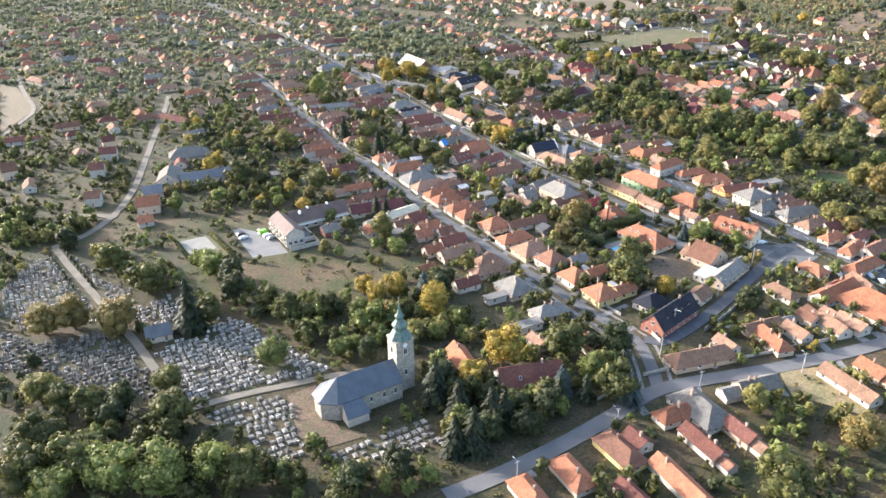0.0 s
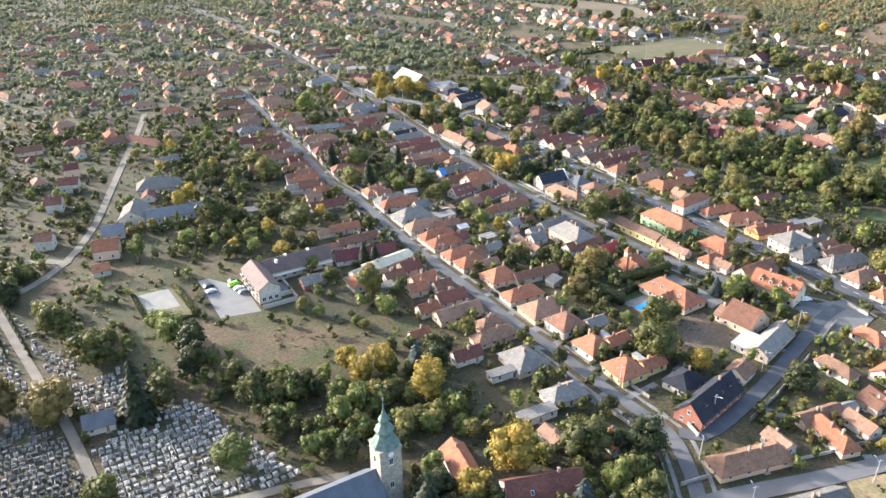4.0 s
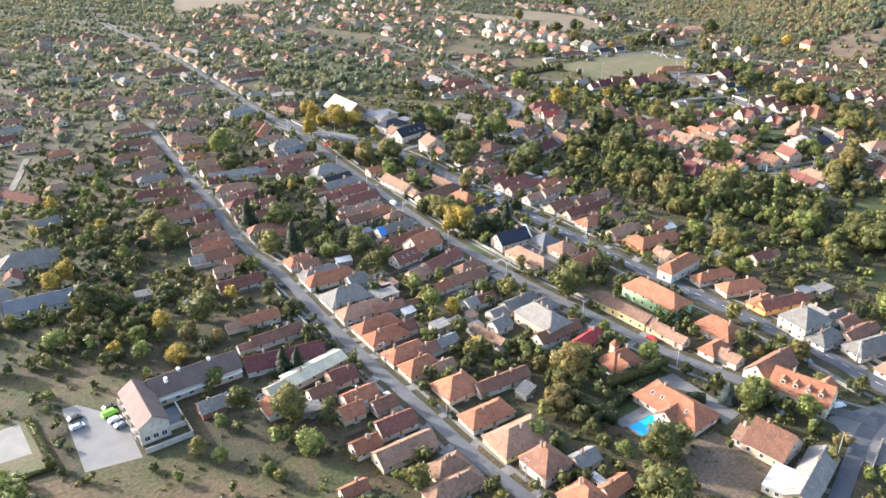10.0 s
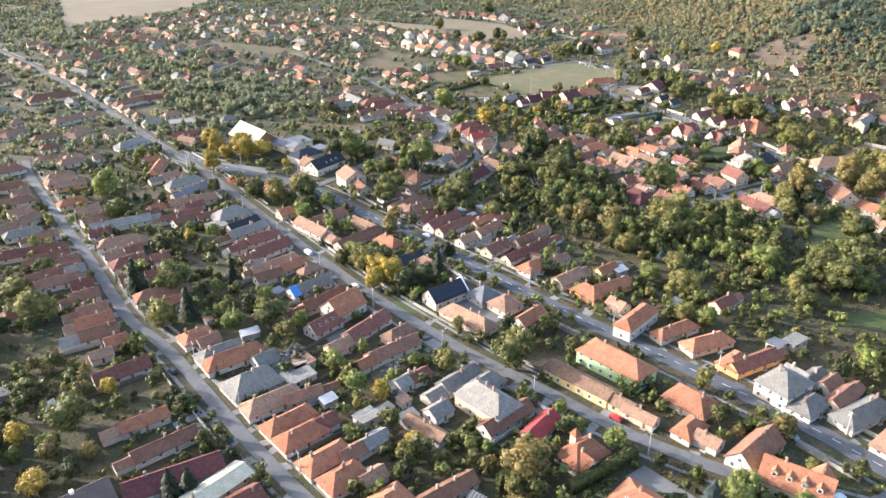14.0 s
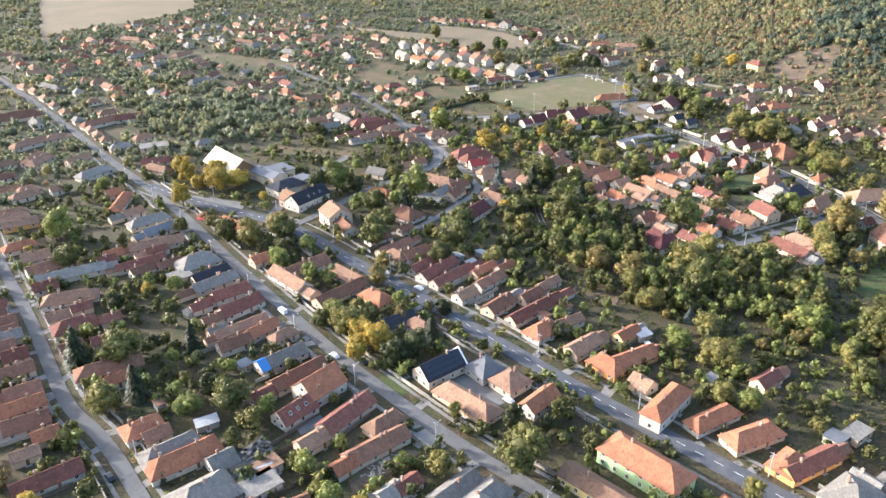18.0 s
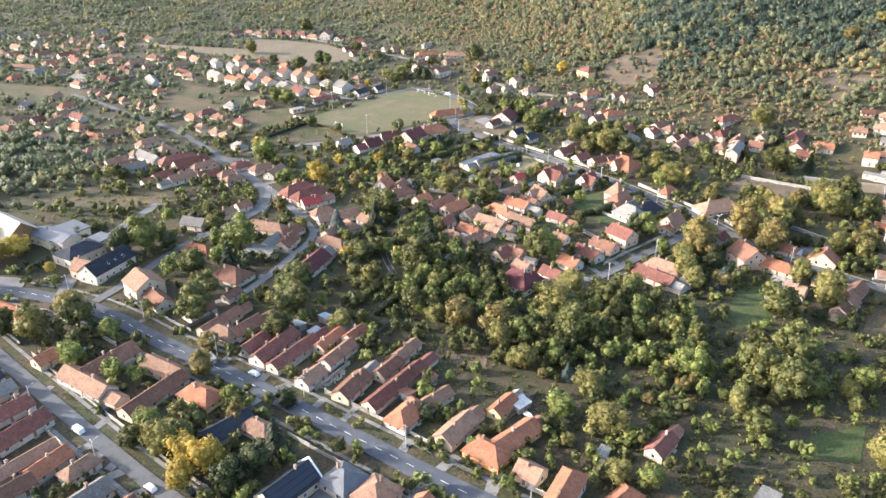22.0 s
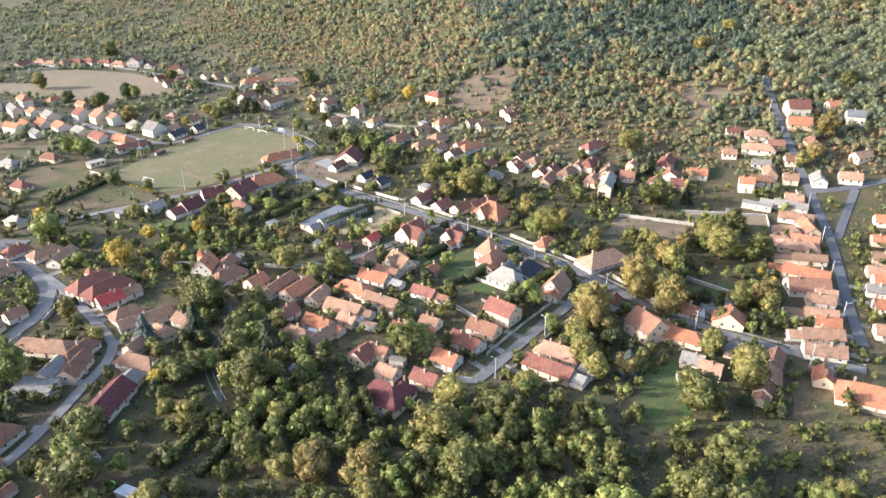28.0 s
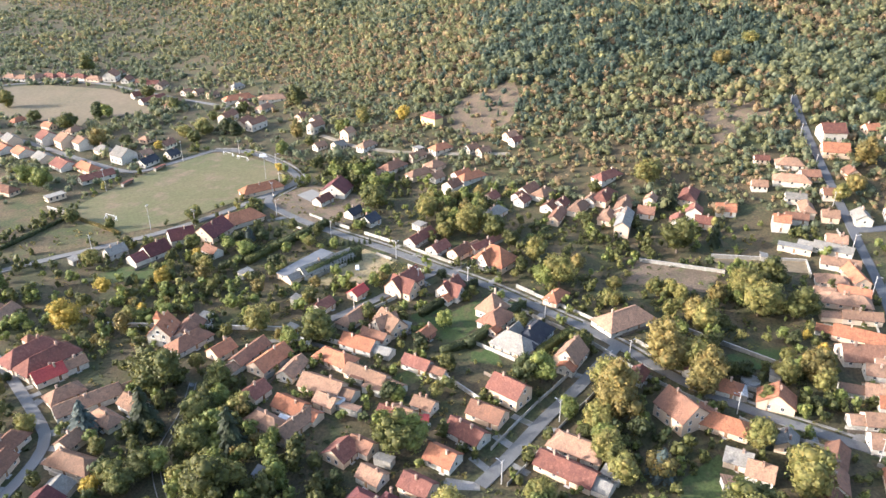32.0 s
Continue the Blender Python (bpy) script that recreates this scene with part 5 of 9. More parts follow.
house(640.1, 377.3, 11.9, 6.82, -14, 2.6, 5.0, "b", "w", "g", 1)
house(638.1, 368.5, 11.8, 8.06, -14, 2.6, 5.4, "p", "w", "h", 1)
house(627.4, 376.4, 7.5, 6.2, -13, 2.6, 4.8, "r", "w", "g", 1)
house(626.0, 393.1, 7.5, 6.82, -13, 2.6, 5.0, "r", "w", "g", 1)
house(608.2, 385.8, 16.3, 7.44, -16, 2.6, 5.2, "g", "w", "h", 1)
house(625.1, 361.3, 7.6, 6.82, -9, 2.6, 5.0, "b", "w", "g", 1)
house(630.2, 356.6, 7.5, 6.82, -9, 2.6, 5.0, "r", "w", "g", 1)
house(616.7, 354.9, 14.9, 6.2, -1, 2.6, 4.8, "b", "w", "g", 1)
house(629.2, 347.0, 14.1, 7.44, -7, 2.6, 5.2, "p", "w", "h", 1)
house(664.4, 341.0, 16.9, 7.44, -27, 2.6, 5.2, "r", "w", "h", 1)
house(638.1, 343.1, 7.5, 6.2, -7, 2.6, 4.8, "p", "w", "g", 1)
house(644.0, 337.6, 16.1, 8.06, -9, 2.6, 5.4, "r", "w", "h", 1)
house(637.1, 326.1, 16.2, 7.44, 2, 2.6, 5.2, "p", "w", "g", 1)
house(634.0, 314.3, 8.1, 7.44, -86, 2.6, 5.2, "b", "w", "g", 1)
house(647.0, 314.6, 7.5, 5.58, -2, 2.6, 4.6, "p", "w", "g", 1)
house(624.3, 331.4, 12.9, 6.82, -1, 2.6, 5.0, "p", "w", "h", 1)
house(618.5, 322.2, 20.2, 6.82, 4, 5, 7.4, "g", "w", "g", 1)
house(655.5, 296.9, 16.0, 8.06, -2, 2.6, 5.4, "r", "w", "h", 1)
house(637.1, 292.2, 7.5, 7.44, 4, 5, 7.6, "r", "w", "g", 1)
house(630.1, 298.5, 7.9, 7.44, 2, 2.6, 5.2, "r", "w", "g", 1)
house(632.6, 287.0, 7.9, 7.44, -82, 2.6, 5.2, "r", "w", "g", 1)
house(646.9, 278.5, 9.3, 7.44, -78, 2.6, 5.2, "o", "w", "g", 1)
house(737.5, 232.7, 12.8, 11.4, -70, 5, 9.0, "r", "w", "g", 1)
house(720.1, 230.5, 13.4, 10.64, -80, 2.6, 6.3, "o", "w", "g", 1)
house(699.2, 252.1, 13.5, 8.06, -79, 2.6, 5.4, "p", "w", "h", 1)
house(682.5, 250.2, 17.6, 7.44, -84, 2.6, 5.2, "p", "w", "h", 1)
house(673.7, 265.1, 7.5, 6.2, -79, 2.6, 4.8, "p", "w", "g", 1)
house(700.9, 266.1, 7.5, 4.96, -73, 2.6, 4.3, "r", "w", "g", 1)
house(689.3, 242.0, 9.3, 6.82, -72, 2.6, 5.0, "b", "w", "g", 1)
house(697.7, 222.6, 8.1, 6.82, 20, 2.6, 5.0, "b", "w", "g", 1)
house(674.2, 231.6, 8.8, 6.82, -75, 2.6, 5.0, "b", "w", "g", 1)
house(665.7, 247.6, 9.6, 5.58, -81, 2.6, 4.6, "g", "w", "g", 1)
house(657.9, 242.5, 13.4, 6.2, 10, 2.6, 4.8, "p", "w", "h", 1)
house(639.5, 253.0, 7.5, 6.82, -83, 5, 7.4, "o", "w", "g", 1)
house(647.5, 246.5, 10.3, 6.2, -80, 2.6, 4.8, "b", "w", "g", 1)
house(654.0, 232.0, 7.5, 6.82, -81, 2.6, 5.0, "p", "w", "g", 1)
house(657.0, 218.3, 10.5, 7.44, 11, 2.6, 5.2, "g", "w", "g", 1)
house(633.1, 229.3, 8.7, 6.82, -85, 2.6, 5.0, "p", "w", "g", 1)
house(625.4, 230.4, 16.2, 5.58, -99, 2.6, 4.6, "g", "w", "g")
house(621.7, 246.1, 13.9, 4.34, -95, 2.6, 2.9, "g", "w", "f")
house(613.4, 227.8, 15.5, 6.2, -89, 2.6, 4.8, "p", "w", "g")
house(605.2, 222.2, 15.7, 6.82, 20, 2.6, 5.0, "o", "w", "g")
house(597.3, 231.3, 12.4, 6.82, -84, 2.6, 5.0, "p", "w", "h")
house(589.3, 223.5, 12.2, 6.82, -92, 2.6, 5.0, "o", "w", "g")
house(581.7, 226.4, 18.3, 8.06, -86, 2.6, 5.4, "p", "w", "h")
house(586.5, 234.5, 7.5, 4.34, -85, 2.6, 4.1, "p", "w", "g")
house(570.8, 221.6, 14.2, 5.58, -77, 2.6, 4.6, "p", "w", "g")
house(555.3, 222.8, 18.3, 7.44, -96, 2.6, 5.2, "o", "w", "g")
house(542.9, 222.2, 16.4, 10.64, -74, 2.6, 6.3, "b", "w", "g")
house(520.8, 217.6, 11.9, 6.82, -84, 2.6, 5.0, "p", "w", "g")
house(510.6, 276.5, 7.5, 6.2, -6, 2.6, 4.8, "r", "w", "g")
house(663.9, 202.9, 11.3, 7.44, -86, 2.6, 5.2, "p", "w", "g", 1)
house(689.3, 197.3, 11.2, 6.82, -43, 2.6, 5.0, "p", "w", "g", 1)
house(752.0, 212.1, 8.1, 7.44, -61, 2.6, 5.2, "o", "w", "g", 1)
house(735.4, 200.4, 10.0, 8.06, -82, 5, 7.8, "s", "w", "g", 1)
house(625.0, 186.6, 12.3, 6.82, -83, 2.6, 5.0, "o", "w", "g")
house(584.8, 189.9, 12.6, 6.82, -79, 2.6, 5.0, "p", "w", "g")
house(561.7, 191.4, 11.2, 6.82, -79, 2.6, 5.0, "o", "w", "g")
house(538.2, 193.0, 10.2, 6.82, -82, 2.6, 5.0, "o", "w", "g")
house(517.4, 194.0, 10.2, 6.82, -82, 2.6, 5.0, "p", "w", "g")
house(603.8, 188.5, 13.1, 6.2, -80, 2.6, 4.8, "o", "w", "g")
house(420.3, 478.6, 10.1, 6.82, -21, 2.6, 5.0, "R", "w", "g")
house(428.5, 475.4, 7.5, 4.96, -20, 2.6, 4.3, "p", "w", "g")
house(414.5, 464.7, 11.3, 6.82, -19, 2.6, 5.0, "p", "w", "h")
house(414.4, 454.6, 20.4, 6.51, -27, 2.6, 4.9, "p", "w", "g")
house(419.4, 440.1, 8.4, 6.2, -102, 2.6, 4.8, "p", "w", "g")
house(410.2, 442.8, 11.0, 5.58, -101, 2.6, 4.6, "p", "c", "h")
house(400.0, 444.2, 10.9, 5.89, -0, 2.6, 4.7, "p", "w", "g")
house(391.3, 436.0, 15.6, 6.82, -87, 2.6, 5.0, "p", "w", "h")
house(370.0, 428.7, 18.5, 9.2, 14, 2.8, 6.0, "m", "w", "g")
house(385.2, 474.0, 21.7, 7.75, -74, 2.6, 5.3, "p", "c", "h")
house(387.0, 460.1, 16.1, 6.82, 9, 2.6, 5.0, "b", "w", "h")
house(375.3, 459.6, 11.4, 6.51, 16, 2.6, 4.9, "g", "w", "g")
house(380.0, 454.0, 12.6, 6.82, 19, 2.6, 5.0, "b", "w", "g")
house(366.7, 456.9, 12.8, 7.44, -72, 2.6, 3.2, "g", "w", "f")
house(343.4, 449.1, 15.1, 11.4, -83, 2.6, 6.6, "b", "w", "h")
house(385.9, 502.5, 7.5, 5.58, 2, 2.6, 4.6, "p", "w", "g")
house(396.7, 503.2, 7.5, 5.58, -10, 2.6, 4.6, "b", "w", "g")
house(533.5, 217.4, 10.4, 6.51, -83, 2.6, 4.9, "p", "w", "g")
house(515.2, 215.2, 8.9, 6.2, -83, 2.6, 4.8, "o", "w", "g")
house(505.2, 217.4, 14.9, 6.82, -74, 2.6, 5.0, "p", "w", "g")
house(493.9, 216.7, 13.9, 7.44, -81, 2.6, 5.2, "p", "w", "g")
house(476.9, 217.4, 7.9, 6.2, 3, 2.6, 4.8, "o", "w", "g")
house(471.0, 204.3, 18.9, 11.4, -89, 2.6, 6.6, "o", "c", "h")
house(472.1, 234.1, 28.0, 6.2, -7, 2.6, 4.8, "b", "w", "g")
house(569.2, 195.0, 7.5, 6.2, -83, 2.6, 4.8, "p", "w", "g")
house(551.2, 196.3, 7.5, 6.2, -84, 2.6, 4.8, "g", "w", "g")
house(438.4, 392.5, 11.0, 6.82, -98, 2.6, 5.0, "o", "w", "g")
house(428.8, 395.4, 13.7, 6.82, -99, 2.6, 5.0, "p", "w", "h")
house(431.0, 386.6, 13.6, 5.89, -11, 2.6, 4.7, "p", "w", "g")
house(368.5, 505.7, 11.8, 7.44, -72, 2.6, 5.2, "g", "w", "g")
house(350.9, 479.6, 14.6, 7.44, -80, 2.6, 5.2, "o", "w", "h")
house(421.2, 586.7, 23.5, 10.64, -24, 2.6, 6.3, "r", "w", "h", 1)
house(426.6, 607.5, 12.4, 11.4, -6, 2.6, 6.6, "p", "w", "h", 1)
house(436.3, 550.7, 11.4, 7.44, -11, 2.6, 5.2, "r", "w", "h")
house(440.7, 537.3, 14.3, 6.82, -10, 2.6, 5.0, "p", "w", "h")
house(415.6, 553.4, 11.9, 6.82, -23, 2.6, 5.0, "r", "w", "g")
house(403.6, 562.2, 15.2, 6.82, -3, 2.6, 5.0, "p", "w", "g")
house(399.2, 572.8, 11.0, 6.82, -6, 2.6, 5.0, "r", "w", "g")
house(398.1, 598.1, 13.4, 6.82, -17, 2.6, 5.0, "g", "w", "g", 1)
house(398.0, 614.8, 12.4, 6.82, -10, 2.6, 5.0, "p", "w", "g", 1)
house(416.4, 618.7, 11.6, 5.58, -6, 2.6, 4.6, "p", "w", "h", 1)
house(424.0, 568.3, 15.4, 5.58, -8, 2.6, 4.6, "p", "w", "h", 1)
house(448.7, 291.4, 5.0, 5.58, -8, 2.6, 3.0, "g", "w", "f")
house(316.7, 436.7, 11.5, 6.82, -5, 2.6, 5.0, "b", "w", "g")
house(316.2, 423.8, 18.5, 5.27, 4, 2.6, 4.4, "b", "w", "g")
house(311.7, 416.4, 11.4, 6.82, -86, 2.6, 5.0, "p", "w", "h")
house(319.0, 412.6, 12.6, 6.82, -0, 2.6, 5.0, "b", "w", "g")
house(313.6, 401.7, 12.7, 5.58, 7, 2.6, 4.6, "r", "w", "g")
house(316.4, 394.4, 20.7, 6.82, 8, 2.6, 5.0, "r", "w", "g")
house(317.1, 386.1, 21.5, 5.58, 4, 2.6, 4.6, "r", "w", "g")
house(330.8, 381.5, 13.2, 4.96, 6, 2.6, 4.3, "o", "w", "g")
house(325.9, 372.9, 15.3, 5.58, 5, 2.6, 4.6, "b", "w", "g")
house(338.6, 376.1, 9.3, 6.2, 3, 2.6, 4.8, "o", "w", "g")
house(310.6, 370.9, 9.5, 6.2, 3, 2.6, 4.8, "p", "w", "g")
house(314.8, 356.5, 13.8, 6.82, 7, 2.6, 5.0, "b", "w", "g")
house(329.2, 353.1, 10.8, 5.58, 2, 2.6, 4.6, "b", "w", "g")
house(342.0, 354.8, 11.6, 4.65, 3, 2.6, 4.2, "p", "w", "g")
house(323.1, 345.0, 27.6, 5.89, 1, 2.6, 4.7, "r", "w", "g")
house(314.3, 332.8, 14.1, 8.06, 0, 2.6, 5.4, "o", "w", "h")
house(324.5, 330.3, 13.2, 5.27, -10, 2.6, 4.4, "p", "w", "g")
house(316.7, 316.3, 14.2, 7.13, -1, 2.6, 5.1, "p", "w", "g")
house(334.7, 310.6, 10.4, 5.27, -3, 2.6, 4.4, "o", "y", "g")
house(314.0, 303.1, 12.3, 8.37, -92, 2.6, 5.5, "o", "o", "h")
house(322.8, 300.3, 19.2, 7.13, -12, 2.6, 5.1, "o", "o", "g")
house(313.9, 289.0, 7.5, 6.82, -92, 2.6, 5.0, "p", "w", "g")
house(332.4, 436.4, 7.5, 4.34, 5, 2.6, 4.1, "b", "w", "g")
house(164.3, 444.4, 8.0, 6.82, -6, 2.6, 5.0, "r", "w", "g")
house(162.4, 434.1, 10.3, 6.2, -6, 2.6, 4.8, "b", "w", "g")
house(160.6, 420.1, 10.7, 7.44, -6, 2.6, 5.2, "b", "w", "g")
house(158.5, 412.0, 12.9, 6.82, -6, 2.6, 5.0, "o", "w", "g")
house(156.9, 402.5, 13.0, 7.44, -9, 2.6, 5.2, "b", "w", "g")
house(159.6, 392.7, 7.5, 5.58, -4, 2.6, 4.6, "o", "w", "g")
house(152.6, 387.7, 7.5, 4.96, -5, 2.6, 4.3, "p", "w", "g")
house(154.3, 372.8, 18.1, 6.82, -3, 2.6, 5.0, "r", "w", "g")
house(167.7, 471.2, 7.5, 6.2, -6, 2.6, 4.8, "b", "w", "g")
house(166.5, 458.9, 7.5, 6.2, -6, 2.6, 4.8, "g", "w", "g")
house(192.3, 521.5, 11.3, 7.44, -6, 2.6, 5.2, "p", "w", "g")
house(191.8, 507.4, 13.7, 7.44, 2, 2.6, 5.2, "b", "w", "g")
house(199.0, 495.1, 27.4, 6.2, -11, 2.6, 4.8, "g", "w", "g")
house(187.3, 490.2, 9.4, 6.2, -6, 2.6, 4.8, "r", "w", "g")
house(192.1, 473.7, 20.5, 8.06, -22, 2.6, 5.4, "p", "w", "h")
house(183.8, 461.9, 7.9, 5.58, -6, 2.6, 4.6, "p", "w", "g")
house(192.8, 463.1, 7.5, 4.96, -5, 2.6, 4.3, "r", "w", "g")
house(186.5, 451.2, 15.2, 8.37, -6, 2.6, 5.5, "r", "w", "h")
house(198.3, 447.4, 7.5, 4.96, -4, 2.6, 4.3, "r", "w", "g")
house(180.9, 436.7, 7.5, 5.58, -5, 2.6, 4.6, "r", "w", "g")
house(190.8, 434.3, 7.5, 4.96, -4, 2.6, 4.3, "r", "w", "g")
house(186.4, 415.3, 21.3, 8.06, -12, 2.6, 5.4, "b", "w", "h")
house(186.1, 406.9, 7.5, 5.27, -2, 2.6, 4.4, "o", "w", "g")
house(182.6, 376.6, 11.6, 8.37, -2, 2.6, 5.5, "o", "w", "h")
house(184.6, 370.9, 7.7, 5.58, -2, 2.6, 4.6, "b", "w", "g")
house(184.7, 361.5, 16.9, 8.06, -2, 2.6, 5.4, "g", "w", "h")
house(186.4, 355.8, 20.8, 8.37, -4, 2.6, 5.5, "o", "w", "h")
house(184.0, 338.2, 17.2, 12.16, -1, 2.6, 6.9, "g", "w", "h")
house(193.9, 347.1, 7.5, 7.44, 0, 2.6, 5.2, "g", "w", "g")
house(202.4, 337.0, 8.0, 5.27, 1, 2.6, 3.0, "p", "w", "f")
house(197.6, 331.5, 9.6, 7.44, 0, 2.6, 3.2, "g", "w", "f")
house(214.6, 497.1, 7.5, 5.58, -4, 2.6, 4.6, "r", "w", "g")
house(225.1, 485.4, 20.4, 4.65, -5, 2.6, 4.2, "r", "w", "g")
house(223.8, 478.2, 12.4, 5.58, 7, 2.6, 4.6, "b", "w", "g")
house(234.1, 475.8, 10.4, 4.96, -1, 2.6, 4.3, "b", "w", "g")
house(232.5, 462.6, 8.4, 8.06, -1, 2.6, 3.2, "g", "w", "f")
house(243.3, 469.4, 17.5, 11.4, -0, 2.6, 6.6, "g", "w", "h")
house(242.9, 456.0, 16.0, 5.27, 5, 2.6, 4.4, "k", "w", "g")
house(240.6, 447.0, 19.0, 6.51, 2, 2.6, 4.9, "g", "w", "g")
house(241.8, 435.1, 15.1, 6.82, -2, 2.6, 5.0, "r", "w", "g")
house(227.6, 432.9, 7.7, 4.96, -0, 2.6, 4.3, "r", "w", "g")
house(239.7, 422.8, 17.5, 7.44, 6, 2.6, 5.2, "r", "w", "g")
house(226.8, 420.9, 7.5, 4.96, -0, 2.6, 4.3, "b", "w", "g")
house(224.8, 412.1, 7.5, 4.96, 0, 2.6, 4.3, "g", "w", "g")
house(232.5, 408.7, 20.7, 5.27, 0, 2.6, 4.4, "p", "w", "g")
house(237.2, 402.1, 12.0, 6.2, 7, 2.6, 4.8, "o", "w", "g")
house(241.2, 393.4, 10.1, 5.58, 3, 2.6, 4.6, "p", "w", "h")
house(225.3, 400.3, 11.8, 6.2, -3, 2.6, 4.8, "b", "w", "g")
ob = house(233.1, 381.2, 17.9, 6.82, 1, 2.6, 5.0, "g", "w", "g")
part("tarpaulin", mesh_of("tarpaulin", *gable_roof(3.2, 6.9, 2.68, 5.08, 0.5, 0.1, 0.2), TARP), ob, (-7.6, 0, 0), label="blue tarpaulin over the roof end")
house(232.3, 368.6, 20.4, 6.82, 4, 2.6, 5.0, "b", "w", "g")
house(217.6, 366.5, 7.5, 4.96, 2, 2.6, 4.3, "r", "w", "g")
house(232.5, 340.9, 20.0, 7.13, 12, 2.6, 5.1, "r", "w", "g")
house(217.7, 337.2, 9.2, 6.2, 3, 2.6, 4.8, "p", "w", "g")
house(238.9, 329.7, 12.5, 6.2, 3, 2.6, 4.8, "p", "w", "h")
house(230.6, 322.8, 20.4, 6.51, -2, 2.6, 4.9, "b", "w", "g")
house(218.8, 322.2, 7.5, 5.27, 2, 2.6, 4.4, "o", "w", "g")
house(222.0, 305.3, 7.5, 5.58, 3, 2.6, 4.6, "g", "w", "g")
house(227.6, 304.7, 7.5, 4.96, 3, 2.6, 4.3, "r", "w", "g")
house(236.0, 294.4, 15.1, 6.82, 3, 2.6, 5.0, "g", "w", "g")
house(239.5, 287.1, 15.3, 8.06, 3, 2.6, 5.4, "g", "w", "h")
house(264.7, 453.5, 7.5, 6.2, 2, 2.6, 4.8, "o", "w", "g")
house(265.3, 428.9, 22.5, 7.44, -87, 2.6, 5.2, "p", "w", "g")
house(276.3, 433.9, 20.2, 8.06, 3, 2.6, 5.4, "b", "w", "g")
house(285.1, 414.6, 16.7, 7.44, -86, 2.6, 5.2, "p", "w", "g")
house(274.2, 405.4, 23.6, 6.82, 6, 2.6, 5.0, "b", "w", "g")
house(282.9, 392.9, 13.5, 8.37, -86, 2.6, 5.5, "o", "y", "h")
house(276.9, 373.3, 15.8, 7.44, -8, 2.6, 5.2, "k", "w", "g")
house(282.5, 365.3, 10.9, 6.2, -87, 2.6, 4.8, "p", "w", "h")
house(264.8, 320.6, 22.9, 8.06, -85, 2.6, 5.4, "p", "w", "h")
house(157.4, 292.3, 8.8, 7.75, 0, 2.6, 5.3, "r", "w", "g")
house(147.9, 288.3, 8.3, 5.89, 0, 2.6, 4.7, "b", "w", "g")
house(156.7, 279.1, 11.0, 7.44, 1, 2.6, 5.2, "o", "w", "g")
house(151.0, 274.3, 7.5, 6.2, 0, 2.6, 4.8, "o", "w", "g")
house(161.0, 271.2, 7.5, 5.89, -0, 2.6, 4.7, "b", "w", "g")
house(158.9, 261.3, 12.1, 7.13, -2, 2.6, 5.1, "r", "w", "g")
house(146.9, 258.2, 8.2, 5.89, -0, 2.6, 4.7, "o", "w", "g")
house(155.2, 249.9, 18.2, 7.44, -2, 2.6, 5.2, "p", "w", "g")
house(161.3, 236.8, 11.0, 7.44, -1, 2.6, 5.2, "p", "w", "h")
house(184.2, 325.3, 18.9, 8.06, -4, 2.6, 5.4, "p", "w", "h")
house(193.0, 321.1, 12.1, 5.27, -11, 2.6, 4.4, "b", "w", "g")
house(183.1, 313.0, 16.6, 7.44, 0, 2.6, 5.2, "o", "w", "h")
house(182.4, 304.9, 15.0, 8.06, 0, 2.6, 5.4, "o", "w", "h")
house(190.5, 305.2, 7.5, 6.2, 1, 2.6, 4.8, "r", "w", "g")
house(182.4, 291.6, 15.1, 8.06, -0, 2.6, 5.4, "o", "w", "h")
house(189.1, 288.6, 7.8, 5.58, 0, 2.6, 4.6, "b", "w", "g")
house(181.8, 281.9, 12.5, 8.37, -0, 2.6, 5.5, "o", "w", "h")
house(187.9, 276.9, 7.5, 5.27, -0, 2.6, 4.4, "p", "w", "g")
house(185.2, 265.6, 12.6, 10.64, -1, 2.6, 6.3, "o", "w", "h")
house(198.8, 259.3, 19.7, 5.58, -4, 2.6, 4.6, "b", "w", "g")
house(184.3, 248.7, 15.6, 8.06, -2, 2.6, 5.4, "o", "w", "h")
house(185.7, 235.0, 18.1, 11.4, -2, 2.6, 6.6, "p", "y", "h")
house(194.3, 216.9, 7.8, 5.89, -1, 2.6, 4.7, "g", "w", "g")
house(202.1, 299.1, 6.7, 5.27, 1, 2.6, 3.0, "g", "w", "f")
house(197.0, 288.7, 9.2, 5.27, 1, 2.6, 4.4, "g", "w", "g")
house(212.2, 282.5, 14.7, 4.65, -82, 2.6, 4.2, "p", "w", "g")
house(220.4, 286.6, 7.5, 6.2, 2, 2.6, 4.8, "g", "w", "g")
house(233.6, 278.1, 18.4, 11.02, -87, 5, 8.9, "g", "w", "h")
house(233.5, 270.3, 18.9, 6.51, 0, 2.6, 4.9, "b", "w", "g")
house(238.6, 260.5, 13.4, 5.89, 10, 2.6, 4.7, "R", "w", "g")
house(283.3, 237.5, 14.8, 10.64, -89, 2.6, 6.3, "o", "w", "h")
house(265.3, 243.9, 11.3, 4.65, -85, 2.6, 4.2, "p", "w", "g")
house(271.1, 230.2, 10.4, 6.2, 1, 2.6, 4.8, "o", "w", "h")
house(270.7, 223.6, 7.5, 5.27, -87, 2.6, 4.4, "p", "w", "g")
house(316.7, 252.2, 18.4, 7.44, -18, 2.6, 5.2, "o", "w", "h")
house(313.3, 239.4, 11.4, 7.44, -3, 2.6, 5.2, "o", "o", "h")
house(317.7, 235.4, 20.0, 6.2, -14, 2.6, 4.8, "r", "o", "g")
house(308.9, 212.0, 13.0, 8.06, -3, 2.6, 5.4, "g", "w", "h")
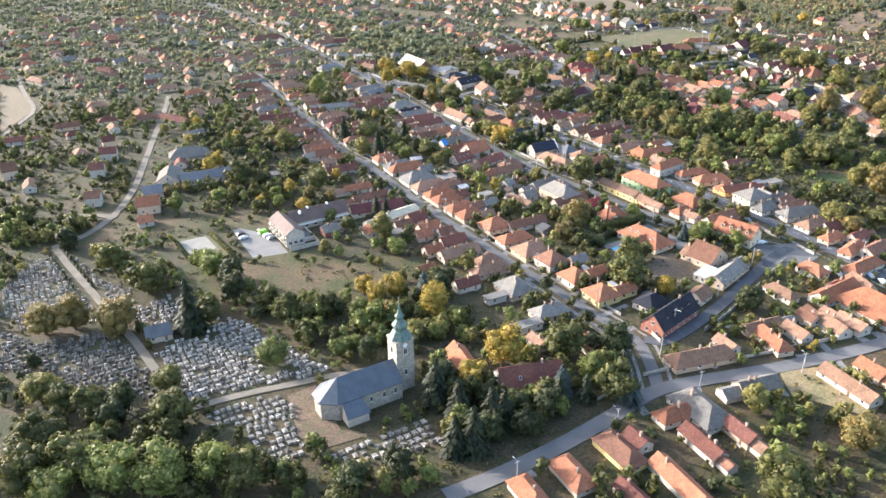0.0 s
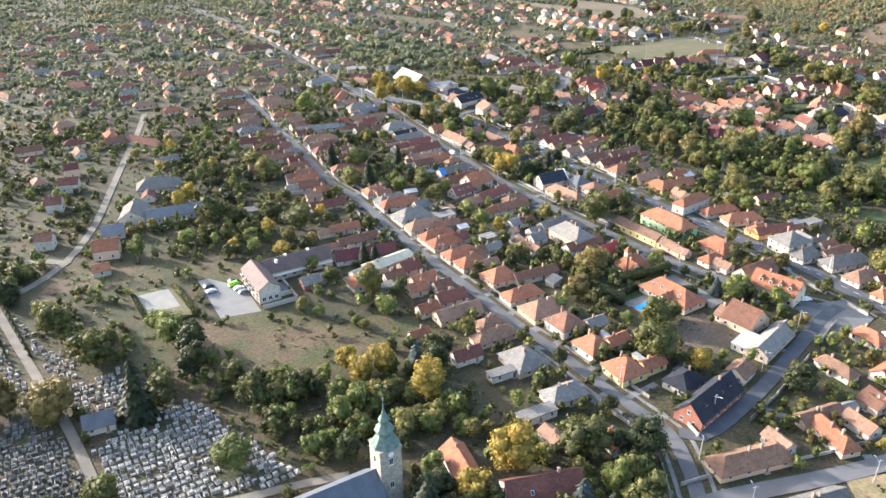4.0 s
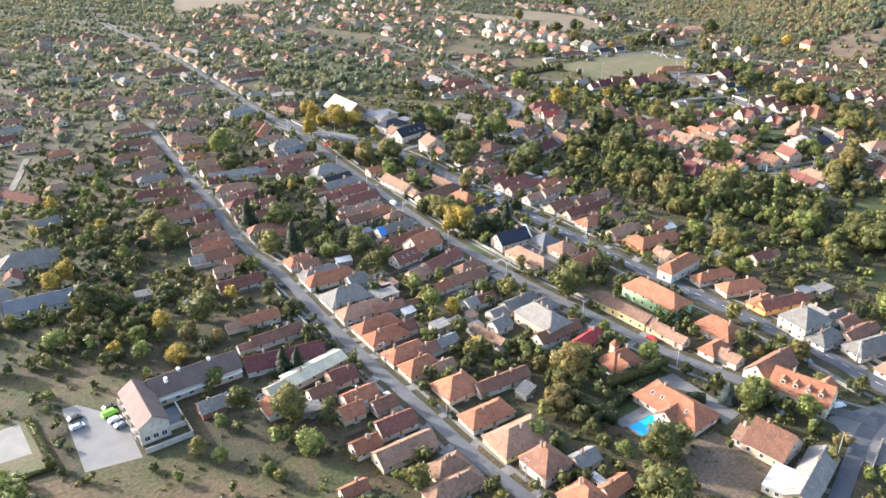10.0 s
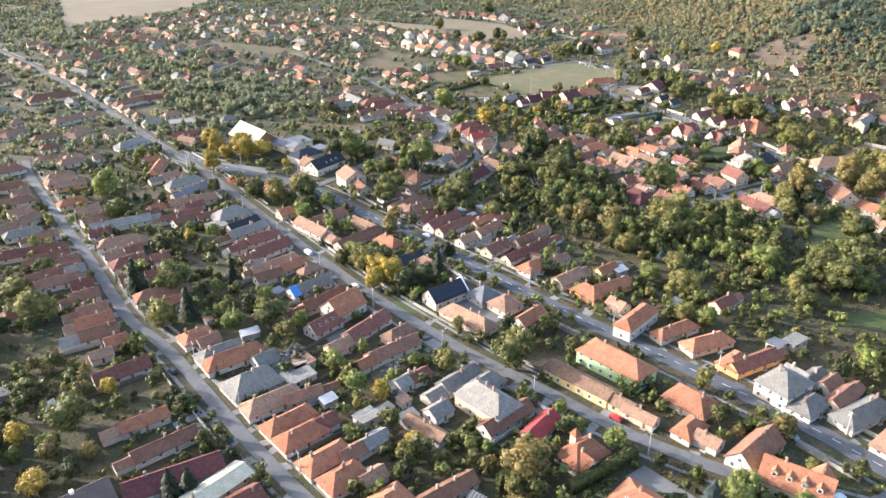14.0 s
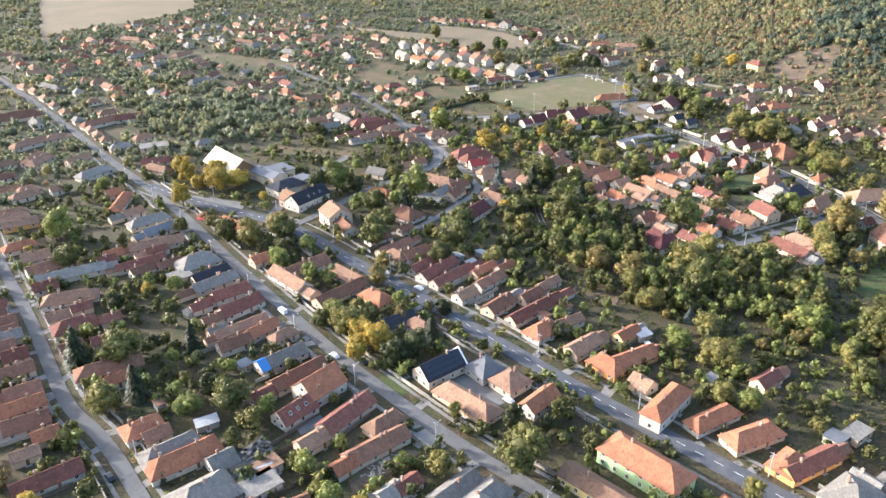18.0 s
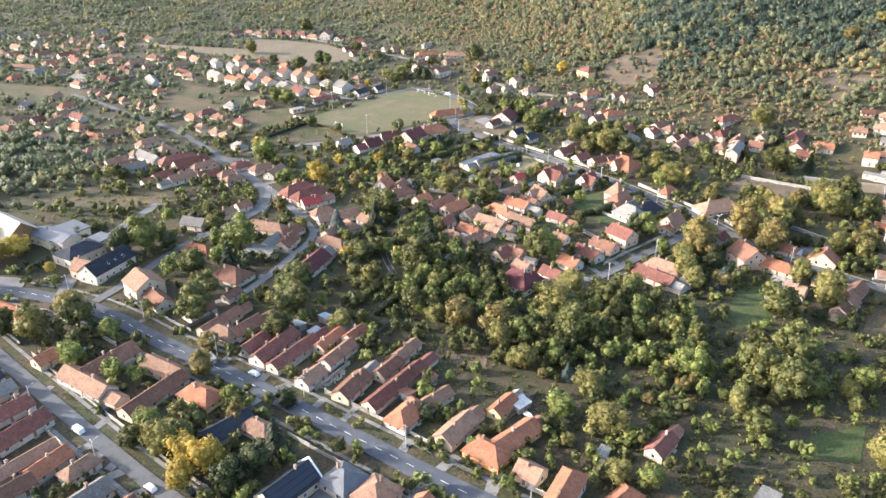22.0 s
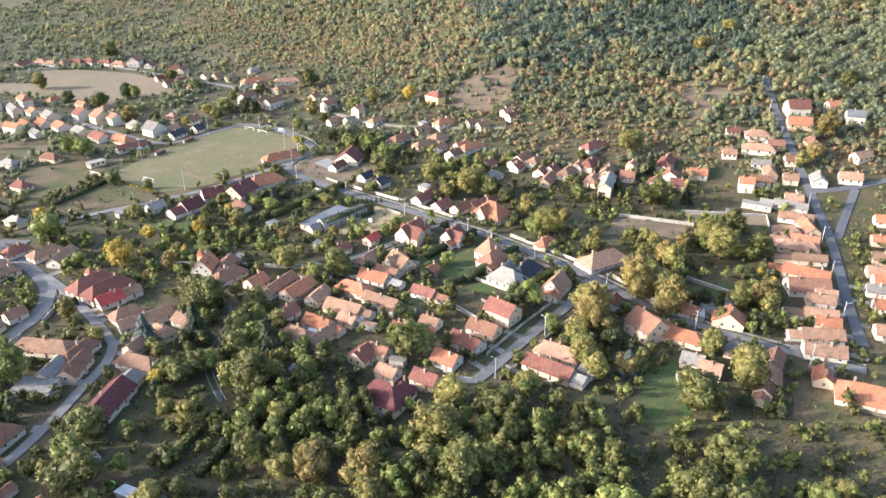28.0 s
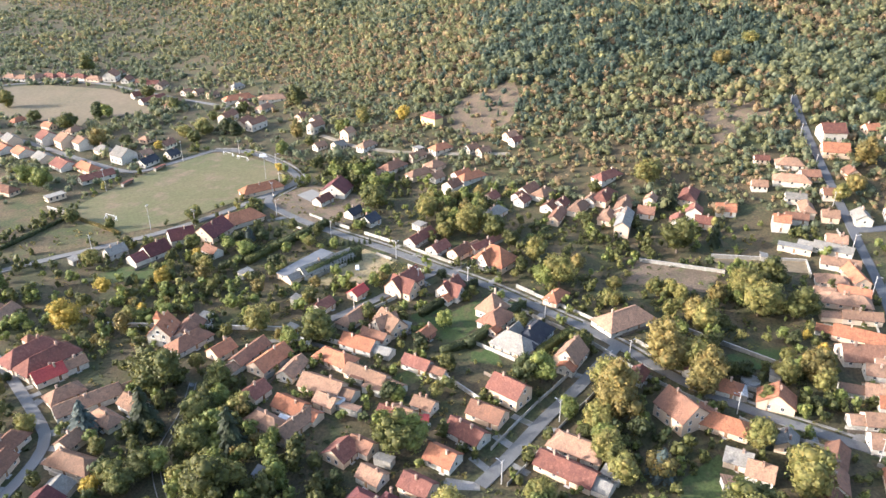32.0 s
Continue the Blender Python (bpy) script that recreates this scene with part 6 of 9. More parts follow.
house(320.0, 206.7, 13.3, 5.89, -3, 2.6, 4.7, "b", "w", "g")
house(317.5, 199.1, 20.9, 8.37, -13, 2.6, 5.5, "g", "w", "h")
house(310.8, 187.1, 14.8, 8.06, -3, 2.6, 5.4, "p", "w", "h")
house(334.2, 235.4, 5.3, 4.96, -5, 2.6, 3.0, "s", "w", "f")
house(341.2, 232.2, 8.4, 4.96, -6, 2.6, 3.0, "g", "w", "f")
house(324.8, 212.9, 8.6, 5.27, -5, 2.6, 4.4, "b", "w", "g")
house(324.9, 217.7, 7.8, 5.27, -5, 2.6, 4.4, "g", "w", "g")
house(95.7, 118.6, 12.3, 6.2, 86, 2.6, 4.8, "o", "w", "h")
house(110.3, 118.3, 13.4, 6.82, 86, 2.6, 5.0, "o", "w", "h")
house(127.8, 118.5, 15.3, 7.44, 88, 2.6, 5.2, "b", "y", "h")
house(135.1, 119.1, 7.5, 5.58, 87, 2.6, 4.6, "r", "w", "g")
house(118.8, 103.7, 10.4, 4.96, 88, 2.6, 4.3, "r", "w", "g")
house(133.2, 100.8, 19.0, 6.2, 84, 2.6, 4.8, "o", "w", "g")
house(153.5, 121.9, 12.8, 6.2, -6, 2.6, 4.8, "o", "w", "h")
house(161.7, 119.6, 18.0, 10.64, -96, 2.6, 6.3, "g", "w", "h")
house(186.1, 118.3, 14.2, 6.82, -13, 2.6, 5.0, "g", "w", "g")
house(163.9, 105.9, 10.3, 5.58, -95, 2.6, 4.6, "r", "w", "g")
house(150.5, 108.4, 14.9, 5.58, 84, 2.6, 4.6, "r", "w", "g")
house(211.8, 103.2, 19.9, 6.2, -97, 2.6, 4.8, "p", "w", "g")
house(225.5, 104.1, 9.8, 6.2, -95, 2.6, 4.8, "o", "w", "g")
house(183.4, 139.0, 23.8, 8.06, -14, 2.6, 5.4, "p", "w", "h")
house(196.9, 139.7, 8.5, 4.96, -95, 2.6, 4.3, "p", "w", "g")
house(213.2, 133.8, 16.7, 6.2, -107, 2.6, 4.8, "o", "w", "h")
house(224.5, 132.0, 9.9, 5.58, -96, 2.6, 4.6, "p", "w", "g")
house(217.4, 141.2, 15.4, 4.96, -10, 2.6, 4.3, "p", "w", "g")
house(239.5, 127.9, 12.3, 6.2, -103, 2.6, 4.8, "p", "w", "g")
house(236.8, 136.2, 7.5, 4.96, -95, 2.6, 4.3, "b", "w", "g")
house(246.3, 124.9, 11.0, 6.2, -94, 2.6, 4.8, "p", "w", "g")
house(267.1, 145.3, 7.5, 4.96, -2, 2.6, 4.3, "r", "w", "g")
house(262.1, 142.6, 22.6, 8.06, 2, 2.6, 5.4, "o", "w", "g")
house(264.2, 128.2, 23.2, 16.72, -95, 2.6, 8.5, "o", "w", "h")
house(277.3, 141.3, 11.9, 5.58, -111, 2.6, 4.6, "p", "w", "g")
house(244.4, 153.5, 12.9, 5.58, -92, 2.6, 4.6, "p", "w", "h")
house(291.8, 149.8, 20.2, 6.82, 1, 2.6, 5.0, "o", "w", "h")
house(316.5, 168.3, 9.9, 5.58, -2, 2.6, 4.6, "r", "w", "g")
house(303.6, 162.4, 17.1, 5.58, 12, 2.6, 4.6, "o", "w", "h")
house(310.2, 156.6, 14.1, 6.82, 4, 2.6, 5.0, "b", "w", "g")
house(305.9, 173.9, 11.9, 5.58, -2, 2.6, 4.6, "o", "w", "h")
house(317.3, 180.0, 12.1, 6.2, -17, 2.6, 4.8, "r", "w", "g")
house(315.2, 264.4, 18.2, 6.2, -12, 2.6, 4.8, "o", "w", "h")
house(308.5, 276.6, 20.6, 6.82, 6, 5, 7.4, "o", "w", "h")
house(346.0, 263.1, 10.5, 5.58, -6, 2.6, 4.6, "r", "w", "g")
house(157.9, 211.9, 13.3, 11.4, -92, 2.6, 6.6, "g", "w", "h")
house(148.5, 209.5, 11.5, 3.72, -4, 2.6, 2.9, "g", "w", "f")
house(158.1, 190.0, 13.2, 8.06, -4, 2.6, 5.4, "g", "w", "h")
house(144.7, 186.6, 12.3, 4.34, -3, 2.6, 2.9, "g", "w", "f")
house(142.0, 175.7, 7.5, 4.96, 87, 2.6, 4.3, "p", "w", "g")
house(156.2, 164.5, 7.5, 5.58, 85, 2.6, 4.6, "o", "w", "g")
house(143.0, 224.6, 10.3, 6.2, -2, 2.6, 4.8, "r", "w", "g")
house(158.2, 229.8, 16.6, 6.82, -1, 2.6, 5.0, "p", "w", "h")
house(135.5, 244.4, 7.5, 4.34, -1, 2.6, 4.1, "o", "w", "g")
house(152, 301.6, 22.5, 7.4, 10, 2.6, 4.0, "c", "w", "g")
house(150.2, 327.9, 19.1, 5.58, -1, 2.6, 4.6, "b", "w", "g")
house(149.9, 342.6, 14.2, 5.58, -5, 2.6, 4.6, "o", "w", "g")
house(146.7, 313.3, 26.6, 8.4, -12, 2.6, 5.6, "m", "w", "g")
house(131.8, 290.1, 7.5, 4.96, 90, 2.6, 4.3, "o", "w", "g")
house(116.6, 302.3, 7.5, 6.2, -0, 2.6, 4.8, "g", "r", "g")
house(28.4, 253.2, 8.8, 7.44, -6, 2.6, 5.2, "s", "w", "g")
house(27.5, 399.4, 7.5, 6.82, -19, 5, 7.4, "b", "w", "g")
house(79.4, 433.3, 7.5, 6.2, 77, 2.6, 4.8, "r", "w", "g")
house(87.5, 446.6, 22.3, 12.16, -11, 2.6, 6.9, "g", "w", "h")
house(100.2, 484.7, 13.1, 5.58, 7, 2.6, 4.6, "g", "w", "g")
house(36.1, 444.0, 7.5, 8.06, -14, 5, 7.8, "r", "w", "g")
house(46.1, 469.2, 9.5, 7.44, -17, 5, 7.6, "r", "w", "g")
house(49.8, 493.3, 7.5, 6.82, -2, 5, 7.4, "r", "w", "g")
house(-6.8, 468.3, 7.5, 10.64, 2, 5, 8.7, "b", "w", "g")
house(97.2, 525.7, 30.8, 7.44, -60, 2.6, 5.2, "r", "w", "h")
house(80.4, 539.0, 11.4, 7.44, 4, 2.6, 5.2, "b", "w", "g")
house(27.4, 700.3, 23.7, 6.82, -67, 2.6, 5.0, "p", "w", "h", 1)
house(78.8, 751.5, 17.0, 6.82, 2, 2.6, 5.0, "r", "w", "h", 1)
house(81.1, 708.7, 19.3, 7.44, -53, 2.6, 5.2, "r", "w", "h", 1)
house(98.0, 740.2, 10.2, 6.82, 12, 2.6, 5.0, "g", "w", "g", 1)
house(114.6, 722.2, 11.9, 6.82, 17, 2.6, 5.0, "p", "w", "g", 1)
house(132.4, 699.5, 16.1, 6.82, 36, 2.6, 5.0, "p", "w", "h", 1)
house(127.1, 590.6, 14.2, 6.82, 10, 2.6, 5.0, "o", "w", "h")
house(67.9, 624.1, 7.5, 6.2, 21, 2.6, 4.8, "p", "w", "g", 1)
house(186.3, 728.4, 9.4, 6.2, -12, 2.6, 4.8, "p", "w", "h", 1)
house(187.4, 703.5, 13.1, 6.2, 70, 2.6, 4.8, "p", "w", "h", 1)
house(194.3, 691.6, 11.6, 6.2, -32, 2.6, 4.8, "p", "w", "h", 1)
house(211.8, 663.2, 16.3, 6.82, 7, 2.6, 5.0, "p", "w", "h", 1)
house(230.5, 663.5, 18.3, 6.82, 45, 2.6, 5.0, "p", "w", "h", 1)
house(195.5, 574.6, 16.4, 6.82, 1, 2.6, 5.0, "p", "w", "h")
house(209.2, 602.9, 13.9, 6.2, 3, 2.6, 4.8, "p", "w", "h")
house(168.0, 584.3, 23.7, 6.82, -9, 2.6, 5.0, "b", "w", "h")
house(163.6, 558.3, 28.1, 6.82, -1, 2.6, 5.0, "b", "w", "h")
house(161.1, 527.5, 29.1, 6.82, 27, 2.6, 5.0, "p", "w", "h")
house(189.9, 538.2, 13.8, 6.2, 0, 2.6, 4.8, "o", "w", "h")
house(158.2, 490.5, 28.4, 6.2, -16, 2.6, 4.8, "r", "w", "h")
house(159.1, 462.8, 21.8, 6.2, 2, 2.6, 4.8, "b", "w", "g")
house(168.2, 693.4, 29.6, 6.2, -24, 2.6, 4.8, "b", "w", "h", 1)
house(174.4, 611.9, 24.5, 6.2, -2, 2.6, 4.8, "b", "w", "h")
house(81.3, 1025.2, 10.1, 7.44, 18, 2.6, 5.2, "p", "w", "g", 1)
house(17.0, 912.0, 16.9, 5.58, 83, 2.6, 4.6, "p", "w", "g", 1)
house(157.0, 951.1, 10.2, 6.82, 15, 2.6, 5.0, "p", "w", "g", 1)
house(82.2, 896.9, 7.5, 6.82, 20, 2.6, 5.0, "p", "w", "g", 1)
house(65.1, 1118.5, 14.1, 6.82, 41, 2.6, 5.0, "p", "w", "g", 1)
house(124.1, 908.1, 8.2, 6.82, 21, 2.6, 5.0, "g", "w", "g", 1)
house(181.6, 869.1, 8.4, 6.82, 19, 2.6, 5.0, "p", "w", "g", 1)
house(39.5, 1031.6, 9.6, 6.82, 19, 2.6, 5.0, "p", "w", "g", 1)
house(187.2, 1004.2, 17.3, 6.82, 16, 2.6, 5.0, "p", "w", "h", 1)
house(222.9, 929.5, 16.9, 6.82, 13, 2.6, 5.0, "p", "w", "h", 1)
house(174.6, 783.5, 12.0, 6.2, 12, 2.6, 4.8, "g", "w", "g", 1)
house(98.9, 815.7, 8.1, 6.2, 8, 2.6, 4.8, "p", "w", "g", 1)
house(197.4, 565.4, 15.6, 6.2, -9, 2.6, 4.8, "p", "o", "g")
house(197.2, 582.2, 15.5, 6.2, -1, 2.6, 4.8, "p", "w", "h")
house(212.6, 609.6, 12.5, 7.44, 2, 2.6, 5.2, "p", "w", "h")
house(225.1, 600.9, 7.5, 5.58, 2, 2.6, 4.6, "p", "w", "g")
house(158.0, 453.6, 17.1, 6.2, -7, 2.6, 4.8, "b", "w", "g")
house(162.5, 479.1, 14.7, 6.2, -7, 2.6, 4.8, "b", "w", "g")
house(167.9, 504.5, 9.8, 5.58, -4, 2.6, 4.6, "b", "w", "g")
house(160.3, 514.8, 16.3, 6.2, -3, 2.6, 4.8, "g", "w", "h")
house(166.2, 542.6, 10.6, 6.2, 3, 2.6, 4.8, "p", "w", "g")
house(173.9, 570.5, 8.3, 5.58, 2, 2.6, 4.6, "p", "w", "g")
house(203.6, 616.6, 19.1, 6.2, -20, 2.6, 4.8, "b", "w", "h")
house(179.8, 618.9, 8.8, 5.58, -4, 2.6, 4.6, "b", "w", "g")
house(245.1, 526.7, 19.6, 7.44, 0, 2.6, 5.2, "g", "w", "h")
house(245.3, 513.1, 16.7, 6.82, 6, 2.6, 5.0, "s", "w", "g")
house(243.8, 560.1, 24.8, 6.2, 54, 2.6, 4.8, "o", "w", "h")
house(243.6, 542.2, 9.6, 5.58, 2, 2.6, 4.6, "p", "w", "g")
house(245.5, 574.8, 7.5, 6.2, 1, 2.6, 4.8, "o", "w", "g")
house(237.3, 498.9, 22.8, 6.82, -12, 2.6, 5.0, "p", "w", "g")
house(235.1, 492.8, 9.6, 4.96, -3, 2.6, 4.3, "r", "w", "g")
house(219.0, 501.6, 8.1, 5.58, -4, 2.6, 4.6, "o", "w", "g")
house(274.7, 493.8, 24.7, 5.58, -82, 2.6, 4.6, "o", "w", "h")
house(305.5, 710.3, 18.4, 7.44, -15, 2.6, 5.2, "r", "w", "g", 1)
house(246.5, 766.3, 33.6, 10.64, -3, 2.6, 6.3, "b", "w", "h", 1)
house(236.8, 696.0, 23.3, 7.44, 14, 2.6, 5.2, "p", "w", "h", 1)
house(231.7, 656.6, 19.1, 7.44, 39, 2.6, 5.2, "p", "w", "h", 1)
house(199.5, 686.7, 18.8, 6.82, 35, 2.6, 5.0, "p", "w", "h", 1)
house(253.0, 696.5, 13.9, 6.82, -2, 2.6, 5.0, "p", "w", "h", 1)
house(249.4, 642.6, 14.6, 6.2, 15, 2.6, 4.8, "p", "w", "g", 1)
house(277.1, 650.4, 12.9, 6.82, -8, 2.6, 5.0, "g", "w", "h", 1)
house(286.9, 713.4, 27.1, 7.44, 9, 2.6, 5.2, "b", "w", "h", 1)
house(293.7, 638.9, 16.7, 10.64, -18, 2.6, 3.4, "g", "w", "f", 1)
house(282.3, 608.5, 15.8, 6.2, -20, 2.6, 4.8, "r", "w", "g")
house(278.5, 595.9, 17.9, 6.2, -70, 2.6, 4.8, "p", "w", "h")
house(249.0, 613.7, 20.7, 7.44, 13, 2.6, 5.2, "g", "w", "h")
house(291.5, 840.9, 26.0, 6.2, -74, 2.6, 4.8, "g", "w", "h", 1)
house(261.1, 931.9, 11.8, 6.2, -85, 2.6, 4.8, "p", "w", "h", 1)
house(261.3, 910.6, 11.2, 5.58, -80, 2.6, 4.6, "p", "w", "h", 1)
house(262.8, 886.5, 10.9, 5.58, -78, 2.6, 4.6, "p", "w", "h", 1)
house(275.6, 858.9, 10.7, 5.58, -78, 2.6, 4.6, "p", "w", "h", 1)
house(278.1, 837.9, 10.4, 5.58, -81, 2.6, 4.6, "p", "w", "h", 1)
house(277.6, 809.2, 10.1, 5.58, -85, 2.6, 4.6, "p", "w", "h", 1)
house(276.9, 782.2, 9.8, 5.58, -90, 2.6, 4.6, "p", "w", "h", 1)
house(276.6, 757.1, 11.9, 5.58, -94, 2.6, 4.6, "p", "w", "h", 1)
house(276.6, 729.1, 10.1, 6.2, -94, 2.6, 4.8, "g", "w", "h", 1)
house(275.9, 700.5, 9.2, 5.58, -96, 2.6, 4.6, "p", "w", "h", 1)
house(275.5, 686.2, 9.1, 5.58, -98, 2.6, 4.6, "p", "w", "h", 1)
house(275.1, 671.7, 8.9, 5.58, -99, 2.6, 4.6, "p", "w", "h", 1)
house(329.7, 934.8, 15.1, 6.2, 16, 2.6, 4.8, "o", "w", "h", 1)
house(391.3, 958.4, 19.0, 6.2, 2, 2.6, 4.8, "o", "w", "h", 1)
house(416.9, 997.3, 26.4, 7.44, -64, 2.6, 5.2, "p", "w", "h", 1)
house(387.0, 908.8, 15.8, 6.2, 13, 2.6, 4.8, "g", "w", "h", 1)
house(419.1, 960.8, 20.5, 5.58, -97, 2.6, 4.6, "p", "w", "g", 1)
house(389.4, 861.0, 8.3, 5.58, 9, 2.6, 4.6, "g", "w", "g", 1)
house(424.1, 888.9, 22.4, 6.82, 23, 2.6, 5.0, "p", "w", "h", 1)
house(473.8, 963.1, 11.7, 6.82, -80, 2.6, 5.0, "p", "w", "h", 1)
house(479.7, 941.0, 7.5, 4.96, -76, 2.6, 4.3, "g", "w", "g", 1)
house(482.5, 920.2, 11.8, 5.58, -103, 2.6, 4.6, "g", "w", "g", 1)
house(496.6, 905.4, 29.0, 6.2, -69, 2.6, 4.8, "p", "w", "h", 1)
house(494.2, 876.6, 19.4, 6.82, 34, 2.6, 5.0, "g", "w", "h", 1)
house(505.5, 860.0, 15.3, 7.44, 17, 2.6, 5.2, "p", "w", "h", 1)
house(503.8, 827.7, 18.3, 7.44, -74, 2.6, 5.2, "g", "w", "h", 1)
house(418.3, 830.8, 11.7, 5.58, 22, 2.6, 4.6, "p", "w", "g", 1)
house(427.7, 814.9, 7.7, 5.58, -65, 2.6, 4.6, "p", "w", "h", 1)
house(430.7, 779.7, 8.1, 5.58, 24, 2.6, 4.6, "g", "w", "g", 1)
house(406.2, 789.5, 14.8, 6.2, 33, 2.6, 4.8, "b", "w", "g", 1)
house(388.5, 778.8, 16.1, 6.2, 11, 2.6, 4.8, "g", "w", "h", 1)
house(409.6, 748.7, 12.0, 5.58, 24, 2.6, 4.6, "p", "w", "g", 1)
house(416.5, 736.5, 7.7, 6.2, 5, 2.6, 4.8, "r", "w", "g", 1)
house(457.8, 785.5, 13.2, 5.58, 36, 2.6, 4.6, "p", "w", "g", 1)
house(483.8, 772.4, 12.5, 6.2, -25, 2.6, 4.8, "p", "w", "h", 1)
house(419.7, 720.4, 10.5, 6.2, -0, 2.6, 4.8, "p", "w", "g", 1)
house(437.7, 720.2, 14.6, 6.82, -92, 2.6, 5.0, "r", "w", "g", 1)
house(434.7, 736.4, 13.2, 6.2, 9, 2.6, 4.8, "p", "w", "h", 1)
house(417.7, 670.4, 18.4, 6.2, -90, 2.6, 4.8, "o", "w", "h", 1)
house(403.5, 645.1, 15.7, 6.82, 1, 2.6, 5.0, "p", "w", "h", 1)
house(428.9, 666.8, 11.6, 7.44, -23, 2.6, 5.2, "p", "w", "g", 1)
house(531.9, 768.6, 30.7, 7.44, -115, 2.6, 5.2, "g", "w", "h", 1)
house(581.5, 799.9, 19.1, 6.82, -13, 2.6, 5.0, "p", "w", "h", 1)
house(563.9, 934.8, 7.5, 6.2, -51, 2.6, 4.8, "p", "w", "g", 1)
house(431.9, 631.3, 16.7, 6.82, -1, 2.6, 5.0, "p", "w", "h", 1)
house(421.4, 576.5, 20.2, 10.64, -14, 2.6, 6.3, "r", "w", "g", 1)
house(398.7, 605.7, 9.4, 6.2, -4, 2.6, 4.8, "b", "w", "g", 1)
house(414.4, 606.7, 20.7, 6.82, -95, 2.6, 5.0, "g", "w", "g", 1)
house(422.1, 545.7, 10.4, 6.2, -9, 2.6, 4.8, "p", "w", "h")
house(419.3, 537.0, 11.2, 6.2, -11, 2.6, 4.8, "p", "w", "h")
house(481.5, 763.0, 8.3, 6.2, 62, 2.6, 4.8, "p", "w", "h", 1)
house(482.8, 750.5, 8.5, 6.2, -113, 2.6, 4.8, "p", "w", "h", 1)
house(482.5, 734.0, 8.4, 6.2, -109, 2.6, 4.8, "p", "w", "h", 1)
house(481.6, 712.0, 8.3, 6.2, -104, 2.6, 4.8, "p", "w", "h", 1)
house(482.4, 695.7, 8.2, 6.2, -102, 2.6, 4.8, "p", "w", "h", 1)
house(483.8, 676.3, 8.3, 6.2, -94, 2.6, 4.8, "p", "w", "h", 1)
house(482.7, 654.1, 12.5, 6.2, -99, 2.6, 4.8, "o", "w", "h", 1)
house(471.5, 630.3, 10.3, 6.2, -98, 2.6, 4.8, "p", "w", "h", 1)
house(470.1, 613.5, 9.8, 6.2, -98, 2.6, 4.8, "p", "w", "h", 1)
house(467.9, 601.9, 11.6, 6.2, -99, 2.6, 4.8, "p", "w", "h", 1)
house(460.1, 579.5, 10.2, 6.2, -98, 2.6, 4.8, "g", "w", "h", 1)
house(605.7, 807.0, 18.6, 6.82, -109, 2.6, 5.0, "p", "w", "g", 1)
house(570.4, 736.3, 17.2, 6.82, -100, 5, 7.4, "g", "w", "g", 1)
house(601.8, 773.9, 11.1, 6.82, -104, 5, 7.4, "g", "w", "g", 1)
house(598.9, 748.5, 17.5, 6.82, -116, 5, 7.4, "g", "w", "g", 1)
house(567.1, 710.5, 14.0, 6.82, -94, 5, 7.4, "o", "w", "g", 1)
house(564.5, 840.6, 18.8, 6.82, 10, 2.6, 5.0, "p", "w", "h", 1)
house(562.9, 818.8, 9.1, 6.2, -11, 2.6, 4.8, "p", "w", "g", 1)
house(569.5, 878.2, 12.7, 6.2, -43, 2.6, 4.8, "p", "w", "g", 1)
WOODS = []
WOODS.append([(369, 354), (404, 351), (412, 337), (430, 316), (434, 287), (408, 271), (388, 260), (372, 272), (380, 290), (368, 300), (360, 312), (353, 326), (350, 343)])
WOODS.append([(410, 263), (423, 257), (424, 238), (402, 230), (389, 237), (382, 253)])
WOODS.append([(383, 400), (405, 401), (415, 377), (404, 353), (411, 330), (387, 319), (365, 370), (370, 388)])
WOODS.append([(-25, 220), (-9, 221), (13, 204), (27, 193), (29, 173), (50, 155), (82, 142), (71, 130), (12, 164), (-19, 182)])
WOODS.append([(63, 258), (101, 235), (130, 207), (122, 194), (91, 204), (71, 208), (68, 245)])
WOODS.append([(105, 188), (109, 163), (134, 151), (159, 154), (155, 142), (100, 140), (88, 145)])
WOODS.append([(327, 761), (384, 735), (413, 657), (390, 591), (343, 605), (323, 652), (299, 694)])
WOODS.append([(417, 844), (359, 815), (349, 926), (332, 810), (352, 764)])
WOODS.append([(636, 512), (651, 488), (634, 456), (604, 441), (607, 456)])
WOODS.append([(609, 429), (628, 400), (587, 384), (579, 402)])
WOODS.append([(535, 299), (537, 270), (510, 271), (518, 294)])
WOODS.append([(591, 274), (599, 252), (565, 253), (564, 269)])
WOODS.append([(-15, 411), (28, 380), (10, 358), (-17, 374)])
WOODS.append([(424, 447), (437, 434), (434, 410), (425, 383), (414, 354), (390, 410), (407, 430)])
# rough open ground with scattered bushes behind the main road
SCRUB = [(330, 331), (349, 375), (363, 397), (402, 387), (386, 360), (432, 320), (440, 286), (462, 272), (433, 258), (466, 196), (364, 206), (335, 246), (334, 288)]
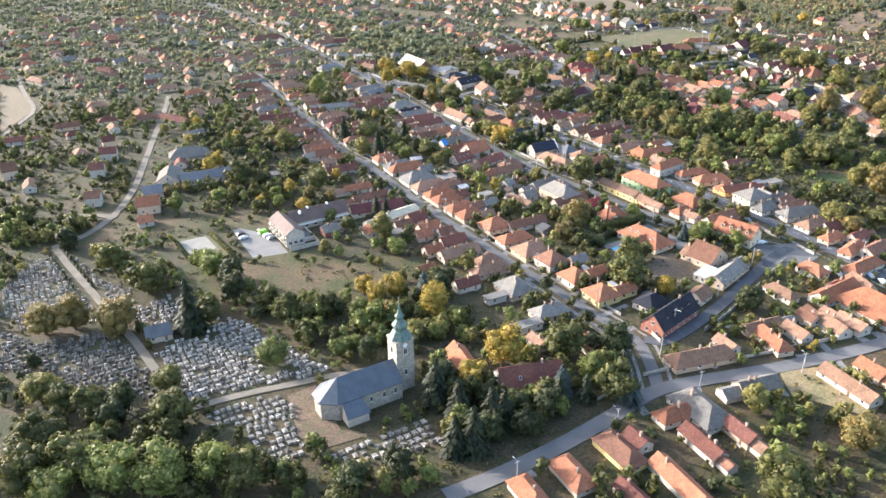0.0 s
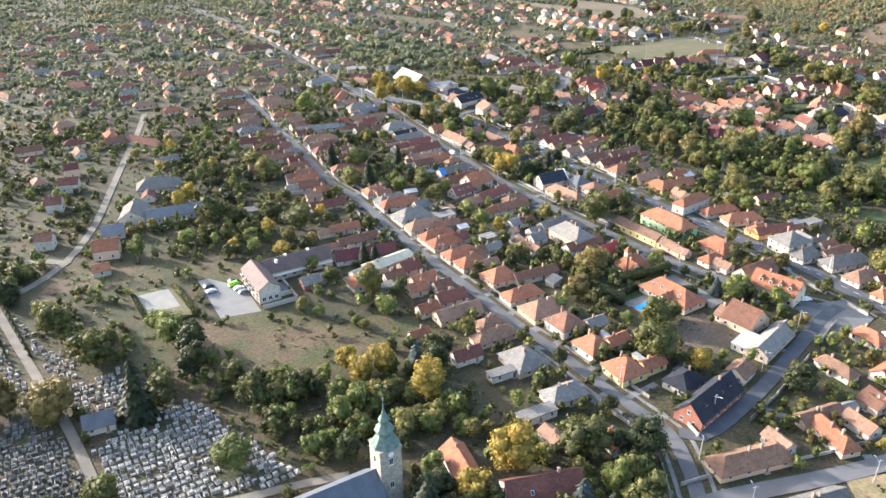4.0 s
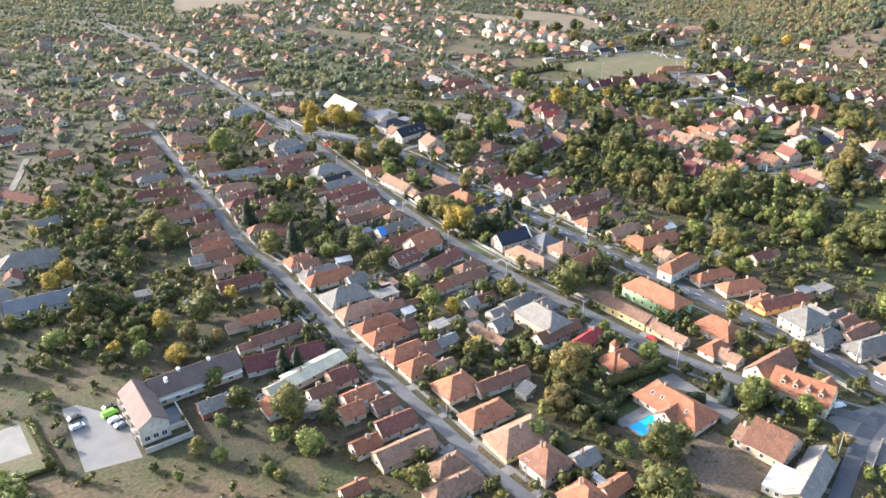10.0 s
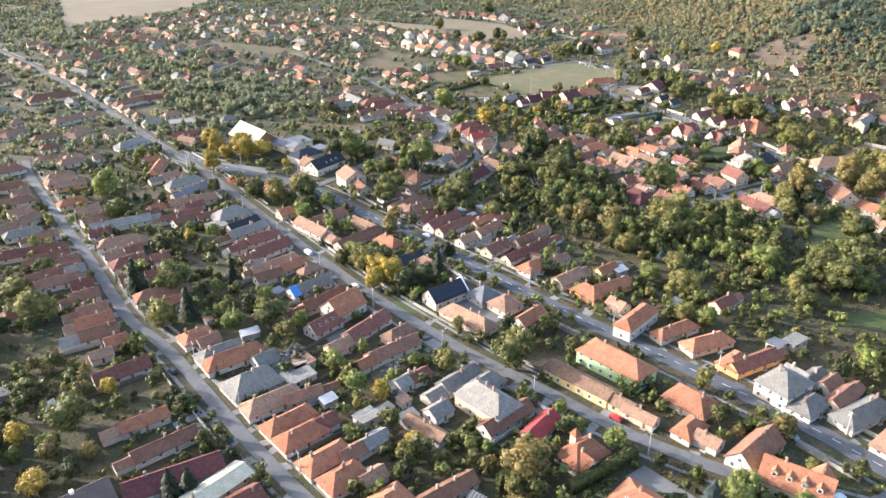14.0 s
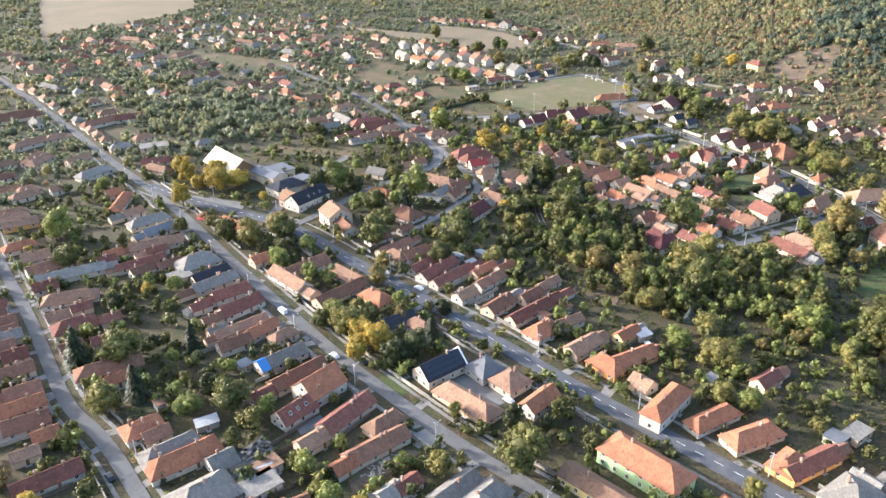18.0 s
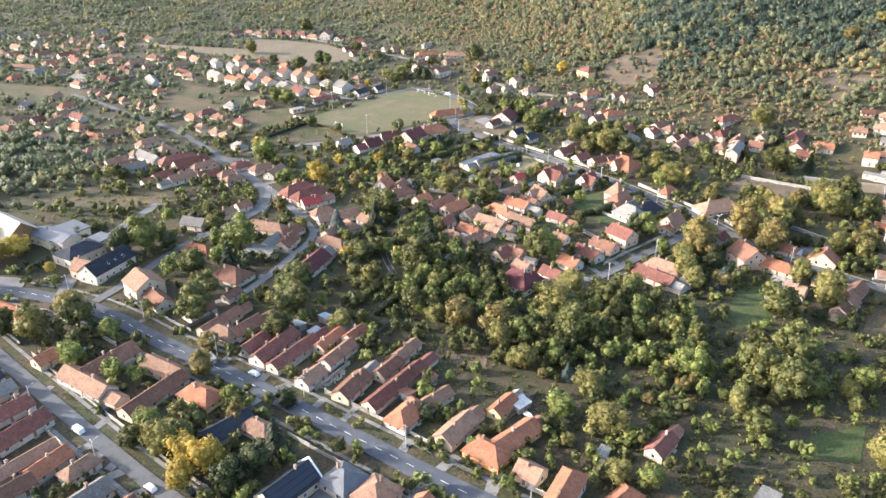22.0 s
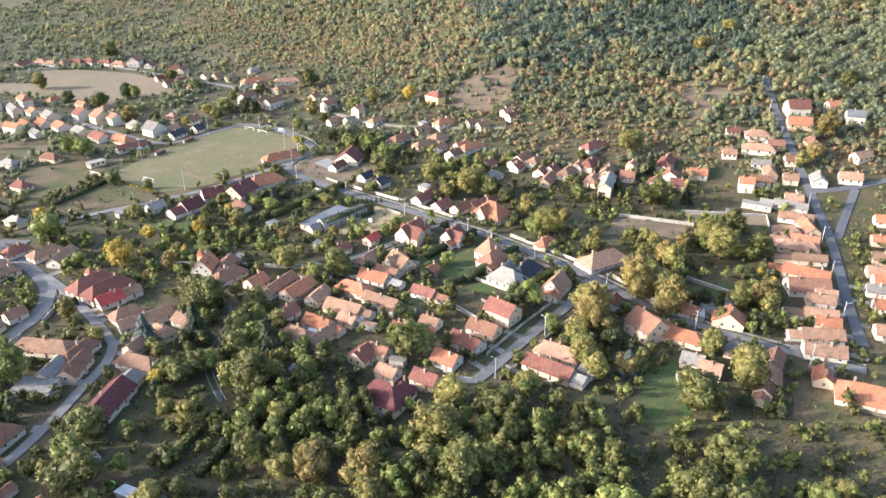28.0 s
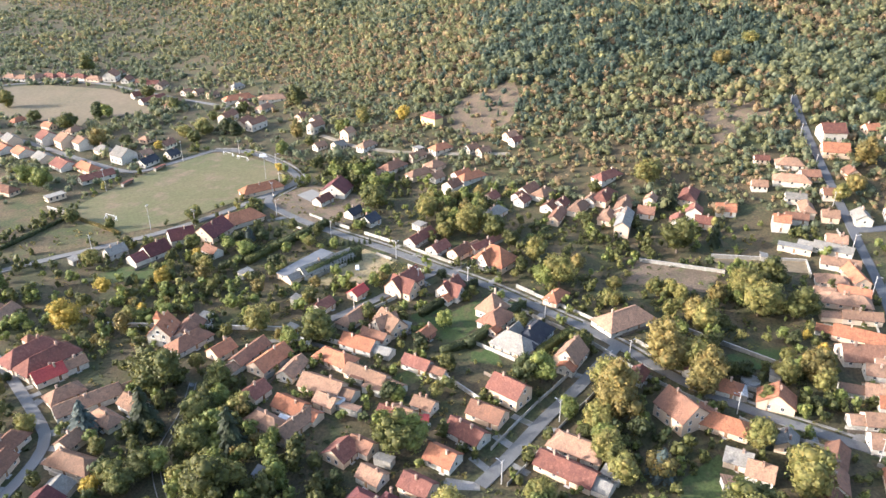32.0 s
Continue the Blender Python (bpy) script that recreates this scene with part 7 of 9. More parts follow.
# the farther quarters of the village, in loose rows
quarter = random.Random(23)
for x0, y0, x1, y1, dx, dy, odds in ((300, 620, 660, 1010, 24, 19, 0.72), (180, 640, 258, 1010, 25, 17, 0.7), (-25, 440, 150, 1000, 27, 22, 0.55), (460, 560, 520, 640, 26, 22, 0.6), (360, 1000, 640, 1090, 26, 22, 0.6)):
    for px in np.arange(x0, x1, dx):
        for py in np.arange(y0, y1, dy):
            x, y = px + quarter.uniform(-5, 5), py + quarter.uniform(-4, 4)
            i, j = int((x - GX) / CELL), int((y - GY) / CELL)
            chance, l, w = quarter.random(), quarter.uniform(8, 15), quarter.uniform(6, 7.5)
            turn, roof, kind = quarter.choice((0, 0, 90)) + quarter.uniform(-8, 8), quarter.choice("pppbbroog"), quarter.choice("ghh")
            if chance > odds or TAKEN[i - 4:i + 5, j - 4:j + 5].any() or OPEN[i, j] or any(inside(p, x, y) for p in WOODS):
                continue
            house(x, y, l, w, turn, 2.7, 2.7 + 0.35 * w, roof, quarter.choice("wwwc"), kind, 1)



# ---- garden fences and drives ----
def free_of_houses(x, y, margin=0.5):
    for fx, fy, yaw, a, b in FOOT:
        if abs(fx - x) < 20 and abs(fy - y) < 20:
            c, q = math.cos(radians(yaw)), math.sin(radians(yaw))
            if abs(c * (x - fx) + q * (y - fy)) < a + margin and abs(c * (y - fy) - q * (x - fx)) < b + margin:
                return False
    return True


def fence_panel(length, slats):
    v, f = [], []
    if slats:
        # overlapping boards, one in front and one behind, joined into a single panel with an uneven top
        n = int(length / 0.4)
        for i in range(n + 1):
            y, z = 0.035 * (-1) ** i, 1.38 + 0.05 * (i % 3)
            v += [(i * 0.4, y - 0.02, -0.2), (i * 0.4, y + 0.02, -0.2), (i * 0.4, y + 0.02, z), (i * 0.4, y - 0.02, z)]
        f += [(4 * i + a, 4 * i + b, 4 * i + 4 + b, 4 * i + 4 + a) for i in range(n) for a, b in ((0, 3), (3, 2), (2, 1), (1, 0))]
        f += [(0, 1, 2, 3), (4 * n + 3, 4 * n + 2, 4 * n + 1, 4 * n)]
    else:
        box(0, -0.06, -0.4, length, 0.06, 1.5, v, f)
        box(0, -0.11, 1.5, length, 0.11, 1.58, v, f)
    return v, f


BOARDS = mat("weathered_boards", (0.15, 0.115, 0.085), (0.105, 0.085, 0.066), (0.2, 0.165, 0.13), big=0.5, fine=4, vary=0.35, grain=0.25)
PANELS = {(n, k): mesh_of("panel", *fence_panel(n, k), BOARDS if k else FENCE) for n in (6, 12, 18) for k in (0, 1)}
yards, DRIVE_V, DRIVE_F, made = random.Random(97), [], [], 0
for x, y, yaw, a, b in list(FOOT):
    if not (90 < x < 570 and 95 < y < 530) or a < 4.5 or gz(x, y) > 4:
        continue
    c, q = math.cos(radians(yaw)), math.sin(radians(yaw))
    k = max((off_road(x + e * c * a, y + e * q * a), e) for e in (-1, 1))[1]
    side = yards.choice((-1, 1))
    sx, sy = x - q * (b + 1.1) * side - k * c * a * 0.6, y + c * (b + 1.1) * side - k * q * a * 0.6
    far = 0
    while far < 34 and free_of_houses(sx + k * c * (far + 1), sy + k * q * (far + 1)) and off_road(sx + k * c * (far + 1), sy + k * q * (far + 1)) > 5:
        far += 1
    size = max((n for n in (6, 12, 18) if n <= far), default=0)
    if size and made < 112 and yards.random() < 0.8:
        made += 1
        kind = yards.choice((0, 1, 1))
        ob = base("garden_fence", sx, sy, yaw + (0 if k > 0 else 180))
        tagged(ob, "weathered board fence between two gardens" if kind else "low rendered wall between two gardens", "fence", "garden fences")
        part("panel", PANELS[size, kind], ob)
    # a paved drive from the street to the gate
    d = np.hypot(STREETS[:, 0] - x, STREETS[:, 1] - y)
    near_i = int(d.argmin())
    if d[near_i] < a + 16:
        ex, ey = x - k * c * a - q * (b + 2.2) * -side, y - k * q * a + c * (b + 2.2) * -side
        rx, ry = STREETS[int(np.hypot(STREETS[:, 0] - ex, STREETS[:, 1] - ey).argmin())]
        l = math.hypot(rx - ex, ry - ey)
        if 3 < l < 16:
            ux, uy = (rx - ex) / l, (ry - ey) / l
            w, n, z = yards.uniform(1.1, 1.7), len(DRIVE_V), 0.055 + 0.0003 * (len(DRIVE_V) % 40)
            DRIVE_V += [(ex - uy * w, ey + ux * w, z + gz(ex, ey)), (ex + uy * w, ey - ux * w, z + gz(ex, ey)), (rx + uy * w, ry - ux * w, z + gz(rx, ry)), (rx - uy * w, ry + ux * w, z + gz(rx, ry))]
            DRIVE_F.append((n, n + 1, n + 2, n + 3))
tagged(new("drives", mesh_of("drives", DRIVE_V, DRIVE_F, PAVING)), "pale paved drives from the streets to the gates", "drive", kind="structure")

# ---- trees ----
def ico():
    bm = bmesh.new()
    bmesh.ops.create_icosphere(bm, subdivisions=1, radius=1)
    v = np.array([q.co for q in bm.verts])
    f = np.array([[q.index for q in t.verts] for t in bm.faces])
    bm.free()
    return v, f


ICO_V, ICO_F = ico()


def crown(seed, lobes, leaves, size, tall=1.0, wide=1.0, rough=0.3):
    """Corners and triangles of a leafy crown of radius 1, its foot at 0.35 and its top near 1.9, made of lobes set with loose leaf clumps."""
    g = np.random.RandomState(seed)
    cen = g.normal(size=(lobes, 3))
    cen /= np.linalg.norm(cen, axis=1)[:, None]
    cen *= g.uniform(0.3, 0.62, (lobes, 1)) * (1.08 if wide < 1 else 1)
    cen[:, 2] = cen[:, 2] * 1.05 * tall + 1.12 * tall
    rad = g.uniform(0.36, 0.56, lobes) * wide
    if lobes > 7:
        cen[0], rad[0] = (0, 0, 1.1 * tall), 0.66
    cen[:, :2] /= max(1, wide)
    vs, fs, k = [], [], 0
    for c, r in zip(cen, rad):
        v = ICO_V * (r * 0.84 * g.uniform(0.9 - rough, 0.9 + rough, (len(ICO_V), 1))) + c
        vs.append(v), fs.append(ICO_F + k)
        k += len(v)
    pick = g.choice(lobes, leaves, p=rad ** 2 / (rad ** 2).sum())
    out = g.normal(size=(leaves, 3)) + (0, 0, 0.25)
    out /= np.linalg.norm(out, axis=1)[:, None]
    pos = cen[pick] + out * (rad[pick] * g.uniform(0.82, 1.16, leaves))[:, None]
    nrm = out + g.normal(size=(leaves, 3)) * 0.4
    nrm /= np.linalg.norm(nrm, axis=1)[:, None]
    u = np.cross(nrm, g.normal(size=(leaves, 3)))
    u /= np.linalg.norm(u, axis=1)[:, None]
    w = np.cross(nrm, u)
    s = g.uniform(0.6, 1.4, (leaves, 1)) * size
    tri = np.stack([pos - u * s - w * s * 0.5, pos + u * s - w * s * 0.5, pos + w * s + nrm * s * 0.25], 1).reshape(-1, 3)
    vs.append(tri)
    fs.append((np.arange(leaves * 3) + k).reshape(-1, 3))
    return np.concatenate(vs), np.concatenate(fs)


def fir(seed, tiers, per):
    """A conifer of radius 1 and height 3.4: whorls of uneven drooping branches, each set with three sprays, and gaps between them."""
    g = np.random.RandomState(seed)
    vs, fs, k = [], [], 0
    for t in range(tiers):
        z, r = 0.3 + 3.0 * (t + g.uniform(-0.3, 0.3)) / tiers, (1 - t / tiers) ** 0.8 * g.uniform(0.85, 1.12) + 0.07
        for i in range(max(4, int(per * r) + 2)):
            a, q = g.uniform(0, 2 * math.pi), r * g.uniform(0.6, 1.2)
            lift = g.uniform(-0.07, 0.07)
            for u in (0.3, 0.65, 1.0):
                b = a + g.uniform(-0.2, 0.2)
                c, d = math.cos(b), math.sin(b)
                half, reach = (0.08 + 0.1 * r) * g.uniform(0.8, 1.3), 0.13 + 0.12 * r
                at = np.array((c * q * u, d * q * u, z + lift + 0.16 * r - 0.34 * r * u * u))
                v = np.array([(-c * reach, -d * reach, 0.1), (-d * half, c * half, g.uniform(-0.08, 0.05)), (c * reach, d * reach, -0.14), (d * half, -c * half, g.uniform(-0.08, 0.05))]) + at
                vs.append(v), fs.append(np.array([[0, 1, 2], [0, 2, 3]]) + k)
                k += 4
    ring = np.array([(0.36 * math.cos(i * math.pi / 4), 0.36 * math.sin(i * math.pi / 4), 0.4) for i in range(8)] + [(0, 0, 2.7)])
    vs.append(ring), fs.append(np.array([(i, (i + 1) % 8, 8) for i in range(8)]) + k)
    return np.concatenate(vs), np.concatenate(fs)


def trunk_mesh(height, spread):
    """A tapered trunk with four limbs, of radius 0.07 at the foot."""
    v, f = [], []

    def limb(p0, p1, r0, r1):
        d = (Vector(p1) - Vector(p0)).normalized()
        u = d.orthogonal().normalized()
        w = d.cross(u)
        k = len(v)
        for p, r in ((p0, r0), (p1, r1)):
            for i in range(6):
                t = i * math.pi / 3
                v.append(tuple(Vector(p) + u * r * math.cos(t) + w * r * math.sin(t)))
        f.extend((k + i, k + (i + 1) % 6, k + 6 + (i + 1) % 6, k + 6 + i) for i in range(6))

    limb((0, 0, -0.1), (0, 0, height * 0.5), 0.075, 0.055)
    limb((0, 0, height * 0.5), (0.03, 0.02, height), 0.055, 0.02)
    if spread:
        for i in range(4):
            t = i * 1.57 + 0.4
            limb((0, 0, height * (0.4 + 0.08 * i)), (math.cos(t) * spread, math.sin(t) * spread, height * (0.75 + 0.06 * i)), 0.035, 0.012)
    return mesh_of("trunk", v, f, BARK)


TRUNK, TRUNK_FIR = trunk_mesh(1.3, 0.5), trunk_mesh(3.0, 0)
CROWNS = {}
for key in "glyYod":
    CROWNS[key] = [tri_mesh("crown", *crown(11 * s + ord(key), 24 + 3 * s, 1700, 0.061, (1.05, 1.25, 0.95)[s], 0.7), LEAF[key]) for s in range(3)]
for key in "FB":
    CROWNS[key] = [tri_mesh("crown", *fir(s + ord(key), 15, 19), LEAF[key]) for s in range(3)]
TREE_WORD = {"g": "green-leaved tree with a broad uneven crown", "l": "light green tree with a loose leafy crown", "y": "tree with leaves turning yellow in autumn", "Y": "golden yellow autumn tree with a full crown",
             "o": "tree with rusty brown autumn leaves", "d": "dark green dense evergreen tree", "F": "tall dark green fir tree with drooping tiers", "B": "blue-grey spruce tree with dense tiers"}


def tree(x, y, d, key):
    r = min(d * 1.08, 18) / 2
    ob = base("conifer" if key in "FB" else "tree", x, y, rng.uniform(0, 360))
    tagged(ob, TREE_WORD[key], "tree", "village trees")
    if key in "FB":
        ob.scale = (r * 0.66, r * 0.66, r * (0.82 if key == "F" else 0.64))
    else:
        ob.scale = (r * rng.uniform(0.94, 1.08), r, r * rng.uniform(0.8, 1.0))
    part("trunk", TRUNK_FIR if key in "FB" else TRUNK, ob)
    part("crown", rng.choice(CROWNS[key]), ob, (0, 0, 0 if key in "FB" else -0.2))
    take(x, y, 0, r * 0.6, r * 0.6)


tree(95, 167, 12, "F")
tree(96, 155, 11, "F")
tree(102, 146, 12, "F")
tree(132, 150, 10, "B")
tree(147, 135, 11, "B")
tree(157, 163, 9, "d")
tree(56.2, 301.6, 9, "l")
tree(59, 289.3, 13.5, "l")
tree(62.8, 276, 13, "d")
tree(60, 264.3, 12, "d")
tree(66.6, 267.1, 7, "l")
tree(73.3, 269.1, 4, "l")
tree(72, 255.6, 6.5, "o")
tree(37.8, 295.2, 10, "g")
tree(106.5, 284.6, 6.5, "y")
tree(110.6, 278.4, 5.5, "l")
tree(94, 285.8, 3.5, "g")
tree(98.4, 277.2, 3.5, "l")
tree(119.9, 265.3, 4.5, "l")
tree(121.7, 260.8, 4.5, "y")
tree(135, 282.3, 12.5, "y")
tree(133.8, 266.7, 10.5, "l")
tree(122.3, 314.8, 7.5, "l")
tree(100.4, 385.8, 15.5, "g")
tree(109.3, 377.8, 11, "g")
tree(126.6, 378.8, 9, "g")
tree(83.2, 368.6, 10, "l")
tree(79.5, 357.4, 4.8, "y")
tree(108.6, 353.6, 8, "l")
tree(115.2, 352.8, 5, "l")
tree(132.9, 356.2, 14.5, "g")
tree(132.4, 339.6, 6.5, "o")
tree(63.6, 390.7, 8, "o")
tree(73, 391.5, 7, "y")
tree(61.1, 367.9, 9, "l")
tree(116.7, 336.1, 9, "Y")
tree(143.5, 307.3, 8, "F")
tree(148.2, 306.5, 7, "F")
tree(105.5, 241.7, 9, "Y")
tree(106.5, 232.3, 11, "Y")
tree(115, 233.6, 11, "Y")
tree(124.7, 218.7, 12, "Y")
tree(126.2, 229.9, 9, "B")
tree(131.2, 225.7, 11, "d")
tree(123.3, 243.1, 5.5, "g")
tree(129.3, 240.2, 5.5, "g")
tree(116.3, 293, 5, "l")
tree(206.1, 230.3, 6.5, "g")
tree(205.6, 224.4, 6.5, "g")
tree(204.5, 219, 5.5, "g")
tree(214.5, 206.7, 13.5, "g")
tree(222.5, 206.1, 9, "g")
tree(207.1, 181.6, 7, "y")
tree(259.7, 207, 9.5, "l")
tree(251.7, 210.9, 7, "B")
tree(139, 233, 8, "d")
tree(135, 236, 7, "g")
tree(-6.7, 225.9, 11, "g")
tree(0.7, 217.4, 12, "g")
tree(9.7, 213.9, 10, "d")
tree(5.7, 208.5, 11, "d")
tree(48.8, 260.8, 9, "g")
tree(-12.5, 254.9, 6, "d")
tree(63.2, 247.3, 5, "d")
tree(70.5, 252.1, 9, "g")
tree(73.5, 221, 7, "g")
tree(107.9, 147.8, 9, "F")
tree(98.5, 142.6, 10, "d")
tree(115.1, 149.3, 9, "d")
tree(120.8, 143.8, 10, "d")
tree(110, 140, 10, "d")
tree(131.2, 149.7, 9, "B")
tree(88, 143.8, 10, "F")
tree(102.4, 173.9, 9, "d")
tree(108, 158, 9, "d")
tree(100, 162, 9, "d")
tree(114, 152, 8, "g")
tree(124, 172, 16.15, "Y")
tree(110, 168, 11.4, "Y")
tree(121, 212, 12.35, "Y")
tree(107, 201, 8.55, "y")
tree(58, 214.5, 12.5, "l")
tree(24.3, 217.5, 10.5, "g")
tree(17, 264, 20.9, "o")
tree(3, 275, 15.2, "o")
tree(-7, 277, 14.25, "o")
tree(40, 251, 15.2, "F")
tree(47, 253, 11.4, "g")
tree(32, 288, 19, "g")
tree(23, 316, 13.3, "g")
tree(21, 331, 9.5, "y")
tree(10, 351, 11.4, "d")
tree(69, 251, 12.35, "g")
tree(73, 240, 11.4, "g")
tree(-12, 235, 13.3, "y")
tree(-15, 208, 15.2, "g")
tree(-6, 190, 17.1, "g")
tree(-19, 193, 17.1, "g")
tree(2, 180, 17.1, "l")
tree(12, 172, 16.15, "l")
tree(26, 169, 13.3, "l")
tree(21.3, 200, 14, "g")
tree(-13, 182, 13.3, "l")
tree(14, 171, 11.4, "l")
tree(32, 162, 13.3, "g")
tree(56, 146, 11.4, "d")
tree(69, 143, 11.4, "d")
tree(100, 174, 10.45, "d")
tree(93, 142, 11.4, "F")
tree(87, 199, 8.55, "d")
tree(146, 166, 17.1, "g")
tree(145, 139, 14.25, "g")
tree(144, 151, 9.5, "l")
tree(161, 157, 12.35, "d")
tree(136, 143, 7.6, "F")
tree(127, 145, 8.55, "F")
tree(151, 83, 16.15, "g")
tree(207, 178, 8.55, "Y")
tree(199, 192, 17.1, "g")
tree(256, 288, 16.15, "g")
tree(254, 365, 9.5, "Y")
tree(255, 205, 9.5, "l")
tree(176, 111, 9.5, "y")
tree(189, 85, 13.3, "o")
tree(372, 193, 17.1, "o")
tree(325, 186, 13.3, "y")
tree(339, 172, 11.4, "g")
tree(322, 175, 11.4, "o")
tree(226, 154, 12.35, "d")
tree(483, 328, 11.4, "d")
tree(221, 250, 14.25, "o")
tree(206, 240, 11.4, "o")
tree(191, 233, 8.55, "l")
tree(108, 511, 8.55, "y")
tree(86, 505, 7.6, "y")
tree(288, 584, 13.3, "Y")
tree(299, 564, 13.3, "Y")
tree(197, 376, 9.5, "l")
tree(262, 365, 12.35, "Y")
tree(264, 394, 8.55, "l")
tree(256, 391, 8.55, "g")
tree(264, 379, 11.4, "g")
tree(262, 354, 11.4, "d")
tree(270, 353, 11.4, "d")
tree(279, 354, 9.5, "F")
tree(177, 395, 11.4, "y")
tree(180, 427, 11.4, "F")
tree(188, 395, 9.5, "F")
tree(192, 418, 17.1, "g")
tree(214, 410, 8.55, "F")
tree(208, 369, 13.3, "g")
tree(144, 433, 15.2, "y")
tree(157, 470, 9.5, "g")
tree(142, 457, 11.4, "y")
tree(207, 538, 15.2, "l")
tree(201, 505, 11.4, "g")
tree(268, 539, 11.4, "Y")
tree(265, 484, 13.3, "g")
tree(270, 470, 13.3, "y")
tree(287, 476, 13.3, "o")
tree(284, 555, 9.5, "Y")
tree(290, 544, 15.2, "Y")
tree(302, 545, 13.3, "Y")
tree(284, 566, 11.4, "Y")
tree(285, 467, 13.3, "g")
tree(330, 508, 12.35, "d")
tree(339, 503, 17.1, "l")
tree(313, 436, 13.3, "g")
tree(329, 447, 11.4, "g")
tree(338, 407, 17.1, "g")
tree(324, 401, 13.3, "g")
tree(292, 404, 9.5, "o")
tree(270, 445, 10.45, "l")
tree(341, 386, 10.45, "y")
tree(476, 295, 15.2, "o")
tree(456, 294, 11.4, "y")
tree(455, 279, 9.5, "o")
tree(387, 270, 13.3, "l")
tree(394, 239, 20.9, "g")
tree(418, 243, 17.1, "g")
tree(246, 592, 8.55, "l")
tree(357, 424, 13.3, "g")
tree(346, 420, 11.4, "l")
tree(351, 467, 9.5, "l")
tree(365, 469, 17.1, "l")
tree(373, 497, 8.55, "y")
tree(414, 491, 3.8, "d")
tree(360, 474, 8.55, "g")
tree(318, 441, 14.25, "g")
tree(336, 465, 13.3, "g")
tree(346, 495, 9.5, "d")
tree(275, 452, 9.5, "g")
tree(303, 414, 9.5, "o")
tree(369, 351, 13.3, "o")
tree(373, 337, 13.3, "o")
tree(366, 331, 11.4, "y")
tree(359, 317, 10.45, "y")
tree(383, 311, 15.2, "g")
tree(346, 453, 11.4, "F")
tree(297, 368, 7.6, "d")
tree(317, 328, 5.7, "d")
tree(264, 395, 8.55, "y")
tree(261, 382, 13.3, "y")
tree(261, 373, 11.4, "Y")
tree(281, 374, 7.6, "o")
tree(398, 249, 24.7, "g")
tree(444, 255, 17.1, "g")
tree(398, 325, 19, "y")
tree(429, 440, 13.3, "g")
tree(411, 409, 11.4, "g")
tree(347, 380, 7.6, "g")
tree(647.7, 606.5, 10, "g")
tree(664.3, 585.8, 10.2, "d")
tree(687.7, 518.4, 11.2, "l")
tree(701.8, 510.5, 11, "y")
tree(540.9, 476.6, 7, "d")
tree(545.5, 471.2, 5.4, "d")
tree(538.4, 482.4, 7, "B")
tree(544.4, 452.6, 6.2, "y")
tree(569.9, 441.6, 6.5, "l")
tree(722.9, 714.2, 12, "g")
tree(690.8, 625.7, 8, "g")
tree(704.5, 671.7, 11.5, "g")
tree(712.9, 615.9, 9, "g")
tree(730.5, 581.4, 18, "g")
tree(775.5, 833.2, 18, "g")
tree(660.3, 792.7, 14, "y")
tree(642.3, 744, 11, "g")
tree(634.7, 702.9, 15, "g")
tree(667.6, 709, 13, "d")
tree(648.9, 539.5, 9.7, "l")
tree(597, 447, 20.9, "g")
tree(706, 483, 10.45, "Y")
tree(718, 459, 3.8, "d")
tree(459, 480, 7.6, "y")
tree(431, 438, 16.15, "g")
tree(438, 421, 11.4, "g")
tree(446, 497, 13.3, "Y")
tree(490, 532, 8.55, "y")
tree(488, 490, 8.55, "Y")
tree(521.2, 501.7, 8.8, "g")
tree(468, 572, 7.6, "Y")
tree(453, 549, 17.1, "l")
tree(521, 577, 8.55, "g")
tree(523, 554, 5.7, "g")
tree(547, 522, 9.5, "g")
tree(549, 641, 13.3, "l")
tree(549, 629, 13.3, "l")
tree(626, 617, 6.65, "Y")
tree(668, 701, 9.5, "l")
tree(665, 612, 13.3, "y")
tree(652, 617, 11.4, "y")
tree(673, 599, 11.4, "d")
tree(616, 657, 13.3, "o")
tree(624, 641, 9.5, "g")
tree(675, 545, 11.4, "o")
tree(667, 531, 7.6, "g")
tree(623, 524, 5.7, "Y")
tree(477, 407, 15.2, "g")
tree(505, 368, 7.6, "l")
tree(595, 416, 13.3, "y")
tree(584, 389, 17.1, "y")
tree(586, 378, 13.3, "g")
tree(576, 398, 9.5, "y")
tree(553, 336, 15.2, "y")
tree(485, 300, 13.3, "o")
tree(559, 314, 7.6, "y")
tree(649, 344, 7.6, "g")
tree(664, 320, 17.1, "y")
tree(603, 295, 17.1, "g")
tree(616, 280, 8.55, "F")
tree(645, 304, 9.5, "F")
tree(562, 292, 8.55, "y")
tree(546, 281, 11.4, "o")
tree(563, 274, 8.55, "o")
tree(575, 266, 11.4, "y")
tree(560, 258, 17.1, "y")
tree(586, 255, 15.2, "g")
tree(566, 243, 15.2, "g")
tree(513, 287, 17.1, "o")
tree(512, 277, 13.3, "y")
tree(504, 272, 15.2, "o")
tree(515, 264, 6.65, "g")
tree(516, 247, 9.5, "y")
tree(524, 238, 13.3, "o")
tree(821, 301, 13.3, "o")
tree(855, 286, 13.3, "y")
tree(671, 228, 9.5, "y")
tree(683, 221, 11.4, "o")
tree(791, 203, 13.3, "g")
tree(711, 216, 15.2, "o")
tree(521, 249, 7.6, "o")
tree(503, 252, 7.6, "g")
tree(570, 352, 11.4, "y")
tree(570, 333, 7.6, "o")
tree(581, 367, 9.5, "g")
tree(478, 297, 17.1, "o")
tree(462, 297, 9.5, "l")
tree(463, 241, 19, "y")
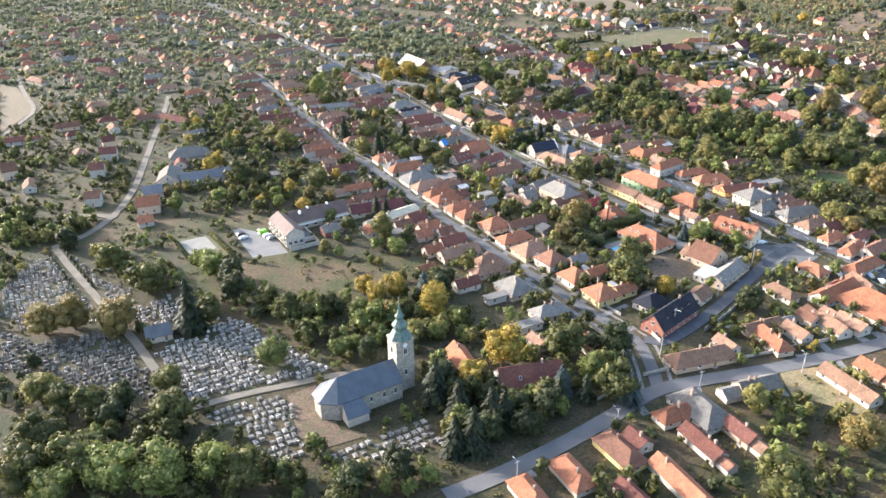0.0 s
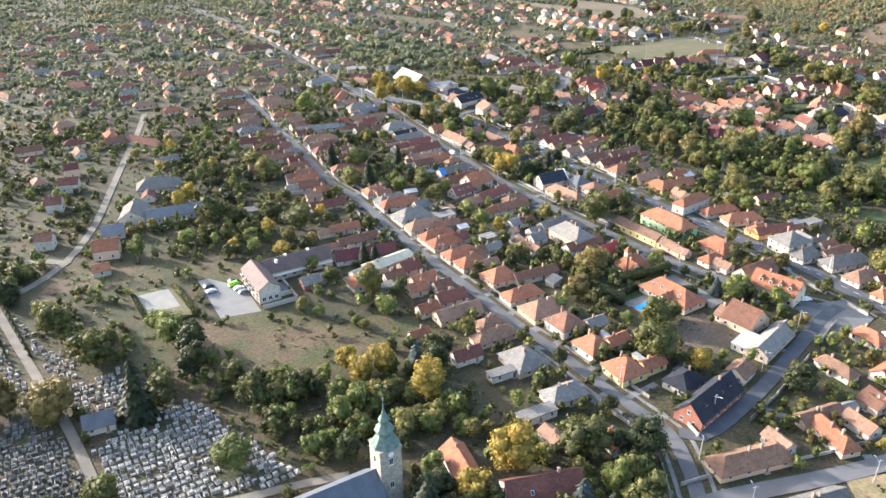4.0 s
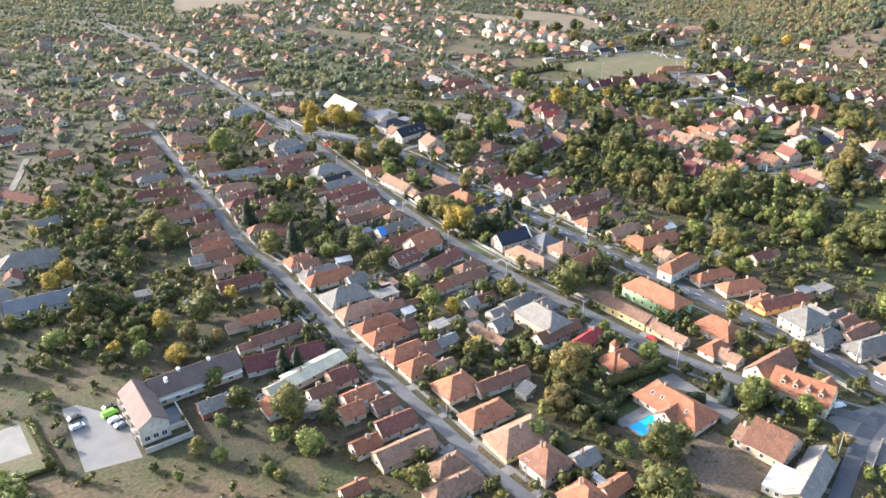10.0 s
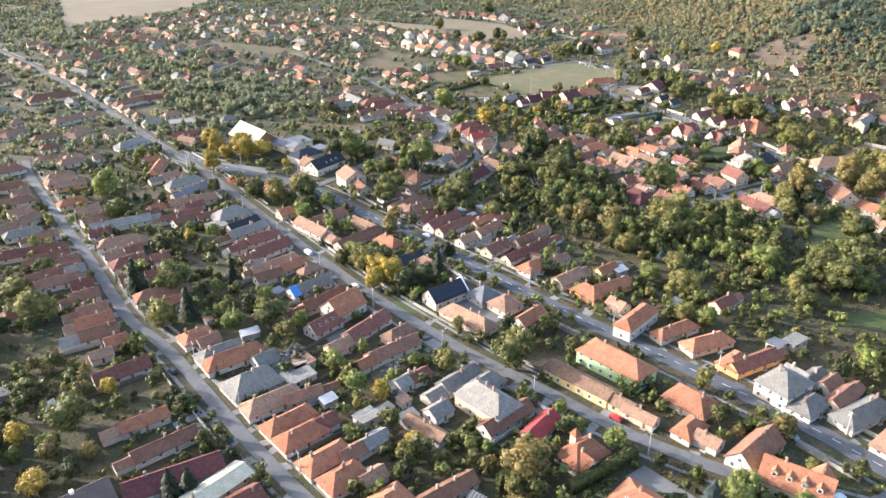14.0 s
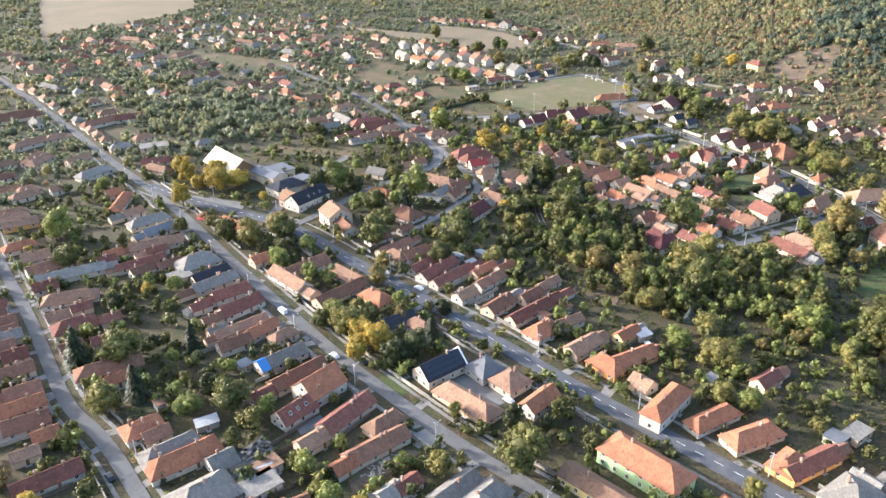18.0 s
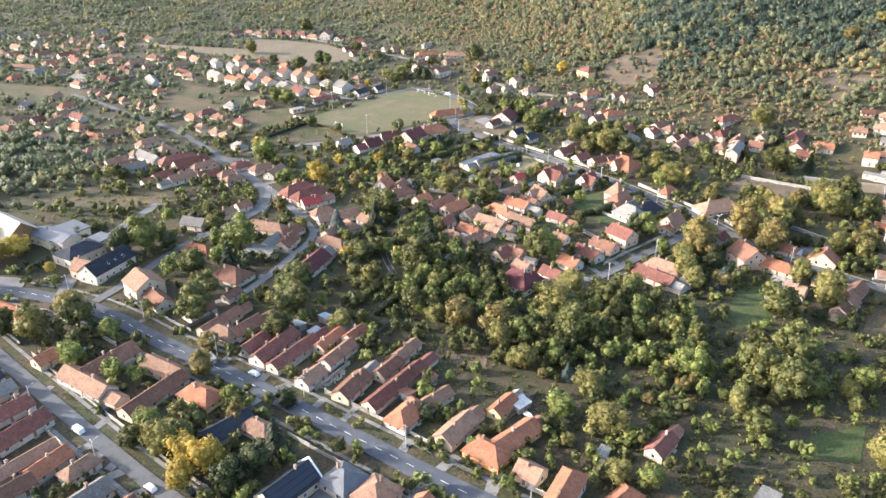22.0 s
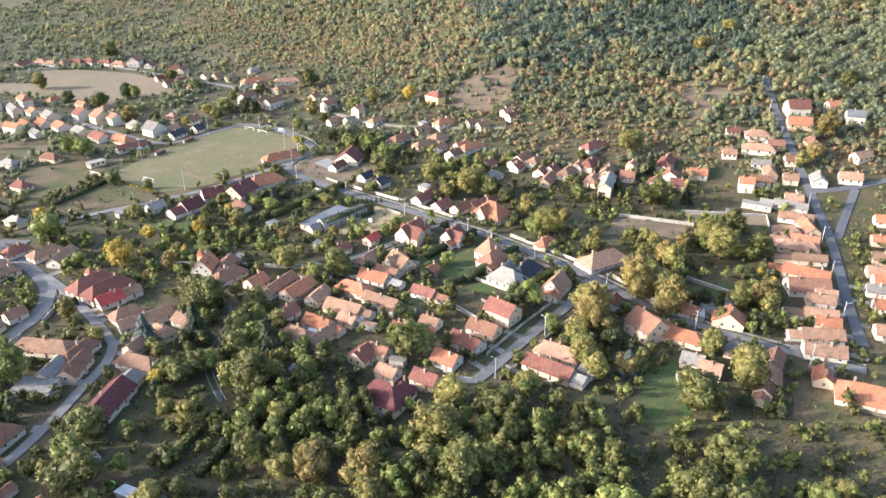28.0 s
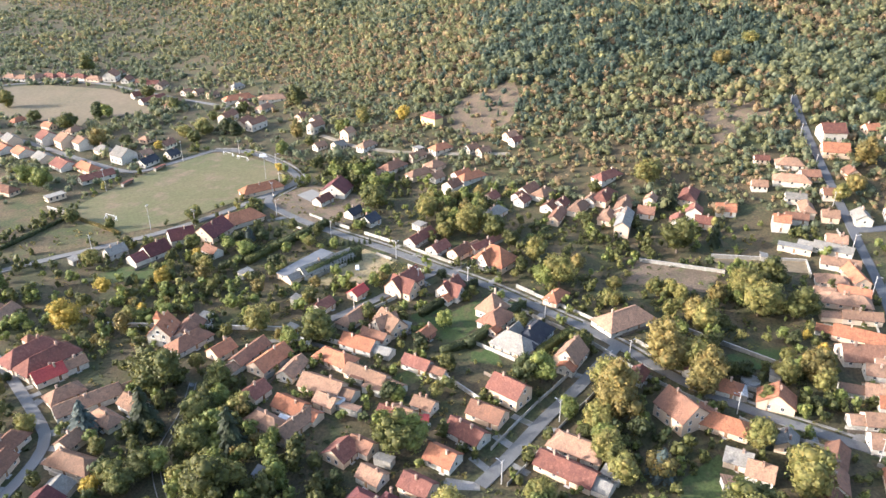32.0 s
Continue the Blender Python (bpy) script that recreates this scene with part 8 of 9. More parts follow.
tree(433, 446, 15.2, "g")
tree(422, 417, 11.4, "g")
tree(396, 415, 9.5, "g")
tree(389, 416, 9.5, "g")
tree(395, 391, 17.1, "g")
tree(456, 366, 7.6, "d")
tree(434, 353, 13.3, "g")
tree(485, 323, 11.4, "l")
tree(478, 355, 7.6, "g")
tree(455, 279, 9.5, "B")
tree(448, 288, 10.45, "y")
tree(478, 254, 11.4, "y")
tree(509, 271, 13.3, "o")
tree(509, 286, 15.2, "o")
tree(498, 397, 7.6, "g")
tree(483, 411, 11.4, "l")
tree(483, 409, 10.45, "l")
tree(474, 431, 12.35, "y")
tree(524, 474, 9.5, "l")
tree(490, 302, 13.3, "y")
tree(574, 265, 14.25, "y")
tree(563, 255, 13.3, "y")
tree(564, 245, 11.4, "g")
tree(541, 277, 11.4, "y")
tree(515, 288, 10.45, "o")
tree(512, 282, 11.4, "y")
tree(500, 273, 11.4, "o")
tree(560, 288, 7.6, "y")
tree(551, 342, 10.45, "l")
tree(414, 328, 13.3, "y")
tree(437, 349, 12.35, "l")
tree(457, 364, 7.6, "l")
tree(417, 316, 11.4, "g")
tree(416, 311, 12.35, "g")
tree(431, 308, 9.5, "y")
tree(469, 300, 10.45, "y")
tree(470, 310, 7.6, "l")
tree(396, 395, 10.45, "l")
tree(400, 413, 9.5, "l")
tree(391, 421, 9.5, "g")
tree(412, 428, 12.35, "F")
tree(404, 445, 11.4, "B")
tree(416, 399, 11.4, "F")
tree(398, 463, 7.6, "y")
tree(426, 417, 9.5, "g")
tree(344.4, 280, 13.5, "y")
tree(343.4, 294.7, 10, "l")
tree(336.2, 295, 6.5, "g")
tree(332.4, 287, 5.5, "y")
tree(354.8, 268.2, 6.5, "g")
tree(369.6, 241.9, 9.7, "g")
tree(382, 207.7, 12.6, "y")
tree(412, 219, 9.6, "l")
tree(366, 360.2, 9.2, "y")
tree(327, 269, 9.5, "y")
tree(330, 260, 9, "l")
tree(360, 293, 12, "y")
tree(357, 321, 6, "y")
tree(347, 329, 4.5, "l")
tree(406, 223, 7.5, "y")
tree(376, 209, 10, "y")
tree(362, 302, 6, "B")
tree(358, 309, 5, "o")
tree(395, 274, 7, "g")
tree(390, 266, 7, "l")
tree(413, 281, 8, "g")
tree(433, 272, 6, "g")
tree(381, 266, 5, "o")
tree(375, 274, 4.5, "g")
tree(372, 244, 5, "g")
tree(379, 234, 5, "l")
tree(394, 247, 8, "g")
tree(376, 326, 6.5, "y")
tree(357, 327, 5, "g")
tree(422, 212, 7, "y")
tree(399, 220, 6, "y")
tree(390, 229, 4, "l")
tree(382, 256, 5, "l")
tree(388, 242, 5.5, "o")
tree(377, 250, 8, "y")
tree(404, 200, 7, "y")
tree(414, 205, 8, "y")
tree(416, 224, 4, "g")
tree(378, 268, 6, "o")
tree(371, 263, 5, "o")
tree(365, 274, 5, "o")
tree(427, 196, 6, "g")

# ---- graves ----
def grave_mesh(kind):
    v, f = box(-0.5, -1.0, -0.1, 0.5, 1.0, 0.24 if kind != 2 else 0.16)
    box(-0.6, -1.1, -0.1, 0.6, 1.1, 0.12, v, f)
    if kind == 0:
        box(-0.5, 0.85, 0.1, 0.5, 1.08, 1.15, v, f)
    elif kind == 1:
        box(-0.4, 0.85, 0.1, 0.4, 1.05, 0.9, v, f), box(-0.07, 0.9, 0.9, 0.07, 1.02, 1.6, v, f), box(-0.28, 0.9, 1.2, 0.28, 1.02, 1.34, v, f)
    else:
        box(-0.55, 0.8, 0.1, 0.55, 1.1, 0.75, v, f)
    return v, f


GRAVES = [grave_mesh(k) for k in range(3)]
GRAVE_MESHES = [mesh_of("grave", v, f, MASONRY) for v, f in GRAVES]


def cemetery(poly, dx, dy, things, seed):
    g = random.Random(seed)
    p = np.asarray(poly, float)
    (x0, y0), (x1, y1) = p.min(0), p.max(0)
    joined_v, joined_f = [], []
    y = y0
    while y < y1:
        x = x0 + g.uniform(0, 0.6)
        while x < x1:
            px, py = x + g.uniform(-0.2, 0.2), y + g.uniform(-0.3, 0.3)
            if inside(p, px, py) and not TAKEN[int((px - GX) / CELL), int((py - GY) / CELL)] and g.random() > 0.08:
                k = g.randrange(3)
                yaw, s = 180 + g.uniform(-5, 5), g.uniform(1.0, 1.45)
                if things:
                    ob = new("grave", GRAVE_MESHES[k])
                    ob.location, ob.rotation_euler, ob.scale = (px, py, gz(px, py)), (0, 0, radians(yaw)), (s, 1.0, g.uniform(0.9, 1.3))
                    tagged(ob, ("grey granite grave with an upright headstone", "stone grave with a small cross", "pale grave with a low broad headstone")[k], "grave", "cemetery graves")
                else:
                    c, q, i = math.cos(radians(yaw)), math.sin(radians(yaw)), len(joined_v)
                    h = g.uniform(0.9, 1.3)
                    joined_v += [(px + (a * c - b * q) * s, py + a * q + b * c, z * h + gz(px, py)) for a, b, z in GRAVES[k][0]]
                    joined_f += [tuple(i + j for j in r) for r in GRAVES[k][1]]
            x += dx * g.uniform(0.9, 1.15)
        y += dy * g.uniform(0.95, 1.05)
    if joined_v:
        tagged(new("graves", mesh_of("graves", joined_v, joined_f, MASONRY)), "crowded rows of grey stone graves", "graves", kind="stuff")
    TAKEN[inside(p, CX, CY)] = True


cemetery([(31, 201), (50, 200), (57, 195), (51.5, 177), (52, 166), (41.4, 165), (38.5, 174), (38.5, 188), (31, 193)], 2.2, 2.8, True, 1)
cemetery([(53, 165), (67, 162), (89, 161), (88, 149), (72, 151), (60, 156)], 2.3, 3.0, True, 2)
cemetery([(-23, 261), (-22, 287), (-9, 275), (6, 272), (15, 265), (20, 246), (21, 219), (19, 211), (12, 224), (-5, 236), (-13, 250)], 1.9, 2.6, False, 3)
cemetery([(24.6, 242), (31.6, 247), (50, 256.5), (58.4, 247), (64, 229), (74, 200), (66, 200.6), (47.5, 205), (30, 207.5), (26.6, 213), (25, 226)], 1.9, 2.6, False, 4)
cemetery([(-21, 301), (-20, 321), (-10, 338), (-2, 348), (7, 342), (14, 311), (17, 275), (6, 275), (-11, 279)], 2.2, 3.0, False, 5)
cemetery([(8, 345), (12, 335), (19, 308), (30, 293), (42, 279), (37, 260), (23.6, 265), (16, 300)], 2.2, 2.8, False, 6)


# ---- cars ----
def car_body(l, w, h, van):
    prof = [(-l / 2, 0.35), (-l / 2, 0.75), (-l * 0.46, 0.95), (-l * 0.28, h if not van else h * 0.98), (l * 0.16 if not van else l * 0.28, h), (l * 0.3 if not van else l * 0.38, 0.95), (l * 0.47, 0.82), (l / 2, 0.6), (l / 2, 0.35)]
    if van:
        prof[3] = (-l * 0.47, h)
    n = len(prof)
    v = [(x, s * w / 2 * (0.82 if z > 1.0 else 1.0), z) for s in (-1, 1) for x, z in prof]
    f = [tuple(range(n - 1, -1, -1)), tuple(range(n, 2 * n))] + [(i, (i + 1) % n, n + (i + 1) % n, n + i) for i in range(n)]
    return v, f


def wheel_mesh():
    v, f = [], []
    for y in (-0.1, 0.1):
        v += [(0.32 * math.cos(i * math.pi / 6), y, 0.32 * math.sin(i * math.pi / 6)) for i in range(12)]
    f = [(i, (i + 1) % 12, 12 + (i + 1) % 12, 12 + i) for i in range(12)] + [tuple(range(11, -1, -1)), tuple(range(12, 24))]
    return mesh_of("wheel", v, f, TYRE)


WHEEL = wheel_mesh()
CAR_PAINT = {k: mat("car_paint_" + k, c, c, fine=6, grain=0.03, bump=0, rough=0.3, spec=0.5) for k, c in
             (("white", (0.75, 0.75, 0.74)), ("black", (0.02, 0.02, 0.024)), ("grey", (0.2, 0.22, 0.25)), ("green", (0.25, 0.62, 0.05)), ("red", (0.4, 0.04, 0.04)), ("silver", (0.5, 0.51, 0.53)))}
CAR_MESH = {}


def car(x, y, yaw, paint, van=False):
    key = paint, van
    l, w, h = (4.9, 1.9, 2.0) if van else (4.3, 1.75, 1.45)
    if key not in CAR_MESH:
        v, f = car_body(l, w, h, van)
        gv, gf = box(-l * 0.3, -w * 0.43, 1.0, l * 0.2, -w * 0.42, h - 0.12)
        box(-l * 0.3, w * 0.42, 1.0, l * 0.2, w * 0.43, h - 0.12, gv, gf)
        k = len(gv)
        fx = l * 0.24 if not van else l * 0.34
        gv += [(fx + 0.02, -w * 0.38, h - 0.2), (fx + 0.02, w * 0.38, h - 0.2), (fx + 0.33, w * 0.4, 1.02), (fx + 0.33, -w * 0.4, 1.02)]
        gf.append((k, k + 3, k + 2, k + 1))
        CAR_MESH[key] = mesh_of("body", v, f, CAR_PAINT[paint]), mesh_of("windows", gv, gf, GLASS)
    ob = base("van" if van else "car", x, y, yaw)
    ob.location.z += 0.06
    tagged(ob, f"{paint} {'van' if van else 'car'} parked on the ground by the road", "van" if van else "car", "parked cars")
    part("body", CAR_MESH[key][0], ob)
    part("windows", CAR_MESH[key][1], ob)
    for sx in (-0.3, 0.31):
        for sy in (-1, 1):
            part("wheel", WHEEL, ob, (sx * l, sy * w * 0.45, 0.32))


car(80.6, 323.1, 8, "black")
car(80.4, 318.3, 8, "silver")
car(90.6, 322.4, 8, "black")
car(90.0, 319.0, 8, "green", True)
car(90.7, 315.1, 8, "white")
car(91.5, 311.3, 8, "grey")
car(278, 189, -20, "white")
car(260.6, 203, 60, "black")
car(260.6, 198, 60, "grey")
car(166, 320, 90, "black")
car(168, 364, 90, "black")
car(165.5, 276, 90, "white")
car(302.3, 389.8, 90, "white")
car(251, 411, 90, "white", True)
car(261.4, 413.8, 90, "black")
car(336.6, 302.4, 60, "white")
car(292.9, 209.1, 75, "grey")
car(318.2, 203.9, 75, "silver")
car(260.5, 249.1, 90, "red")
car(254.4, 362.3, 88, "black")
car(276.4, 313.4, 90, "silver")
car(238.9, 422.7, 88, "silver")
car(477.4, 413, 20, "white", True)
car(474.3, 409, 20, "white")
car(548, 457, 30, "white")
car(533.5, 421.7, 30, "white")
car(280.2, 157.6, 60, "white")
car(280.4, 153.1, 60, "silver")
car(287.9, 149, 60, "white")
car(289.5, 145, 60, "silver")
car(288.9, 139.5, 60, "white")
car(412.8, 454.6, 50, "white")
car(640, 547, -60, "white", True)
car(392.8, 437.9, 10, "grey")
car(249, 372, 88, "white")
car(277, 452, 92, "silver")


# ---- poles, walls and hedges along the streets ----
def tube(v, f, p0, p1, r0, r1, n=6):
    d = (Vector(p1) - Vector(p0)).normalized()
    u = d.orthogonal().normalized()
    w = d.cross(u)
    k = len(v)
    for p, r in ((p0, r0), (p1, r1)):
        v.extend(tuple(Vector(p) + (u * math.cos(i * 2 * math.pi / n) + w * math.sin(i * 2 * math.pi / n)) * r) for i in range(n))
    f.extend((k + i, k + (i + 1) % n, k + n + (i + 1) % n, k + n + i) for i in range(n))
    f.append(tuple(k + n + i for i in range(n)))


pv, pf = [], []
tube(pv, pf, (0, 0, -0.5), (0, 0, 8.6), 0.2, 0.12)
POLE = mesh_of("pole", pv, pf, CONC)
pv, pf = [], []
tube(pv, pf, (0, 0, 7.6), (1.6, 0, 8.3), 0.05, 0.04)
ARM = mesh_of("arm", pv, pf, METAL)
LAMP = mesh_of("lamp_head", *box(1.45, -0.14, 8.22, 2.2, 0.14, 8.38), METAL)
CROSSBAR = mesh_of("crossbar", *box(-0.06, -0.9, 8.0, 0.06, 0.9, 8.14), METAL)


def pole(x, y, yaw):
    ob = base("street_lamp", x, y, yaw)
    tagged(ob, "grey concrete power pole with a street lamp arm", "pole", "street poles")
    part("pole", POLE, ob)
    part("arm", ARM, ob)
    part("lamp_head", LAMP, ob)
    part("crossbar", CROSSBAR, ob)


def beside(name, off, step, start=0.0, end=1.0):
    """Places along a street at a distance from its middle, with the direction of the street."""
    line, _ = LINES[name]
    d = np.hypot(*np.diff(line, axis=0).T)
    along = np.concatenate([[0], np.cumsum(d)])
    for t in np.arange(along[-1] * start + step / 2, along[-1] * end, step):
        i = min(len(d) - 1, int(np.searchsorted(along, t)) - 1)
        u = (line[i + 1] - line[i]) / d[i]
        p = line[i] + u * (t - along[i]) + np.array((-u[1], u[0])) * off
        yield p[0], p[1], math.degrees(math.atan2(u[1], u[0]))


for street, off, step in (("street_west", -4.2, 36), ("street_middle", 5.2, 40), ("main_road", -5.6, 42), ("church_road", -5.4, 38), ("field_street", -4.2, 40), ("right_street", 4.4, 36), ("branch_street", 4.2, 34), ("lane_ford", 3.6, 36), ("hill_lane", 4.0, 34), ("villa_lane", 3.6, 34), ("field_road", 3.8, 48)):
    for x, y, a in beside(street, off, step):
        if y < 800:
            pole(x, y, a + (90 if off < 0 else -90))

for street, side, lo, hi, h in (("street_west", 7.5, 0, 0.8, 1.5), ("street_west", -7.5, 0.05, 0.8, 1.4), ("main_road", 11, 0.15, 0.8, 1.5), ("main_road", -11, 0.2, 0.75, 1.5), ("street_middle", 8, 0.1, 0.6, 1.5), ("street_middle", -8, 0.1, 0.5, 1.4),
                                ("field_street", 7, 0.35, 1, 1.6), ("field_street", -7, 0.35, 1, 1.5), ("branch_street", 6, 0.1, 1, 1.5), ("branch_street", -6, 0.1, 1, 1.5), ("right_street", 7, 0, 0.6, 1.8), ("lane_ford", 4, 0.3, 1, 1.8), ("church_road", 8, 0.3, 1, 1.4), ("hill_lane", -5, 0.2, 0.9, 1.8), ("villa_lane", 5, 0.1, 0.8, 1.4)):
    for x, y, a in beside(street, side, 9.5, lo, hi):
        i, j = int((x - GX) / CELL), int((y - GY) / CELL)
        if rng.random() < 0.3 or TAKEN[i - 1:i + 2, j - 1:j + 2].any() and rng.random() < 0.85 and abs(side) > 5.5 and any(math.hypot(bx - x, by - y) < bw * 0.6 for bx, by, bw in BUILT):
            continue
        hh = h * rng.uniform(0.75, 1.15)
        ob = base("garden_wall", x, y, a)
        label = rng.choice(("rendered garden wall along the street",) * 2 + ("low pale garden wall with posts",))
        tagged(ob, label, "wall", "street walls")
        part("panel", mesh_of("panel", *box(-4.6, -0.1, -0.4, 4.6, 0.1, hh), FENCE), ob)
        for sx in (-4.5, 0, 4.5) if "posts" in label else ():
            part("post", mesh_of("post", *box(sx - 0.22, -0.22, -0.4, sx + 0.22, 0.22, hh + 0.25), FENCE), ob)


def wall_line(x0, y0, x1, y1, h, label):
    l = math.hypot(x1 - x0, y1 - y0)
    ob = base("boundary_wall", (x0 + x1) / 2, (y0 + y1) / 2, math.degrees(math.atan2(y1 - y0, x1 - x0)))
    tagged(ob, label, "wall", "boundary walls")
    part("panel", mesh_of("panel", *box(-l / 2, -0.12, -0.6, l / 2, 0.12, h), FENCE), ob)
    part("coping", mesh_of("coping", *box(-l / 2, -0.2, h, l / 2, 0.2, h + 0.1), CONC), ob)


for q in ((528.7, 602.8, 527.1, 583.8), (476, 358, 467, 339), (454, 486, 482, 412), (478, 412, 478, 392), (603, 280, 614, 241), (588, 309, 591, 273), (614, 241, 600, 239), (539, 287, 527, 249)):
    wall_line(*q, 1.8, "long pale rendered boundary wall between gardens")


def hedge(x0, y0, x1, y1, wide, high, key, seed):
    """A clipped hedge: a dense body set with leaf clumps."""
    g = np.random.RandomState(seed)
    l = math.hypot(x1 - x0, y1 - y0)
    n = int(l * 26)
    pos = np.stack([g.uniform(-l / 2, l / 2, n), g.uniform(-1, 1, n) * wide / 2, g.uniform(0.1, 1, n) * high], 1)
    top = g.rand(n) < 0.4
    pos[top, 2] = high * g.uniform(0.93, 1.06, top.sum())
    pos[~top, 1] = np.sign(pos[~top, 1]) * wide / 2 * g.uniform(0.92, 1.1, (~top).sum())
    u, w = g.normal(size=(n, 3)), g.normal(size=(n, 3))
    u *= 0.32 / np.linalg.norm(u, axis=1)[:, None]
    w *= 0.32 / np.linalg.norm(w, axis=1)[:, None]
    v = np.stack([pos - u, pos - w, pos + u, pos + w], 1).reshape(-1, 3)
    i = np.arange(n) * 4
    bv, bf = box(-l / 2, -wide * 0.45, -0.4, l / 2, wide * 0.45, high * 0.93)
    bt = np.array([t for q in bf for t in ((q[0], q[1], q[2]), (q[0], q[2], q[3]))]) + 4 * n
    ob = new("hedge", tri_mesh("hedge", np.concatenate([v, np.array(bv)]), np.concatenate([np.stack([i, i + 1, i + 2], 1), np.stack([i, i + 2, i + 3], 1), bt]), LEAF[key]))
    cx, cy = (x0 + x1) / 2, (y0 + y1) / 2
    ob.location, ob.rotation_euler = (cx, cy, gz(cx, cy)), (0, 0, math.atan2(y1 - y0, x1 - x0))
    tagged(ob, "long clipped dark green garden hedge", "hedge", "garden hedges")
    take(cx, cy, math.degrees(math.atan2(y1 - y0, x1 - x0)), l / 2, wide / 2 + 0.5)


for k, q in enumerate(((510, 477, 557, 462, 2.5, 2.6, "d"), (205, 227, 228, 231, 2.5, 3.0, "d"), (228, 231, 246, 215, 2.5, 3.0, "d"))):
    hedge(*q, k)

TV, TF = fir(5, 9, 12)
THUJA = tri_mesh("crown", TV * (0.8, 0.8, 1.0), TF, LEAF["d"])


def thuja(x, y, h):
    ob = base("thuja", x, y, rng.uniform(0, 360))
    ob.scale = (h * 0.26, h * 0.26, h / 3.4)
    tagged(ob, "slim dark green thuja in a clipped row", "shrub", "thuja row")
    part("trunk", TRUNK_FIR, ob)
    part("crown", THUJA, ob)


for i in range(20):
    thuja(514.7 + 27 * i / 19, 438.4 - 13.7 * i / 19, 4.6 + 0.6 * math.sin(i * 2.1))
for i in range(9):
    thuja(548 + i * 1.2, 446 - i * 2.2, 4.4)
for i in range(6):
    thuja(178.5, 330 + i * 2.0, 4.5), thuja(178.5, 352 + i * 1.8, 4.5)

for i in range(9):
    thuja(0.5 + 0.7 * i, 350 - 5.2 * i, 4.4), thuja(7.5 + 0.7 * i, 348 - 5.2 * i, 4.2)
hedge(68.6, 332, 71, 304, 1.6, 1.1, "g", 401), hedge(52.5, 332, 53.5, 305, 1.4, 1.0, "d", 402), hedge(53.5, 305, 71, 303.5, 1.4, 0.9, "g", 403)
hedge(507.7, 379.0, 540.3, 368.4, 2.6, 3.2, "d", 404), hedge(494.3, 354.2, 530.9, 344.4, 3.0, 3.4, "d", 405), hedge(500.0, 329.2, 519.4, 321.5, 2.6, 3.0, "g", 406), hedge(487.5, 361.7, 495.1, 355.1, 2.4, 2.6, "d", 407), hedge(484.7, 583.1, 525.3, 583.4, 2.0, 1.8, "d", 408), hedge(526, 582, 520, 545, 1.6, 1.2, "o", 409)

# ---- the football ground ----
def goal(x, y, yaw):
    ob = base("football_goal", x, y, yaw)
    tagged(ob, "white football goal with a net frame on the pitch", "goal", "football goals")
    for nm, p0, p1 in (("post", (-3.66, 0, 0), (-3.66, 0, 2.44)), ("post", (3.66, 0, 0), (3.66, 0, 2.44)), ("crossbar", (-3.66, 0, 2.44), (3.66, 0, 2.44)), ("stay", (-3.66, 0, 2.44), (-3.66, 1.8, 0)), ("stay", (3.66, 0, 2.44), (3.66, 1.8, 0)), ("ground_bar", (-3.66, 1.8, 0.06), (3.66, 1.8, 0.06))):
        v, f = [], []
        tube(v, f, p0, p1, 0.1, 0.1)
        part(nm, mesh_of(nm, v, f, WHITE), ob)


goal(631, 556, -95), goal(634, 569, -95), goal(532, 562, 85)


def mast(x, y):
    ob = base("floodlight_mast", x, y)
    tagged(ob, "tall grey floodlight mast beside the football pitch", "mast", "floodlight masts")
    v, f = [], []
    tube(v, f, (0, 0, -0.5), (0, 0, 13), 0.2, 0.1)
    part("mast", mesh_of("mast", v, f, CONC), ob)
    part("floodlight", mesh_of("floodlight", *box(-0.8, -0.2, 12.4, 0.8, 0.2, 13), METAL), ob)


for x, y in ((615, 588), (610, 524), (530, 535), (560, 594)):
    mast(x, y)


def dugout(x, y, yaw):
    ob = base("dugout", x, y, yaw)
    tagged(ob, "small open team shelter with a faded purple roof", "shelter", "team shelters")
    part("back", mesh_of("back", *box(-4, 1, -0.2, 4, 1.15, 2.2), FENCE), ob)
    part("roof", mesh_of("roof", *box(-4.2, -0.8, 2.2, 4.2, 1.3, 2.35), ROOF["r"]), ob)
    part("bench", mesh_of("bench", *box(-3.6, 0.3, 0.35, 3.6, 0.8, 0.5), WOOD), ob)
    for sx in (-4, 3.85):
        part("side", mesh_of("side", *box(sx, -0.6, -0.2, sx + 0.15, 1, 2.2), FENCE), ob)


dugout(572, 590, 0), dugout(599, 591, -5)

# dashes along the main road
line, _ = LINES["main_road"]
v, f = [], []
for x, y, a in beside("main_road", 0.0, 6.0):
    c, s = math.cos(radians(a)), math.sin(radians(a))
    k = len(v)
    v += [(x + c * p - s * q, y + s * p + c * q, gz(x, y) + LIFT[0] + 0.012) for p, q in ((-1.4, -0.09), (1.4, -0.09), (1.4, 0.09), (-1.4, 0.09))]
    f.append((k, k + 1, k + 2, k + 3))
tagged(new("road_marking", mesh_of("road_marking", v, f, PAINT)), "white dashed centre line on the asphalt", "road marking", kind="structure")
for street, offs in (("street_west", (5.0, -5.0)), ("main_road", (8.2, -8.2)), ("street_middle", (6.4, -6.4)), ("field_street", (4.4,))):
    for o in offs:
        v, f = ribbon(LINES[street][0], o + 0.6, o - 0.6, 0.12)
        tagged(new("pavement", mesh_of("pavement", v, [q[::-1] for q in f], PAVING)), "narrow pale concrete footway beside the street", "pavement", kind="structure")


